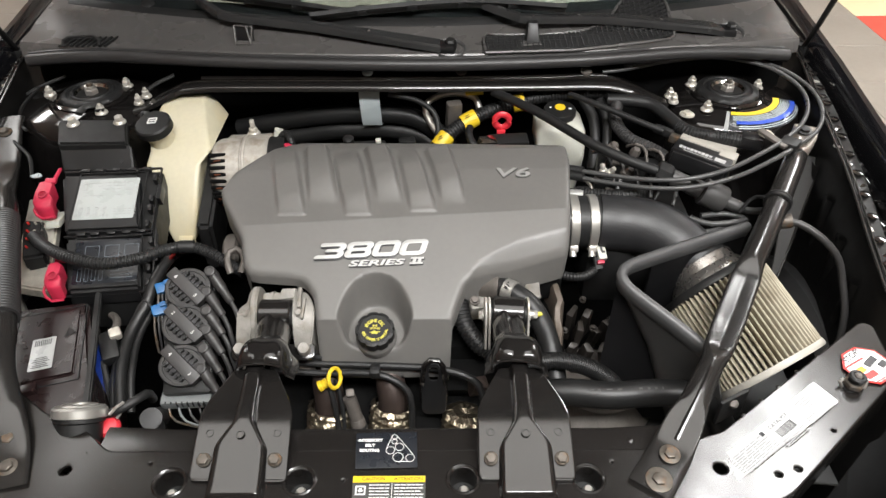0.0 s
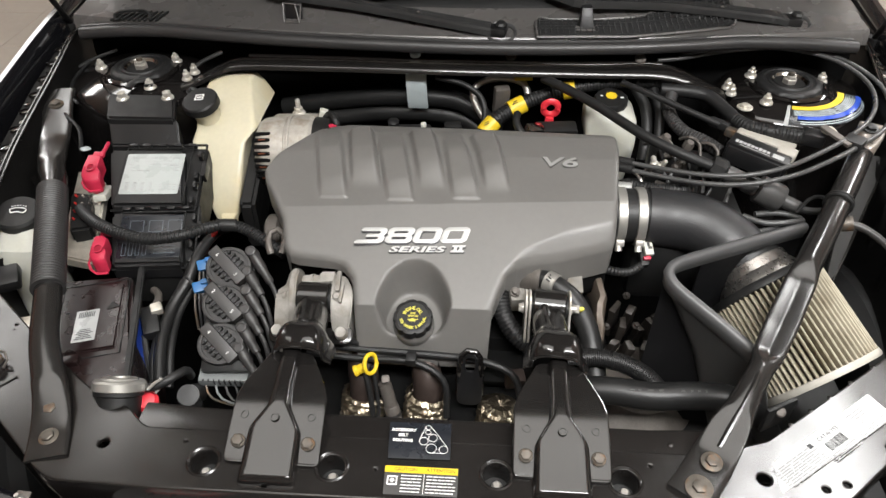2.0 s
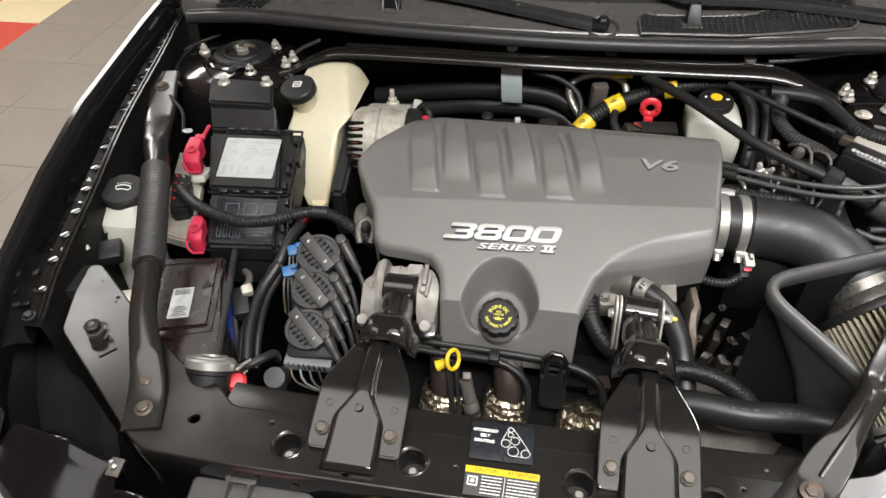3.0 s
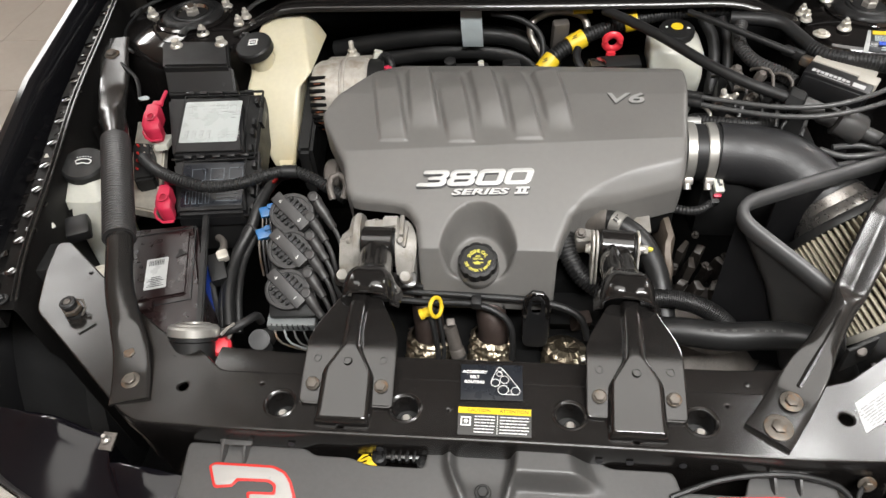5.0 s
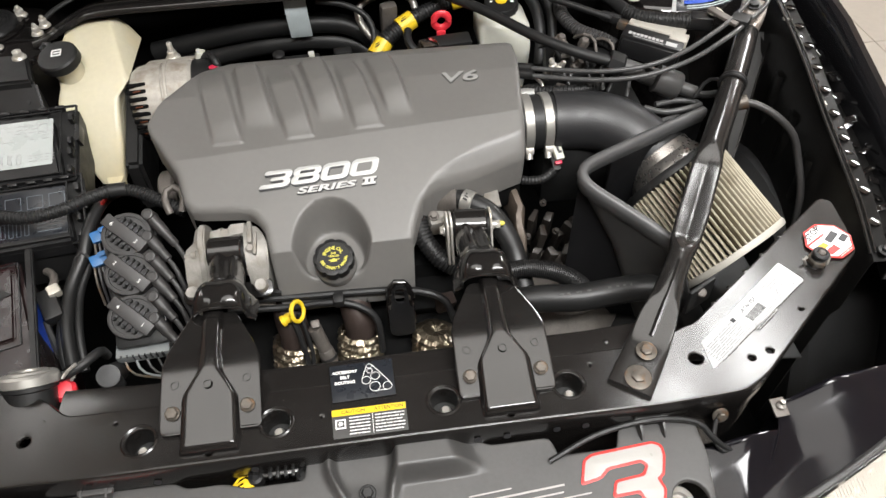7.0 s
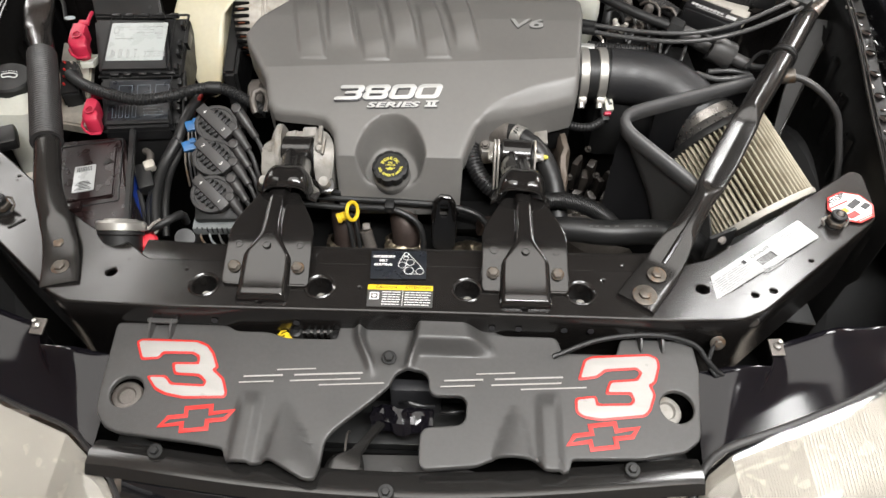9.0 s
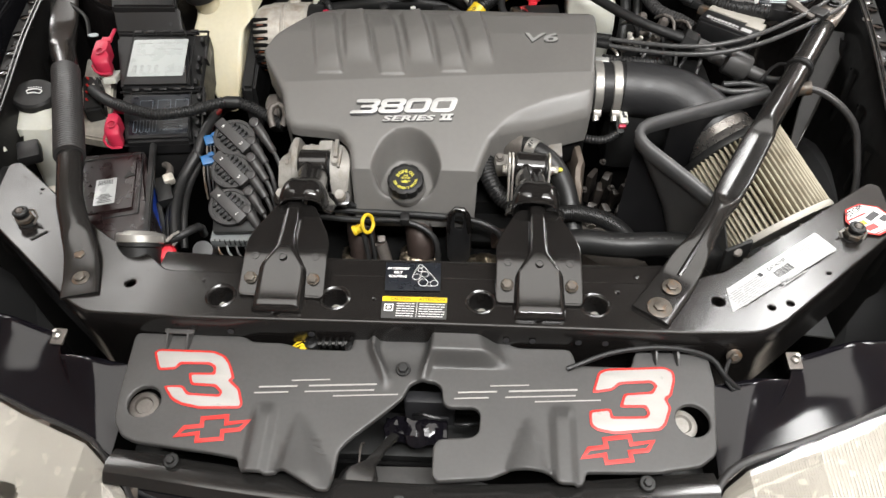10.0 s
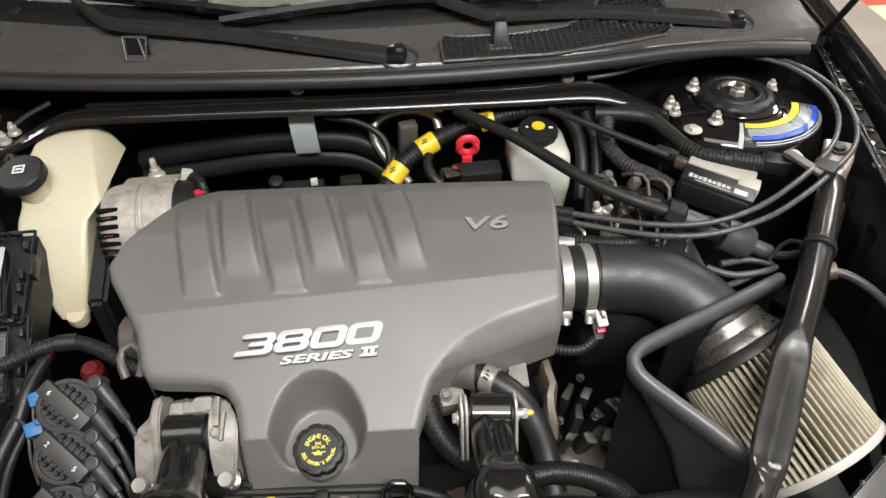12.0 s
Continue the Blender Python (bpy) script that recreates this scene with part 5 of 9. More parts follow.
def numeral(bm_n, m, grow):
    """A slanted Roman two with bars across its top and foot."""
    k = 0.30
    for x0, y0, w, h in ((0, 0.0042, 0.0190, 0.0020), (0, -0.0042, 0.0190, 0.0020), (-0.0040, 0, 0.0042, 0.0084), (0.0040, 0, 0.0042, 0.0084)):
        w, h = w / 2 + grow, h / 2 + grow
        q = sheet([(x0 + a * w + (y0 + c * h) * k, y0 + c * h) for a, c in ((-1, -1), (1, -1), (1, 1), (-1, 1))], (), 0, 0.0018, 0.0002)
        q.transform(m)
        me_n = bpy.data.meshes.new("numeral")
        q.to_mesh(me_n)
        q.free()
        bm_n.from_mesh(me_n)
        bpy.data.meshes.remove(me_n)
    return bm_n


# Dark copies, grown and shifted, paint an outline and drop shadow under the letters.
for i, ch in enumerate("3800"):
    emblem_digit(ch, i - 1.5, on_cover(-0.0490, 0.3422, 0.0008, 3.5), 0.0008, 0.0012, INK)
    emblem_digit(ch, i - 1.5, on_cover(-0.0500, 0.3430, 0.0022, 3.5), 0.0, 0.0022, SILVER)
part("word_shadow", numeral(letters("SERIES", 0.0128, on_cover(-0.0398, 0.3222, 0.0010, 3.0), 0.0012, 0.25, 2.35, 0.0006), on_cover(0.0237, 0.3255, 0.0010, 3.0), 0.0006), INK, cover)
pieces("letter", letters("SERIES", 0.0128, on_cover(-0.0405, 0.3227, 0.0024, 3.0), 0.002, 0.25, 2.35, 0.0003), SILVER, cover, "raised silver letter")
part("roman_two", numeral(bmesh.new(), on_cover(0.0230, 0.3260, 0.0024, 3.0), 0.0002), SILVER, cover, "raised silver Roman numeral")
a2 = math.degrees(math.atan2(0.8645 - 0.843, 0.082))
# Charcoal copy, shifted behind the emblem, paints its shadow.
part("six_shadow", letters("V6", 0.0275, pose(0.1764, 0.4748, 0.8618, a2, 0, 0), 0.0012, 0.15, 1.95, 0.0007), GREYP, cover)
part("six_emblem", letters("V6", 0.0275, pose(0.176, 0.4752, 0.8630, a2, 0, 0), 0.0024, 0.15, 1.95, 0.0004), GREYM, cover, "raised grey lettering")

cax = Vector((0, -0.36, 1)).normalized()
cb = Vector((-0.0385, 0.2445, 0.7215))
part("filler_neck", lathe([(0.031, -0.01), (0.031, 0), (0.030, 0.004), (0.026, 0.008), (0.024, 0.012)], cb, cax, 32), COVER, cover)
cap = part("oil_cap", lathe([(0.025, 0.010), (0.0292, 0.012), (0.0292, 0.024), (0.0280, 0.0265), (0.0240, 0.0275), (0.0235, 0.0265), (0.001, 0.0265)], cb, cax, 72, caps=True, wob=lambda a, h: 1 - 0.085 * max(0, math.cos(9 * a)) ** 3 if h > 0.009 else 1), DULL, cover, "round black oil filler cap with yellow lettering")
cm = Matrix.Translation(cb + cax * 0.0270) @ pose(0, 0, 0, math.degrees(math.atan2(0.36, 1)))
bmw = bmesh.new()
for word, a0, da in (("ENGINE OIL", 158, -14.5), ("SEE OWNER'S MANUAL", 198, 9.2)):
    for i, ch in enumerate(word):
        a = radians(a0 + da * i)
        letters(ch, 0.0072 if da < 0 else 0.0056, cm @ pose((0.0132 if da < 0 else 0.0176) * math.cos(a), (0.0132 if da < 0 else 0.0176) * math.sin(a), 0, 0, 0, math.degrees(a) - 90 if da < 0 else math.degrees(a) + 90), 0.0004, bold=0.00022, bm=bmw)
part("lettering", bmw, OLIVE, cap, "yellow moulded lettering")
part("oil_symbol", bars(cm, [(0, -0.0060, 0.009, 0.0036), (0.0062, -0.0045, 0.004, 0.0012), (-0.0055, -0.0050, 0.003, 0.0012), (0, -0.0034, 0.0035, 0.0012)]), OLIVE, cap)
part("grade_lettering", letters("SAE", 0.0044, cm @ pose(0, 0.0052, 0), 0.0004, bold=0.00015), OLIVE, cap)
part("grade_lettering", letters("10W-30", 0.0046, cm @ pose(0, 0.0008, 0), 0.0004, bold=0.00015), OLIVE, cap)

# ---- engine mount brackets and struts ----
bk = thing("mount_bracket", (-0.186, 0, 0.742), "stamped black steel engine mount bracket bolted to the support", "bracket", "mount brackets")
BX = -0.186


def bz(y):
    return 0.7445 + max(0, y + 0.016) * 0.43 - 0.27 * (0.010 * math.log1p(math.exp((y - 0.036) / 0.010)))


part("base_plate", sheet(rounded([(BX - 0.057, -0.016), (BX + 0.057, -0.018), (BX + 0.056, 0.060), (BX + 0.050, 0.078), (BX + 0.026, 0.124), (BX - 0.026, 0.124), (BX - 0.050, 0.080), (BX - 0.056, 0.062)], 0.006), (), 0.001, 0.005, 0.002, lambda x, y: bz(y), (), (-0.014, 0.0, 0.012, 0.020, 0.027, 0.033, 0.039, 0.045, 0.052, 0.062, 0.075, 0.09, 0.105)), BRKT, bk, "", 12)
rows = []
for y, w, hh in ((-0.0445, 0.0300, 0.0), (-0.0440, 0.0305, 0.007), (-0.042, 0.0315, 0.0125), (-0.038, 0.0315, 0.0150), (-0.030, 0.0315, 0.0155), (0.005, 0.0305, 0.0155), (0.014, 0.0302, 0.0155), (0.019, 0.0285, 0.0155), (0.044, 0.0135, 0.0145), (0.049, 0.0122, 0.0145), (0.070, 0.0108, 0.0145), (0.106, 0.0105, 0.0145), (0.126, 0.0105, 0.0145)):
    zb = bz(y) if y > -0.03 else 0.741
    side = [(w + 0.0050, 0.0), (w + 0.0030, 0.0014), (w + 0.0012, hh * 0.6), (w - 0.0004, hh * 0.82), (w - 0.0026, hh * 0.955), (w - 0.0052, hh), (w - 0.009, hh)]
    rows.append([(BX - a, y, zb + b) for a, b in side] + [(BX + a, y, zb + b) for a, b in side[::-1]])
part("raised_rib", loft(rows), BRKT, bk, "", 42)
for dx, y in ((-0.043, 0.008), (0.043, 0.008)):
    hexbolt(bk, (BX + dx, y - 0.004, bz(y) + 0.003), 0.0076, (0, -0.3, 1), 1.15, RUST)
for dx, y, dz in ((-0.042, 0.036, 0), (0.042, 0.036, 0), (0, 0.026, 0.0145)):
    part("weld_ring", lathe([(0.0056, 0), (0.0052, 0.0016), (0.0036, 0.0016), (0.0032, 0.0004)], (BX + dx, y, bz(y) + 0.003 + dz), (0, -0.35, 1), 16), PAINT, bk)
copy_thing(bk, Matrix.Translation((0.163, 0.0, 0.742)))

ms = thing("mount_strut", (-0.186, 0.18, 0.74), "glossy black engine torque strut with rubber bushing", "torque strut", "mount struts")
rows = []
SX = BX + 0.009
STRUT = [(0.117, 0.0325, 0.804, 0.770, 0.0), (0.120, 0.0334, 0.8110, 0.769, 0.0), (0.127, 0.0340, 0.8150, 0.767, 0.0), (0.137, 0.0342, 0.8170, 0.763, 0.0), (0.147, 0.0340, 0.8160, 0.758, 0.0), (0.157, 0.0330, 0.8115, 0.752, 0.0), (0.166, 0.0308, 0.8045, 0.748, 0.001),
         (0.173, 0.0286, 0.7975, 0.746, 0.003), (0.180, 0.0266, 0.7920, 0.744, 0.006), (0.188, 0.0250, 0.7880, 0.742, 0.009), (0.197, 0.0242, 0.7855, 0.740, 0.011), (0.210, 0.0238, 0.7838, 0.738, 0.013), (0.224, 0.0238, 0.7800, 0.732, 0.013), (0.238, 0.0238, 0.7750, 0.729, 0.011), (0.250, 0.0236, 0.7690, 0.727, 0.006), (0.260, 0.0234, 0.7620, 0.726, 0.002)]
for y, w, zt, zb, dip in STRUT:
    flare = 1 - sst(0.160, 0.200, y)
    sx_ = SX - 0.011 * sst(0.14, 0.25, y)
    side = [(w + 0.0085 * flare, zb + 0.004), (w + 0.0080 * flare, zb + 0.0065), (w + 0.0045 * flare, zb + 0.0085), (w + 0.001, zb + 0.011)]
    ring = [(sx_ - a, y, b) for a, b in side]
    npow = 2.9 - 0.7 * sst(0.16, 0.21, y)
    for j in range(33):
        u = -1 + 2 * j / 32
        u = math.copysign(1 - (1 - abs(u)) ** 1.5, u)
        xx = w * u
        top = zb + 0.011 + (zt - zb - 0.011) * max(0.0, 1 - abs(u) ** npow) ** (1 / npow)
        top -= dip * (math.exp(-((xx - 0.004) / 0.0085) ** 2)) + 0.0035 * flare * math.exp(-(xx / 0.013) ** 2) * sst(0.119, 0.130, y)
        ring.append((sx_ + xx, y, top))
    ring += [(sx_ + a, y, b) for a, b in side[::-1]]
    rows.append(ring)
part("strut_body", thick(loft(rows), 0.0025), PAINT, ms, "", 50)
part("arch_rim", tube(rows[0], 0.0019, 6, 0.004), PAINT, ms)
part("bushing_sleeve", cyl((BX - 0.0255, 0.262, 0.748), (BX + 0.0215, 0.262, 0.748), 0.0255, bevel=0.002, seg=32), PAINT, ms)
part("bushing_rubber", cyl((BX - 0.0275, 0.262, 0.748), (BX + 0.0240, 0.262, 0.748), 0.018, seg=24), RUBBER, ms)
part("bolt", cyl((BX - 0.036, 0.262, 0.748), (BX + 0.036, 0.262, 0.748), 0.0065, seg=14), ZINC, ms)
copy_thing(ms, Matrix.Translation((0.156, 0.182, 0.742)) @ Matrix.Rotation(radians(-5), 4, "Z"))

al = thing("mount_casting", (-0.19, 0.28, 0.70), "rough cast aluminium engine mount casting", "casting")
def cast_block(name, x0, x1, rows_, bev=0.0022):
    """A cast cheek from side rows (y, top z), sitting deep below."""
    bm_c = loft([[(x0 + dx0, y, 0.665), (x0 + dx0, y, z), (x1 + dx1, y, z + dz), (x1 + dx1, y, 0.665)] for y, z, dx0, dx1, dz in rows_], True, caps=True)
    bmesh.ops.bevel(bm_c, geom=[e for e in bm_c.edges if e.calc_face_angle(0) > 0.5], offset=bev, segments=2, affect="EDGES", clamp_overlap=True)
    return part(name, bm_c, CAST, al, "", 40)


cast_block("side_lobe", -0.247, -0.222, [(0.222, 0.716, 0.002, 0, 0.004), (0.236, 0.732, 0, 0, 0.006), (0.256, 0.752, 0, 0, 0.004), (0.272, 0.757, 0.002, 0, 0.004), (0.288, 0.750, 0.008, 0, 0.010), (0.312, 0.756, 0.010, 0, 0.010)])
cast_block("upright_fin", -0.2235, -0.2135, [(0.226, 0.724, 0, 0, 0), (0.242, 0.752, 0, 0, 0), (0.262, 0.777, 0, 0, 0), (0.276, 0.782, 0, 0, 0), (0.290, 0.783, 0, 0, 0), (0.300, 0.774, 0, 0, 0), (0.312, 0.758, 0, 0, 0)])
cast_block("back_web", -0.2140, -0.1620, [(0.286, 0.756, 0, 0, 0.002), (0.298, 0.762, 0, 0, 0.002), (0.314, 0.748, 0, 0, 0.002)])
cast_block("web_rib", -0.2020, -0.1960, [(0.284, 0.757, 0, 0, 0), (0.297, 0.765, 0, 0, 0), (0.313, 0.752, 0, 0, 0)], 0.0012)
cast_block("back_tab", -0.1840, -0.1600, [(0.282, 0.762, 0, 0, 0.002), (0.296, 0.773, 0, 0, 0.001), (0.310, 0.758, 0, 0, 0.001)])
cast_block("main_cheek", -0.1620, -0.1300, [(0.224, 0.720, 0.004, -0.006, -0.004), (0.236, 0.740, 0.001, -0.002, -0.004), (0.252, 0.759, 0, 0, -0.006), (0.268, 0.769, 0, -0.001, -0.008), (0.282, 0.772, 0, -0.006, -0.010), (0.294, 0.772, 0, -0.013, -0.008), (0.308, 0.758, 0, -0.017, -0.006)])
part("cheek_ridge", box((-0.1525, 0.276, 0.772), (0.0065, 0.036, 0.008), (12, 0, 3), 0.002), CAST, al)
part("cheek_ridge", box((-0.1460, 0.262, 0.764), (0.0050, 0.034, 0.008), (24, 0, -4), 0.002), CAST, al)
hexbolt(al, (-0.1525, 0.256, 0.7610), 0.0058, (0, -0.65, 1), 1.2, CAST, "nut", 0.005)
part("side_stud", cyl((-0.246, 0.262, 0.751), (-0.228, 0.262, 0.753), 0.0042, seg=12), CAST, al)
part("stud_collar", cyl((-0.236, 0.262, 0.752), (-0.229, 0.262, 0.753), 0.0072, seg=18, bevel=0.001), CAST, al)
for x, y, lean in ((-0.2390, 0.222, -1), (-0.1440, 0.222, 1)):
    ear = part("mounting_ear", sheet(rounded([(-0.013, -0.012), (0.013, -0.012), (0.013, 0.012), (-0.013, 0.012)], 0.010, 5), (), 0, 0.006, 0.0025), PAINT, al, "black steel ear round the bolt")
    ear.data.transform(pose(x, y, 0.7135, 30, 0, 0))
    part("ear_arm", loft([[(x - lean * a, y + b, z) for b, z in ((-0.011, 0.703), (-0.010, 0.708), (0.009, 0.719), (0.011, 0.714))] for a in (0.008, 0.020, 0.034)], True, caps=True), PAINT, al)
    part("bolt", lathe([(0.0098, 0), (0.0100, 0.003), (0.0094, 0.0045), (0.0088, 0.011), (0.0078, 0.0125), (0.003, 0.0118)], (x, y, 0.7170), (0, -0.55, 1), 20, wob=lambda a, h: 1 + 0.02 * math.cos(6 * a)), CAST, al, "pale flange bolt", 40)

cl = thing("mount_clevis", (0.163, 0.27, 0.73), "zinc plated steel clevis round the mount bushing", "bracket")
for dx in (-0.0365, -0.0310, 0.0265):
    b = sheet(rounded([(-0.020, -0.050), (0.006, -0.056), (0.015, -0.030), (0.019, 0.004), (0.016, 0.020), (0.004, 0.027), (-0.010, 0.024), (-0.017, 0.008)], 0.008, 4), (), 0, 0.0034, 0.0012)
    b.transform(Matrix.Translation((0.163 + dx, 0.262, 0.749)) @ Matrix.Rotation(radians(90), 4, "Y") @ Matrix.Rotation(radians(90), 4, "Z") @ Matrix.Rotation(radians(-16), 4, "Z"))
    part("clevis_plate", b, NUT, cl)
for x0, sgn in ((-0.0400, -1), (0.0290, 1)):
    hexbolt(cl, (0.163 + x0, 0.262, 0.748), 0.0066, (sgn, 0, 0), 1.3, NUT, "bolt", 0.012 if sgn > 0 else 0.006)
part("pivot_tip", lathe([(0.0036, 0), (0.0036, 0.006), (0.002, 0.009)], (0.203, 0.262, 0.749), (1, 0, 0.05), 12), OLIVE, cl)

# ---- engine below the cover ----
eng = thing("engine_block", (0, 0.42, 0.35), "dark dirty engine block with pipes and foil wrapped exhaust", "engine")
# Block and head are near-black: shade below the cover is in the colour.
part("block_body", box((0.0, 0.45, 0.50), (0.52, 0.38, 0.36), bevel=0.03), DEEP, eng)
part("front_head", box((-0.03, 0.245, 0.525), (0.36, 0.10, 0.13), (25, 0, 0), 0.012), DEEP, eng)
part("transaxle", lathe([(0.09, 0), (0.10, 0.03), (0.10, 0.12), (0.07, 0.15)], (0.30, 0.27, 0.44), (0.1, 0, 1), 24), GREYCAST, eng)
part("case_flange", loft([[(x + o, y, z + dz) for o, dz in ((-0.009, -0.05), (-0.008, -0.004), (-0.005, 0.002), (0.003, 0.003), (0.006, -0.003), (0.008, -0.05))] for x, y, z in ((0.246, 0.272, 0.670), (0.247, 0.284, 0.692), (0.245, 0.298, 0.702), (0.246, 0.312, 0.712), (0.251, 0.324, 0.717), (0.248, 0.338, 0.722), (0.246, 0.356, 0.724), (0.240, 0.372, 0.726))]), BROWNCAST, eng, "upright browned casting flange", 45)
rng_c = random.Random(8)
for cx, cy, cz in ((0.276, 0.334, 0.700), (0.284, 0.308, 0.690), (0.300, 0.336, 0.694), (0.312, 0.312, 0.678), (0.272, 0.286, 0.668), (0.296, 0.286, 0.664), (0.326, 0.292, 0.660), (0.336, 0.326, 0.676)):
    w, dp_ = rng_c.uniform(0.005, 0.011), rng_c.uniform(0.012, 0.020)
    b = box((0, 0, -0.03), (w * 2, dp_ * 1.4, 0.075), (0, 0, 0), 0.003, taper=0.8)
    for v in b.verts:
        v.co += noise.noise_vector(v.co * 60 + Vector((cx, cy, cz)) * 90) * 0.005
    b.transform(pose(cx, cy, cz - 0.018, rng_c.uniform(10, 30), rng_c.uniform(-12, 12), rng_c.uniform(-35, 35)))
    part("case_rib", b, DARKCAST, eng, "", 40)
for bx_, by_, bz_ in ((0.256, 0.292, 0.683), (0.300, 0.290, 0.690), (0.332, 0.310, 0.690), (0.290, 0.340, 0.705)):
    hexbolt(eng, (bx_, by_, bz_), 0.0042, (0.2, -0.4, 1), 1.4, DARKCAST)
part("bare_gusset", sheet([(0.188, 0.306), (0.214, 0.306), (0.217, 0.392), (0.209, 0.394)], (), 0.742, 0.004, 0.001), CAST, eng, "bare aluminium gusset")
part("side_pipe", tube([(0.268, 0.236, 0.650), (0.266, 0.250, 0.655), (0.258, 0.258, 0.64)], 0.008, 10), CAST, eng)
for bx_, by_ in ((0.225, 0.398), (0.243, 0.392)):
    hexbolt(eng, (bx_, by_, 0.746), 0.0065, (0, -0.5, 1), 1.3, ZINC)
part("outlet_neck", lathe([(0.020, -0.006), (0.0235, 0.0), (0.0235, 0.006), (0.020, 0.010), (0.0205, 0.044), (0.0225, 0.048), (0.0225, 0.056)], (0.098, 0.338, 0.744), (1, -0.25, 0.10), 26), GREYCAST, eng, "", 40)
part("outlet_flange", box((0.118, 0.305, 0.722), (0.034, 0.026, 0.034), (12, 4, 12), 0.008), CAST, eng)
hexbolt(eng, (0.112, 0.300, 0.742), 0.0058, (0, -0.5, 1), 1.4, GREYCAST)
part("throttle_boss", box((0.228, 0.372, 0.716), (0.055, 0.04, 0.05), (0, 0, 15), 0.012), DEEP, eng)
for i, (x, y, z, rr) in enumerate(((-0.116, 0.192, 0.596, 0.033), (-0.018, 0.194, 0.598, 0.033), (0.094, 0.180, 0.592, 0.032))):
    def crumple(a, h, i=i):
        p = Vector((math.cos(a) * 1.2, math.sin(a) * 1.2, h * 70 + i * 9))
        return 1 + 0.07 * noise.noise(p * 3.0) + 0.05 * abs(noise.noise(p * 9.0)) + 0.035 * noise.noise(p * 21.0)
    prof = [(rr * 0.4, -0.052), (rr * 0.8, -0.049)] + [(rr * (1.0 + 0.05 * math.sin(k * 0.8)), -0.046 + k * 0.0018) for k in range(34)] + [(rr * 0.94, 0.017), (rr * 0.86, 0.018)] + ([(rr * 0.6, 0.021), (rr * 0.3, 0.019), (rr * 0.05, 0.016)] if i == 2 else [])
    fb_ = lathe(prof, (x, y + 0.004, z), (0.12, 0.30, 1), 120, wob=crumple, caps=False)
    for v in fb_.verts:
        v.co += noise.noise_vector(v.co * 190) * 0.0016 + noise.noise_vector(v.co * 480) * 0.0008
    part("foil_wrap", fb_, FOIL, eng, "crumpled gold heat foil", 10)
    top = Vector((x, y + 0.004, z)) + Vector((0.12, 0.30, 1)).normalized() * 0.014
    if i < 2:
        part("port_pipe", tube([top + Vector(q) * 0.72 for q in ((-0.002, -0.006, -0.02), (0.001, 0.004, 0.012), (-0.002, 0.014, 0.034), (-0.006, 0.034, 0.052), (-0.008, 0.058, 0.060))], rr * 0.70, 22), BROWNPIPE, eng, "heat browned exhaust pipe")
for x, y0 in ((-0.082, 0.196),):
    a, b_ = Vector((x, y0, 0.640)), Vector((x + 0.022, y0 - 0.030, 0.560))
    d = b_ - a
    b = part("plug_boot", tube([a, a + d * 0.3, a + d * 0.52], 0.0105, 14), GREYCAST, eng)
    part("boot_sleeve", lathe([(0.0108, 0), (0.0118, 0.002), (0.0118, 0.024), (0.0102, 0.027)], a + d * 0.45, d, 18), GREYCAST, b)
    part("boot_ring", lathe([(0.0124, 0), (0.0128, 0.002), (0.0124, 0.005)], a + d * 0.60, d, 18), RUBBER, b)
    part("plug_hex", lathe([(0.0085, 0), (0.0085, 0.020), (0.0105, 0.022), (0.0105, 0.030)], a + d * 0.70, d, 6), RUST, b)
    part("plug_clip", box(a + Vector((0.002, 0.002, 0.006)), (0.013, 0.012, 0.012), (30, 0, 10), 0.003), GREYCAST if x < 0 else RUST, b)
part("front_baffle", box((-0.06, 0.070, 0.652), (0.58, 0.016, 0.10), (-18, 0, 0), 0.004), BLACKP, eng)
part("dirty_bracket", box((0.116, 0.222, 0.632), (0.026, 0.022, 0.030), (18, 12, 20), 0.004), BROWNPIPE, eng)
part("pale_bracket", box((0.112, 0.168, 0.606), (0.034, 0.010, 0.012), (30, 0, 14), 0.002), TERM, eng)
for pts, r in (([(-0.19, 0.225, 0.690), (-0.12, 0.222, 0.686), (-0.02, 0.217, 0.686), (0.06, 0.213, 0.682), (0.11, 0.20, 0.67), (0.125, 0.18, 0.64)], 0.0055),
               ([(-0.20, 0.215, 0.680), (-0.12, 0.212, 0.676), (-0.05, 0.208, 0.680), (-0.01, 0.20, 0.672), (0.012, 0.188, 0.65), (0.014, 0.168, 0.60)], 0.005),
               ([(-0.19, 0.235, 0.700), (-0.15, 0.232, 0.694), (-0.12, 0.226, 0.694)], 0.005),
               ([(-0.100, 0.205, 0.668), (-0.094, 0.190, 0.645), (-0.09, 0.172, 0.60), (-0.098, 0.155, 0.57)], 0.0035)):
    part("rail_line", tube(pts, r, 10), RUBBER, eng)
part("line_clip", box((-0.04, 0.208, 0.684), (0.016, 0.018, 0.018), (10, 0, 0), 0.004), RUBBER, eng)
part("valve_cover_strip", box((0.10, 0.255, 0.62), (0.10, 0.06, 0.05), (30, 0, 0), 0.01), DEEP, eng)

hk = thing("lifting_hook", (0.05, 0.21, 0.66), "black steel engine lifting eye", "hook")
part("eye", tube([(0.032, 0.194, 0.630), (0.032, 0.199, 0.655), (0.033, 0.203, 0.692), (0.039, 0.206, 0.706), (0.048, 0.207, 0.7100), (0.057, 0.206, 0.706), (0.063, 0.203, 0.692), (0.064, 0.199, 0.655), (0.064, 0.194, 0.630)], 0.0050, 10), GLOSS, hk)
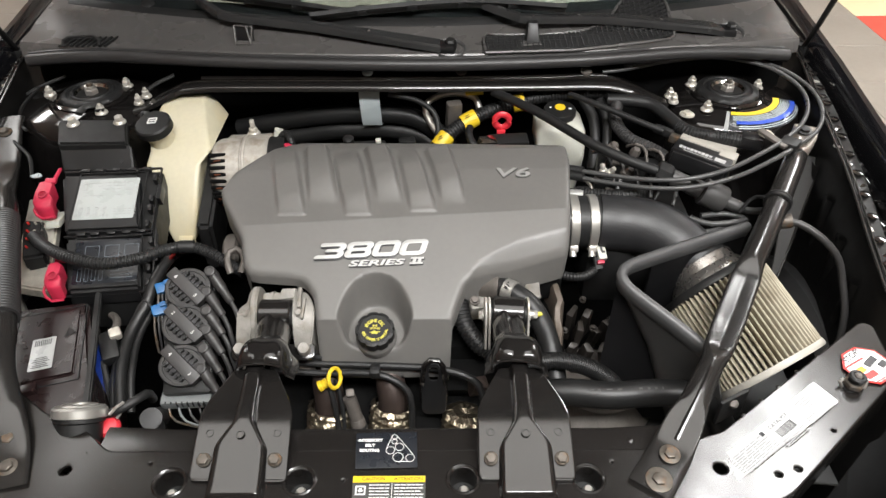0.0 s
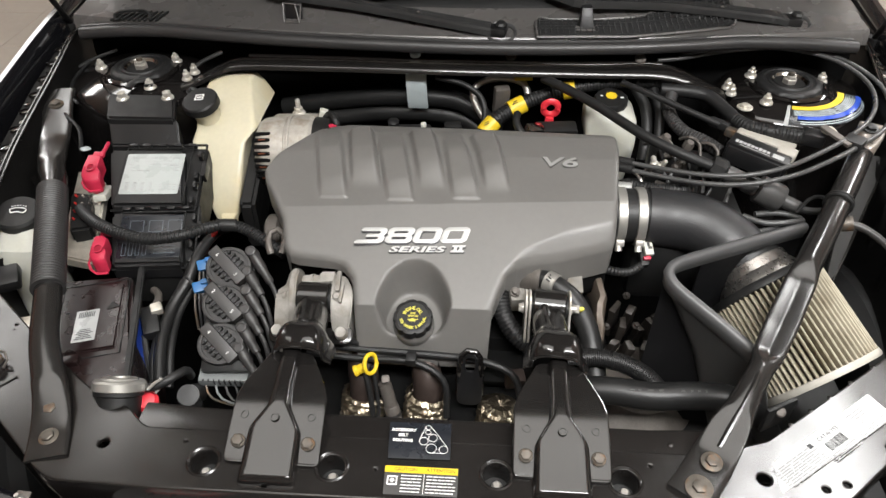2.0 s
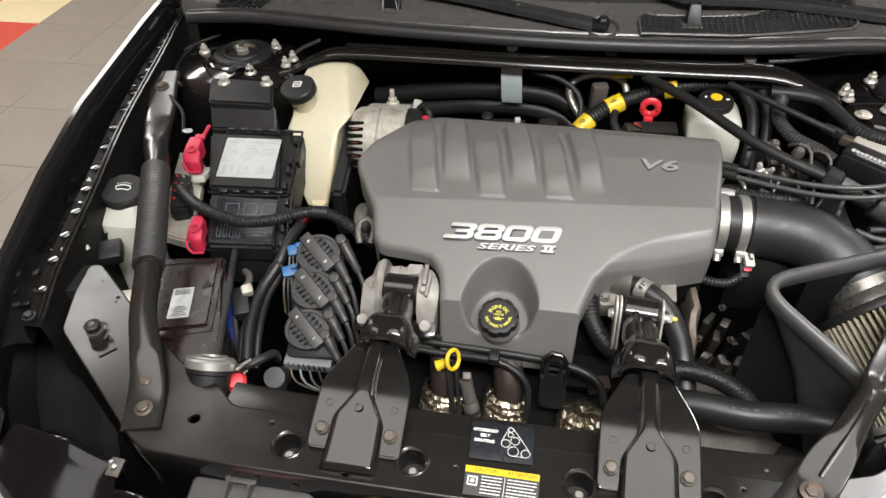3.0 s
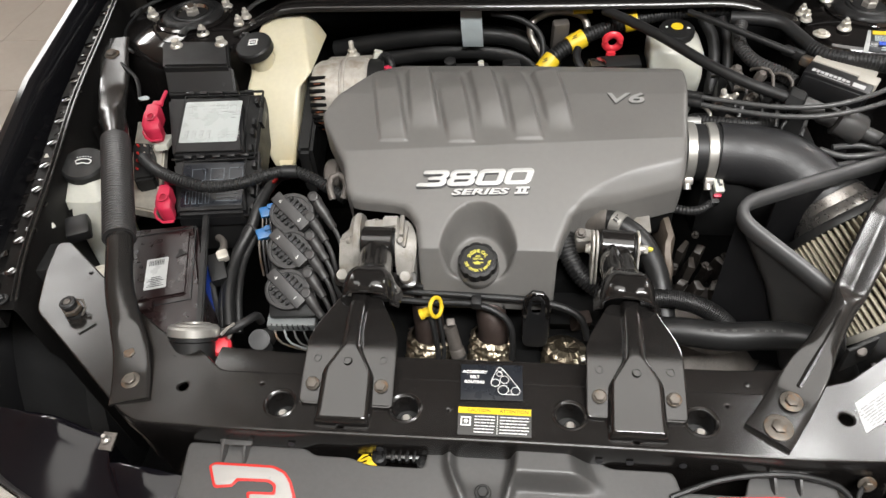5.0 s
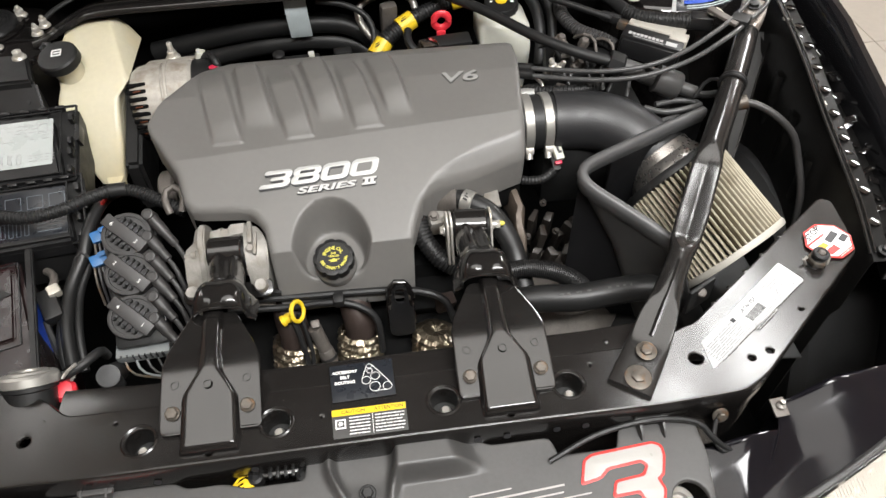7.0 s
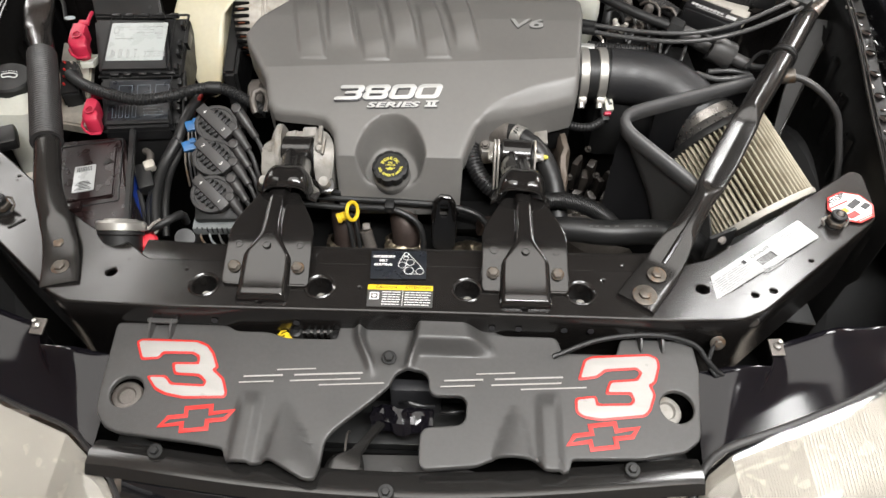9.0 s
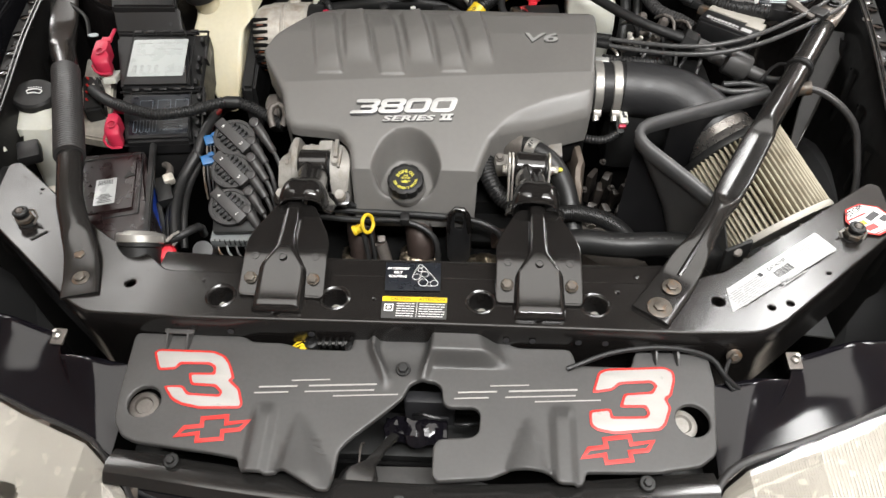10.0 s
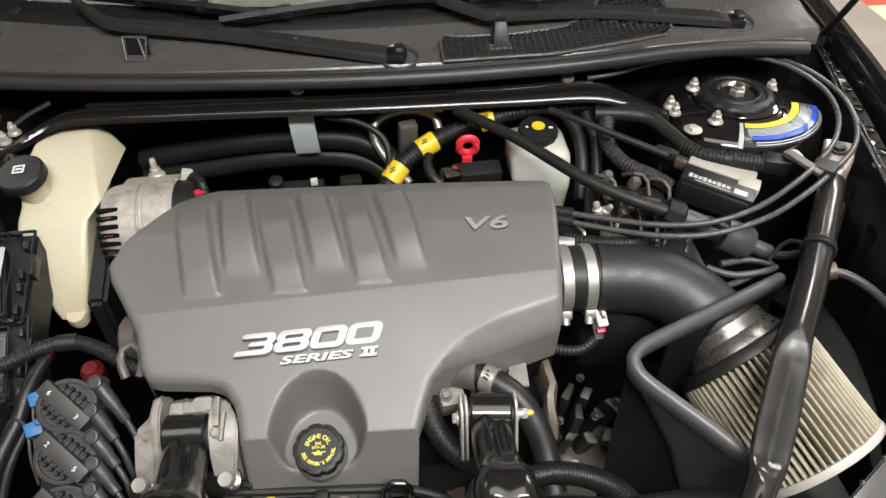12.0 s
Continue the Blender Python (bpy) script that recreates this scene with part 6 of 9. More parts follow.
part("eye_base", sheet(rounded([(-0.0175, -0.05), (0.0175, -0.05), (0.0175, 0.044), (-0.0175, 0.044)], 0.012), [rounded([(-0.0085, 0.012), (0.0085, 0.012), (0.0085, 0.040), (-0.0085, 0.040)], 0.008)], 0, 0.005, 0.0015), BLACKP, hk).data.transform(Matrix.Translation((0.0480, 0.197, 0.660)) @ Matrix.Rotation(radians(79), 4, "X"))
dp = thing("oil_dipstick", (-0.102, 0.205, 0.66), "yellow plastic oil dipstick ring", "dipstick")
dax = Vector((0.80, -0.44, 0.40)).normalized()
dup = (Vector((0, 0.55, 0.83)) - dax * dax.dot(Vector((0, 0.55, 0.83)))).normalized()
dsd = dax.cross(dup)
dc = Vector((-0.1000, 0.1975, 0.6815))
part("ring", tube([dc + dup * 0.0145 * math.sin(a) + dsd * 0.0125 * math.cos(a) for a in np.linspace(0, 2 * math.pi, 25)], 0.0032, 10, 0.003), YELLOW, dp)
part("collar", lathe([(0.0085, 0), (0.0085, 0.004), (0.0070, 0.006), (0.0078, 0.012), (0.0060, 0.015)], dc + Vector((-0.024, -0.006, -0.012)), (0.9, 0.3, 0.3), 14), YELLOW, dp)
part("tube", tube([(-0.112, 0.200, 0.672), (-0.104, 0.185, 0.65), (-0.098, 0.165, 0.60), (-0.10, 0.15, 0.55)], 0.0045, 8), RUBBER, dp)


# ---- left side: boxes, battery, tank ----
def prism(top, drop, bevel=0.004, out=0.0):
    """A box from its four top corners, going down."""
    c = sum((Vector(p) for p in top), Vector()) / 4
    low = []
    for p in top:
        p = Vector(p)
        d = Vector((p.x - c.x, p.y - c.y, 0)) * out
        low.append(p + d - Vector((0, 0, drop)))
    bm = loft([[Vector(p) for p in top], low], True, caps=True)
    if bevel:
        bmesh.ops.bevel(bm, geom=list(bm.edges), offset=bevel, segments=2, affect="EDGES", clamp_overlap=True)
    return bm


def quad_frame(top):
    """The pose of a top face: origin at the front left corner, with its width and depth."""
    a, b, c, d = (Vector(p) for p in top)  # back left, back right, front right, front left
    return plane_of(d, c, a), (c - d).length, (a - d).length


F1 = [(-0.594, 0.529, 0.83), (-0.464, 0.534, 0.83), (-0.437, 0.428, 0.79), (-0.559, 0.420, 0.79)]
F2 = [(-0.554, 0.409, 0.785), (-0.439, 0.416, 0.785), (-0.420, 0.337, 0.742), (-0.533, 0.326, 0.742)]
def planar(top):
    """Moves the second corner into the plane of the other three."""
    a, b, c, d = (Vector(p) for p in top)
    n = (c - d).cross(a - d)
    b.z = d.z - (n.x * (b.x - d.x) + n.y * (b.y - d.y)) / n.z
    return [tuple(v) for v in (a, b, c, d)]


F1, F2 = planar(F1), planar(F2)
for top, lab in ((F1, "black fuse box with a white printed lid label"), (F2, "black fuse box lid with a faded dark label")):
    fb = thing("fuse_box", Vector(top[3]) - Vector((0, 0, 0.09)), lab, "fuse box", "fuse boxes")
    part("lid", prism(top, 0.035, 0.005), BLACKP, fb)
    m, w, d = quad_frame(top)
    part("tray", prism([m @ Vector((-0.004, d + 0.012, -0.020)), m @ Vector((w + 0.014, d + 0.012, -0.020)), m @ Vector((w + 0.016, -0.005, -0.020)), m @ Vector((-0.004, -0.005, -0.020))], 0.07, 0.003), DULL, fb)
    for a_, c_ in (((-0.004, d + 0.011), (w + 0.014, d + 0.011)), ((w + 0.014, d + 0.011), (w + 0.015, -0.004)), ((w + 0.015, -0.004), (-0.004, -0.004))):
        part("tray_lip", cyl(m @ Vector((*a_, -0.012)), m @ Vector((*c_, -0.012)), 0.0022, seg=6), BLACKP, fb)
    for a_, c_ in (((0.004, 0.004), (w - 0.004, 0.004)), ((w - 0.004, 0.004), (w - 0.004, d - 0.004)), ((0.004, d - 0.004), (w - 0.004, d - 0.004)), ((0.004, 0.004), (0.004, d - 0.004))):
        part("lid_ridge", cyl(m @ Vector((*a_, -0.0004)), m @ Vector((*c_, -0.0004)), 0.0012, seg=6), DULL, fb)
    for f in (0.10, 0.36, 0.52, 0.88):
        o = part("clip", box((0, 0, 0), (0.007, 0.012, 0.014), (0, 0, 0), 0.0018), BLACKP, fb)
        o.data.transform(m @ pose(w + 0.008, d * f, -0.010))
    for f in (0.08, 0.27, 0.50, 0.72, 0.93):
        o = part("hinge", box((0, 0, 0), (0.014, 0.006, 0.010), (0, 0, 0), 0.0015), BLACKP, fb)
        o.data.transform(m @ pose(w * f, d + 0.006, -0.008))
    b = box((0, 0, 0), (0.006, 0.030, 0.020), (0, 0, 0), 0.001)
    b.transform(m @ pose(w + 0.020, d * 0.62, -0.012))
    part("side_latch", b, BLACKP, fb)
    if top is F1:
        bm = sheet(rounded([(0.008, 0.021), (w - 0.015, 0.021), (w - 0.015, d - 0.017), (0.008, d - 0.017)], 0.003), (), 0.0004, 0.0005, 0.0001)
        bm.transform(m)
        lb = part("lid_label", bm, LIDLAB, fb, "white printed fuse chart")
        random.seed(3)
        rws = []
        for i in range(4):
            x0 = 0.016 + 0.013 * i
            rws += [(x0, 0.036, 0.0006, 0.017), (x0 + 0.006, 0.036, 0.0006, 0.017), (x0 + 0.003, 0.0445, 0.006, 0.0006), (x0 + 0.003, 0.0275, 0.006, 0.0006)] + [(x0 + 0.003, 0.030 + 0.003 * k, 0.0036, 0.0008) for k in range(5)]
        rws += [(0.076 + 0.008 * (k % 5), 0.030 + 0.005 * (k // 5), 0.005, 0.0012) for k in range(15)]
        rws += [(0.018, d - 0.028, 0.008, 0.0008), (0.018, d - 0.040, 0.008, 0.0008), (0.014, d - 0.034, 0.0008, 0.012), (0.022, d - 0.034, 0.0008, 0.012)]
        for j in range(5):
            x = 0.016
            while x < w - 0.025:
                q = random.uniform(0.005, 0.016)
                if random.random() < 0.7:
                    rws.append((x + q / 2, d - 0.026 - j * 0.0065, q * 0.75, 0.0008))
                x += q
        pieces("chart_print", bars(m @ pose(0, 0, 0.0009), rws), PALEINK, lb)
        part("chart_square", bars(m @ pose(0, 0, 0.0009), [(w - 0.030, d - 0.026, 0.014, 0.0008), (w - 0.030, d - 0.042, 0.014, 0.0008), (w - 0.037, d - 0.034, 0.0008, 0.016), (w - 0.023, d - 0.034, 0.0008, 0.016)]), PALEINK, lb)
    else:
        bm = sheet(rounded([(0.006, 0.010), (w - 0.006, 0.010), (w - 0.006, d - 0.010), (0.006, d - 0.010)], 0.003), (), 0.0004, 0.0005, 0.0001)
        bm.transform(m)
        lb = part("lid_label", bm, LABELB, fb, "glossy dark printed fuse chart")
        rws = []
        for i in range(3):
            x0, ww = 0.022 + 0.031 * i, 0.022
            rws += [(x0 + ww / 2, d - 0.020, ww, 0.0008), (x0 + ww / 2, d - 0.040, ww, 0.0008), (x0, d - 0.030, 0.0008, 0.02), (x0 + ww, d - 0.030, 0.0008, 0.02)]
        for i in range(4):
            x0 = 0.014 + 0.011 * i
            rws += [(x0, 0.026, 0.0008, 0.022), (x0 + 0.006, 0.026, 0.0008, 0.022), (x0 + 0.003, 0.037, 0.006, 0.0008), (x0 + 0.003, 0.015, 0.006, 0.0008)]
        for j in range(4):
            rws.append((0.082, 0.018 + 0.006 * j, 0.034, 0.0012))
        pieces("chart_print", bars(m @ pose(0, 0, 0.0009), rws), FAINT, lb)

bb = thing("junction_bracket", (-0.56, 0.62, 0.75), "black plastic cover bolted beside the strut tower", "bracket")
part("bracket_body", prism([(-0.640, 0.655, 0.868), (-0.515, 0.655, 0.868), (-0.490, 0.580, 0.862), (-0.612, 0.578, 0.862)], 0.02, 0.004), DULL, bb)
part("front_face", prism([(-0.614, 0.588, 0.858), (-0.488, 0.588, 0.858), (-0.480, 0.553, 0.822), (-0.604, 0.551, 0.822)], 0.05, 0.003), BLACKP, bb)
part("front_hole", lathe([(0.003, 0), (0.003, 0.001)], (-0.502, 0.563, 0.8345), (0, -0.7, 0.7), 12), INK, bb)
part("hook_tab", tube([(-0.605, 0.665, 0.873), (-0.60, 0.685, 0.877), (-0.575, 0.690, 0.877), (-0.57, 0.675, 0.874)], 0.008, 10, flat=0.5), DULL, bb)
stud_nut(bb, (-0.606, 0.638, 0.866), 0.008, 0.012)
stud_nut(bb, (-0.524, 0.645, 0.866), 0.008, 0.012)

bt = thing("car_battery", (-0.51, 0.19, 0.55), "near-black car battery tinted with a red-brown reflection, with a white label", "battery")
TOPB = [(-0.622, 0.292, 0.733), (-0.497, 0.315, 0.733), (-0.408, 0.100, 0.733), (-0.535, 0.062, 0.733)]
part("case", prism(TOPB, 0.20, 0.006), REFLECT_RED, bt)
m, w, d = quad_frame(TOPB)
q = [m @ Vector(v) for v in ((0.02, d * 0.86, 0.004), (w - 0.030, d * 0.86, 0.004), (w - 0.030, d * 0.30, 0.004), (0.02, d * 0.30, 0.004))]
lid = part("raised_lid", prism(q, 0.008, 0.003), REFLECT_RED, bt)
bm = sheet(rounded([(0.040, d * 0.38), (0.072, d * 0.38), (0.072, d * 0.64), (0.040, d * 0.64)], 0.002), (), 0.0045, 0.0005, 0.0001)
bm.transform(m)
lb = part("battery_label", bm, LABW, bt, "white printed label")
pieces("label_print", bars(m @ pose(0, 0, 0.0052), [(0.056, d * 0.40 + 0.0036 * j, 0.024 - 0.005 * (j % 3), 0.0010) for j in range(6)] + [(0.045 + 0.0026 * j, d * 0.60, 0.0011, 0.011) for j in range(9)]), INK, lb)
part("warning_triangle", sheet([(0, 0), (0.018, 0.004), (0.006, 0.018)], (), 0, 0.0004, 0.0001), DULL, bt).data.transform(m @ pose(w - 0.05, d * 0.62, 0.005))
for a_, b_ in (((0.012, d * 0.9), (w - 0.024, d * 0.9)), ((w - 0.024, d * 0.9), (w - 0.024, d * 0.26)), ((w - 0.024, d * 0.26), (0.012, d * 0.26)), ((0.012, d * 0.26), (0.012, d * 0.9))):
    part("lid_seam", cyl(m @ Vector((*a_, 0.0)), m @ Vector((*b_, 0.0)), 0.0016, seg=6), BLACKP, bt)
part("lid_latch", box((0, 0, 0), (0.022, 0.016, 0.01), (0, 0, 0), 0.003), REFLECT_RED, bt).data.transform(m @ pose(w * 0.35, d * 0.24, 0.004))
part("side_wall", prism([m @ Vector(v) for v in ((w - 0.014, d, 0.003), (w - 0.004, d, 0.003), (w - 0.004, 0.0, 0.003), (w - 0.014, 0.0, 0.003))], 0.01, 0.002), DULL, bt)
solo("battery_sticker", prism([(-0.470, 0.245, 0.725), (-0.464, 0.247, 0.725), (-0.430, 0.145, 0.700), (-0.436, 0.143, 0.700)], 0.07, 0.001), BLUE, "blue and yellow warning card on the battery side", "card")
solo("battery_cover_strip", box((-0.615, 0.18, 0.715), (0.03, 0.09, 0.02), (0, 0, 20), 0.004), TERM, "pale label strip on the battery edge", "label")

# battery terminals and junction block
jb = thing("junction_block", (-0.61, 0.42, 0.74), "black wire junction block with copper terminals", "connector")
part("backing", prism([(-0.665, 0.525, 0.785), (-0.598, 0.49, 0.785), (-0.568, 0.335, 0.735), (-0.635, 0.35, 0.735)], 0.02, 0.003), TERM, jb, "tin plated backing plate")
part("block", prism([(-0.634, 0.442, 0.800), (-0.600, 0.438, 0.800), (-0.580, 0.380, 0.772), (-0.614, 0.372, 0.772)], 0.03, 0.004), DULL, jb)
random.seed(11)
for i in range(10):
    part("terminal_pin", lathe([(0.0018, 0), (0.0018, 0.005), (0.001, 0.006)], (-0.617 + 0.012 * (i % 3) + 0.0025 * (i // 3), 0.428 - 0.013 * (i // 3), 0.799 - 0.006 * (i // 3)), (0, -0.4, 1), 8), (REDINK, TERM, GREYCAST)[i % 3], jb)
part("white_tab", box((-0.588, 0.458, 0.785), (0.022, 0.05, 0.012), (-15, 0, 10), 0.003), TANKW, jb)
for y0, z0, x0, k0 in ((0.468, 0.826, -0.600, 0.95), (0.331, 0.768, -0.546, 0.8)):
    tc = thing("terminal_cover", (x0, y0, z0 - 0.02), "faded red plastic battery terminal cover", "terminal cover", "terminal covers")
    hull = [[(x0 + a * k * k0, y0 + c * k * k0, z0 + dz) for a, c in ((-0.015, 0.028), (0.000, 0.031), (0.011, 0.024), (0.012, 0.000), (0.020, -0.008), (0.022, -0.024), (0.012, -0.030), (-0.004, -0.028), (-0.014, -0.016), (-0.016, 0.004))] for k, dz in ((0.95, -0.022), (1.0, -0.002), (0.97, 0.003), (0.88, 0.006), (0.3, 0.0075))]
    cv = part("cover", loft([[(p[0], p[1], p[2] + 0.30 * (p[1] - y0)) for p in r] for r in hull], True, caps=True), PINK, tc, "", 50)
    part("dimple_ring", lathe([(0.008, 0), (0.008, 0.002), (0.006, 0.002), (0.006, 0.0)], (x0 + 0.003, y0 - 0.006, z0 + 0.0085), (0, -0.3, 1), 18), PINK, tc)
    part("cover_lip", tube([(x0 - 0.016, y0 + 0.006, z0 - 0.010), (x0 - 0.014, y0 - 0.018, z0 - 0.016), (x0 + 0.002, y0 - 0.031, z0 - 0.022), (x0 + 0.020, y0 - 0.028, z0 - 0.022)], 0.0022, 6), PINK, cv)
    part("hinge_tab", box((x0 + 0.004, y0 + 0.028, z0 + 0.012), (0.018, 0.010, 0.006), (17, 0, 0), 0.002), PINK, cv)
    if y0 > 0.4:
        part("tail", tube([(x0 + 0.004, y0 + 0.030, z0 + 0.006), (x0 + 0.006, y0 + 0.05, z0 + 0.012), (x0 + 0.004, y0 + 0.066, z0 + 0.012)], 0.0032, 8), PINK, tc)

wt = thing("washer_tank", (-0.68, 0.33, 0.60), "milky white washer fluid tank", "fluid tank")
rows = []
for z, x0, x1, y0, y1 in ((0.790, -0.715, -0.676, 0.360, 0.400), (0.772, -0.722, -0.660, 0.342, 0.40), (0.762, -0.724, -0.650, 0.325, 0.40), (0.742, -0.720, -0.650, 0.318, 0.40), (0.70, -0.71, -0.655, 0.31, 0.40), (0.50, -0.70, -0.655, 0.29, 0.38)):
    rows.append([(x, y, z) for x, y in rounded([(x0, y0), (x1, y0), (x1, y1), (x0, y1)], 0.02)])
part("tank_body", loft(rows, True, caps=True), TANKW, wt)
part("tank_handle", tube([(-0.722, 0.315, 0.762), (-0.728, 0.298, 0.775), (-0.722, 0.28, 0.772), (-0.712, 0.272, 0.755)], 0.0055, 10), TANKW, wt)
wc = part("filler_cap", lathe([(0.033, -0.014), (0.036, -0.010), (0.036, 0.002), (0.033, 0.006), (0.001, 0.007)], (-0.695, 0.382, 0.795), (0.1, -0.15, 1), 36), DULL, wt, "dark grey cap with a white washer symbol")
mm = pose(-0.692, 0.380, 0.8025, 8, 6, 12) @ Matrix.Diagonal((0.75, 0.8, 1, 1))
part("washer_symbol", tube([mm @ Vector(v) for v in ((-0.012, -0.006, 0.0005), (-0.016, 0.004, 0.0005), (0, 0.009, 0.0005), (0.016, 0.004, 0.0005), (0.012, -0.006, 0.0005), (0, -0.0025, 0.0005), (-0.012, -0.006, 0.0005))], 0.0009, 5, 0.004), WHITE, wc)
part("spray_dots", bars(mm @ pose(0, 0, 0.0004), [(-0.014 + 0.0055 * i, 0.016 - 0.0014 * abs(i - 2.5), 0.0022, 0.0022) for i in range(6)]), WHITE, wc)
part("cap_hinge", box((-0.662, 0.402, 0.792), (0.03, 0.02, 0.012), (0, 0, 30), 0.004), GREYP, wt)
part("tank_bracket", box((-0.672, 0.276, 0.752), (0.036, 0.040, 0.022), (12, 0, 25), 0.006), BLACKP, wt)
part("tank_bracket", box((-0.70, 0.22, 0.70), (0.03, 0.06, 0.09), (0, 0, 15), 0.006), DULL, wt)

ct = thing("coolant_tank", (-0.41, 0.62, 0.66), "yellowed translucent coolant overflow tank", "coolant tank")
rows = []
for z, x0, x1, y0, y1, r in ((0.874, -0.458, -0.392, 0.718, 0.742, 0.006), (0.868, -0.466, -0.384, 0.700, 0.752, 0.008), (0.852, -0.474, -0.372, 0.655, 0.756, 0.010), (0.838, -0.472, -0.364, 0.625, 0.756, 0.010), (0.826, -0.468, -0.358, 0.605, 0.756, 0.010), (0.812, -0.472, -0.374, 0.585, 0.72, 0.010), (0.795, -0.472, -0.376, 0.566, 0.70, 0.010), (0.755, -0.452, -0.378, 0.532, 0.64, 0.010), (0.715, -0.434, -0.384, 0.510, 0.58, 0.009), (0.698, -0.428, -0.388, 0.507, 0.56, 0.008)):
    rows.append([(x, y, z) for x, y in rounded([(x0, y0), (x1, y0), (x1, y1), (x0, y1)], r)])
part("tank_body", loft(rows, True, caps=True), TANK, ct, "", 60)
part("outlet", lathe([(0.013, 0), (0.015, 0.008), (0.013, 0.02)], (-0.402, 0.512, 0.690), (0, -0.3, 1), 18), TANK, ct)
part("filler_neck", lathe([(0.022, -0.04), (0.024, -0.008), (0.026, 0.0)], (-0.452, 0.626, 0.862), (-0.1, -0.25, 1), 24), TANK, ct)
cc = part("filler_cap", lathe([(0.030, 0), (0.0325, 0.003), (0.0325, 0.016), (0.030, 0.019), (0.001, 0.0195)], (-0.452, 0.624, 0.862), (-0.1, -0.25, 1), 40, wob=lambda a, h: 1 - 0.015 * (math.cos(20 * a) > 0)), DULL, ct, "black ridged cap with a white mark")
part("cap_mark", bars(pose(-0.454, 0.622, 0.8822, 13, -6, 0), [(0, 0.006, 0.016, 0.0024), (0, -0.006, 0.016, 0.0024), (-0.007, 0, 0.0024, 0.010), (0.007, 0, 0.0024, 0.010), (0, 0, 0.009, 0.003)]), WHITE, cc)
part("cap_strap", tube([(-0.474, 0.655, 0.872), (-0.485, 0.672, 0.872), (-0.492, 0.664, 0.866)], 0.006, 8), DULL, ct)
solo("belt_guard", prism([(-0.372, 0.640, 0.815), (-0.345, 0.640, 0.815), (-0.345, 0.49, 0.745), (-0.372, 0.49, 0.745)], 0.10, 0.006), DULL, "dark belt guard beside the coolant tank", "guard")
lp = thing("red_lamp_socket", (-0.385, 0.43, 0.70), "translucent red plastic cap under the coolant tank", "cap")
part("socket", lathe([(0.014, 0), (0.016, 0.02), (0.010, 0.03)], (-0.372, 0.440, 0.650), (0, -0.3, 1), 18), DARKRED, lp)

# ---- alternator ----
alt = thing("alternator", (-0.30, 0.60, 0.72), "finned cast aluminium alternator", "alternator")
AC = Vector((-0.354, 0.600, 0.787))
part("front_case", lathe([(0.040, 0), (0.054, 0.006), (0.060, 0.016), (0.062, 0.030), (0.062, 0.054), (0.059, 0.056), (0.059, 0.060), (0.062, 0.062), (0.063, 0.066), (0.063, 0.098), (0.058, 0.104)], AC, (1, 0.06, 0), 48), ALUM, alt, "", 30)
part("case_seam", lathe([(0.0635, 0.0595), (0.0655, 0.061), (0.0655, 0.064), (0.0635, 0.0655)], AC, (1, 0.06, 0), 40, caps=False), ALUM, alt)
qa = Vector((1, 0.06, 0)).to_track_quat("Z", "Y")
for i in range(32):
    a = 2 * math.pi * (i + 0.5) / 32
    rad = qa @ Vector((math.cos(a), math.sin(a), 0))
    if rad.y > 0.25 or rad.z > 0.93:
        continue
    rotq = qa.to_matrix().to_4x4()
    for h0, ln in ((0.018, 0.030), (0.084, 0.022)):
        b = bmesh.new()
        box((0, 0, 0), (0.006, 0.0070, ln), (0, 0, 0), 0.0015, bm=b, seg=1)
        b.transform(Matrix.Translation(AC + qa @ Vector((0.0598 * math.cos(a), 0.0598 * math.sin(a), h0))) @ rotq @ Matrix.Rotation(a, 4, "Z"))
        # Solid near-black bar paints the shade inside a vent slot.
        part("vent_slot", b, DEEP, alt)
        if i % 2 and h0 < 0.05:
            part("copper_winding", box(AC + qa @ Vector((0.0626 * math.cos(a), 0.0626 * math.sin(a), h0)), (0.012, 0.002, 0.002), (0, 0, 8), 0.0006), COPPER, alt)
part("rear_cover", lathe([(0.060, 0.104), (0.062, 0.106), (0.060, 0.132), (0.050, 0.140)], AC, (1, 0.06, 0), 40), DULL, alt)
part("bolt_lug", box((-0.290, 0.652, 0.826), (0.085, 0.03, 0.016), (-20, 0, 4), 0.005), ALUM, alt)
stud_nut(alt, (-0.291, 0.668, 0.828), 0.0085, 0.028)
part("plug", box((-0.238, 0.640, 0.845), (0.016, 0.016, 0.016), (0, 20, 10), 0.003), TANKW, alt)
part("plug_loom", tube([(-0.236, 0.635, 0.838), (-0.222, 0.63, 0.850), (-0.21, 0.61, 0.848), (-0.205, 0.60, 0.83)], 0.007, 10, ribbed=0.006), RUBBER, alt)
part("red_boot", box((-0.214, 0.600, 0.842), (0.014, 0.010, 0.009), (10, 0, 30), 0.003), PINK, alt)
part("rear_terminal", lathe([(0.012, 0), (0.012, 0.014), (0.008, 0.016)], (-0.205, 0.575, 0.835), (0.3, -0.2, 1), 16), GREYCAST, alt)
idl = thing("belt_tensioner", (-0.275, 0.43, 0.74), "dirty cast tensioner pulley behind the cover", "pulley")
part("pulley", lathe([(0.03, 0), (0.034, 0.004), (0.034, 0.022), (0.03, 0.026)], (-0.30, 0.425, 0.735), (1, 0, 0.1), 28), GREYCAST, idl)
part("arm", box((-0.275, 0.455, 0.755), (0.03, 0.05, 0.06), (20, 0, 10), 0.01), GREYCAST, idl)
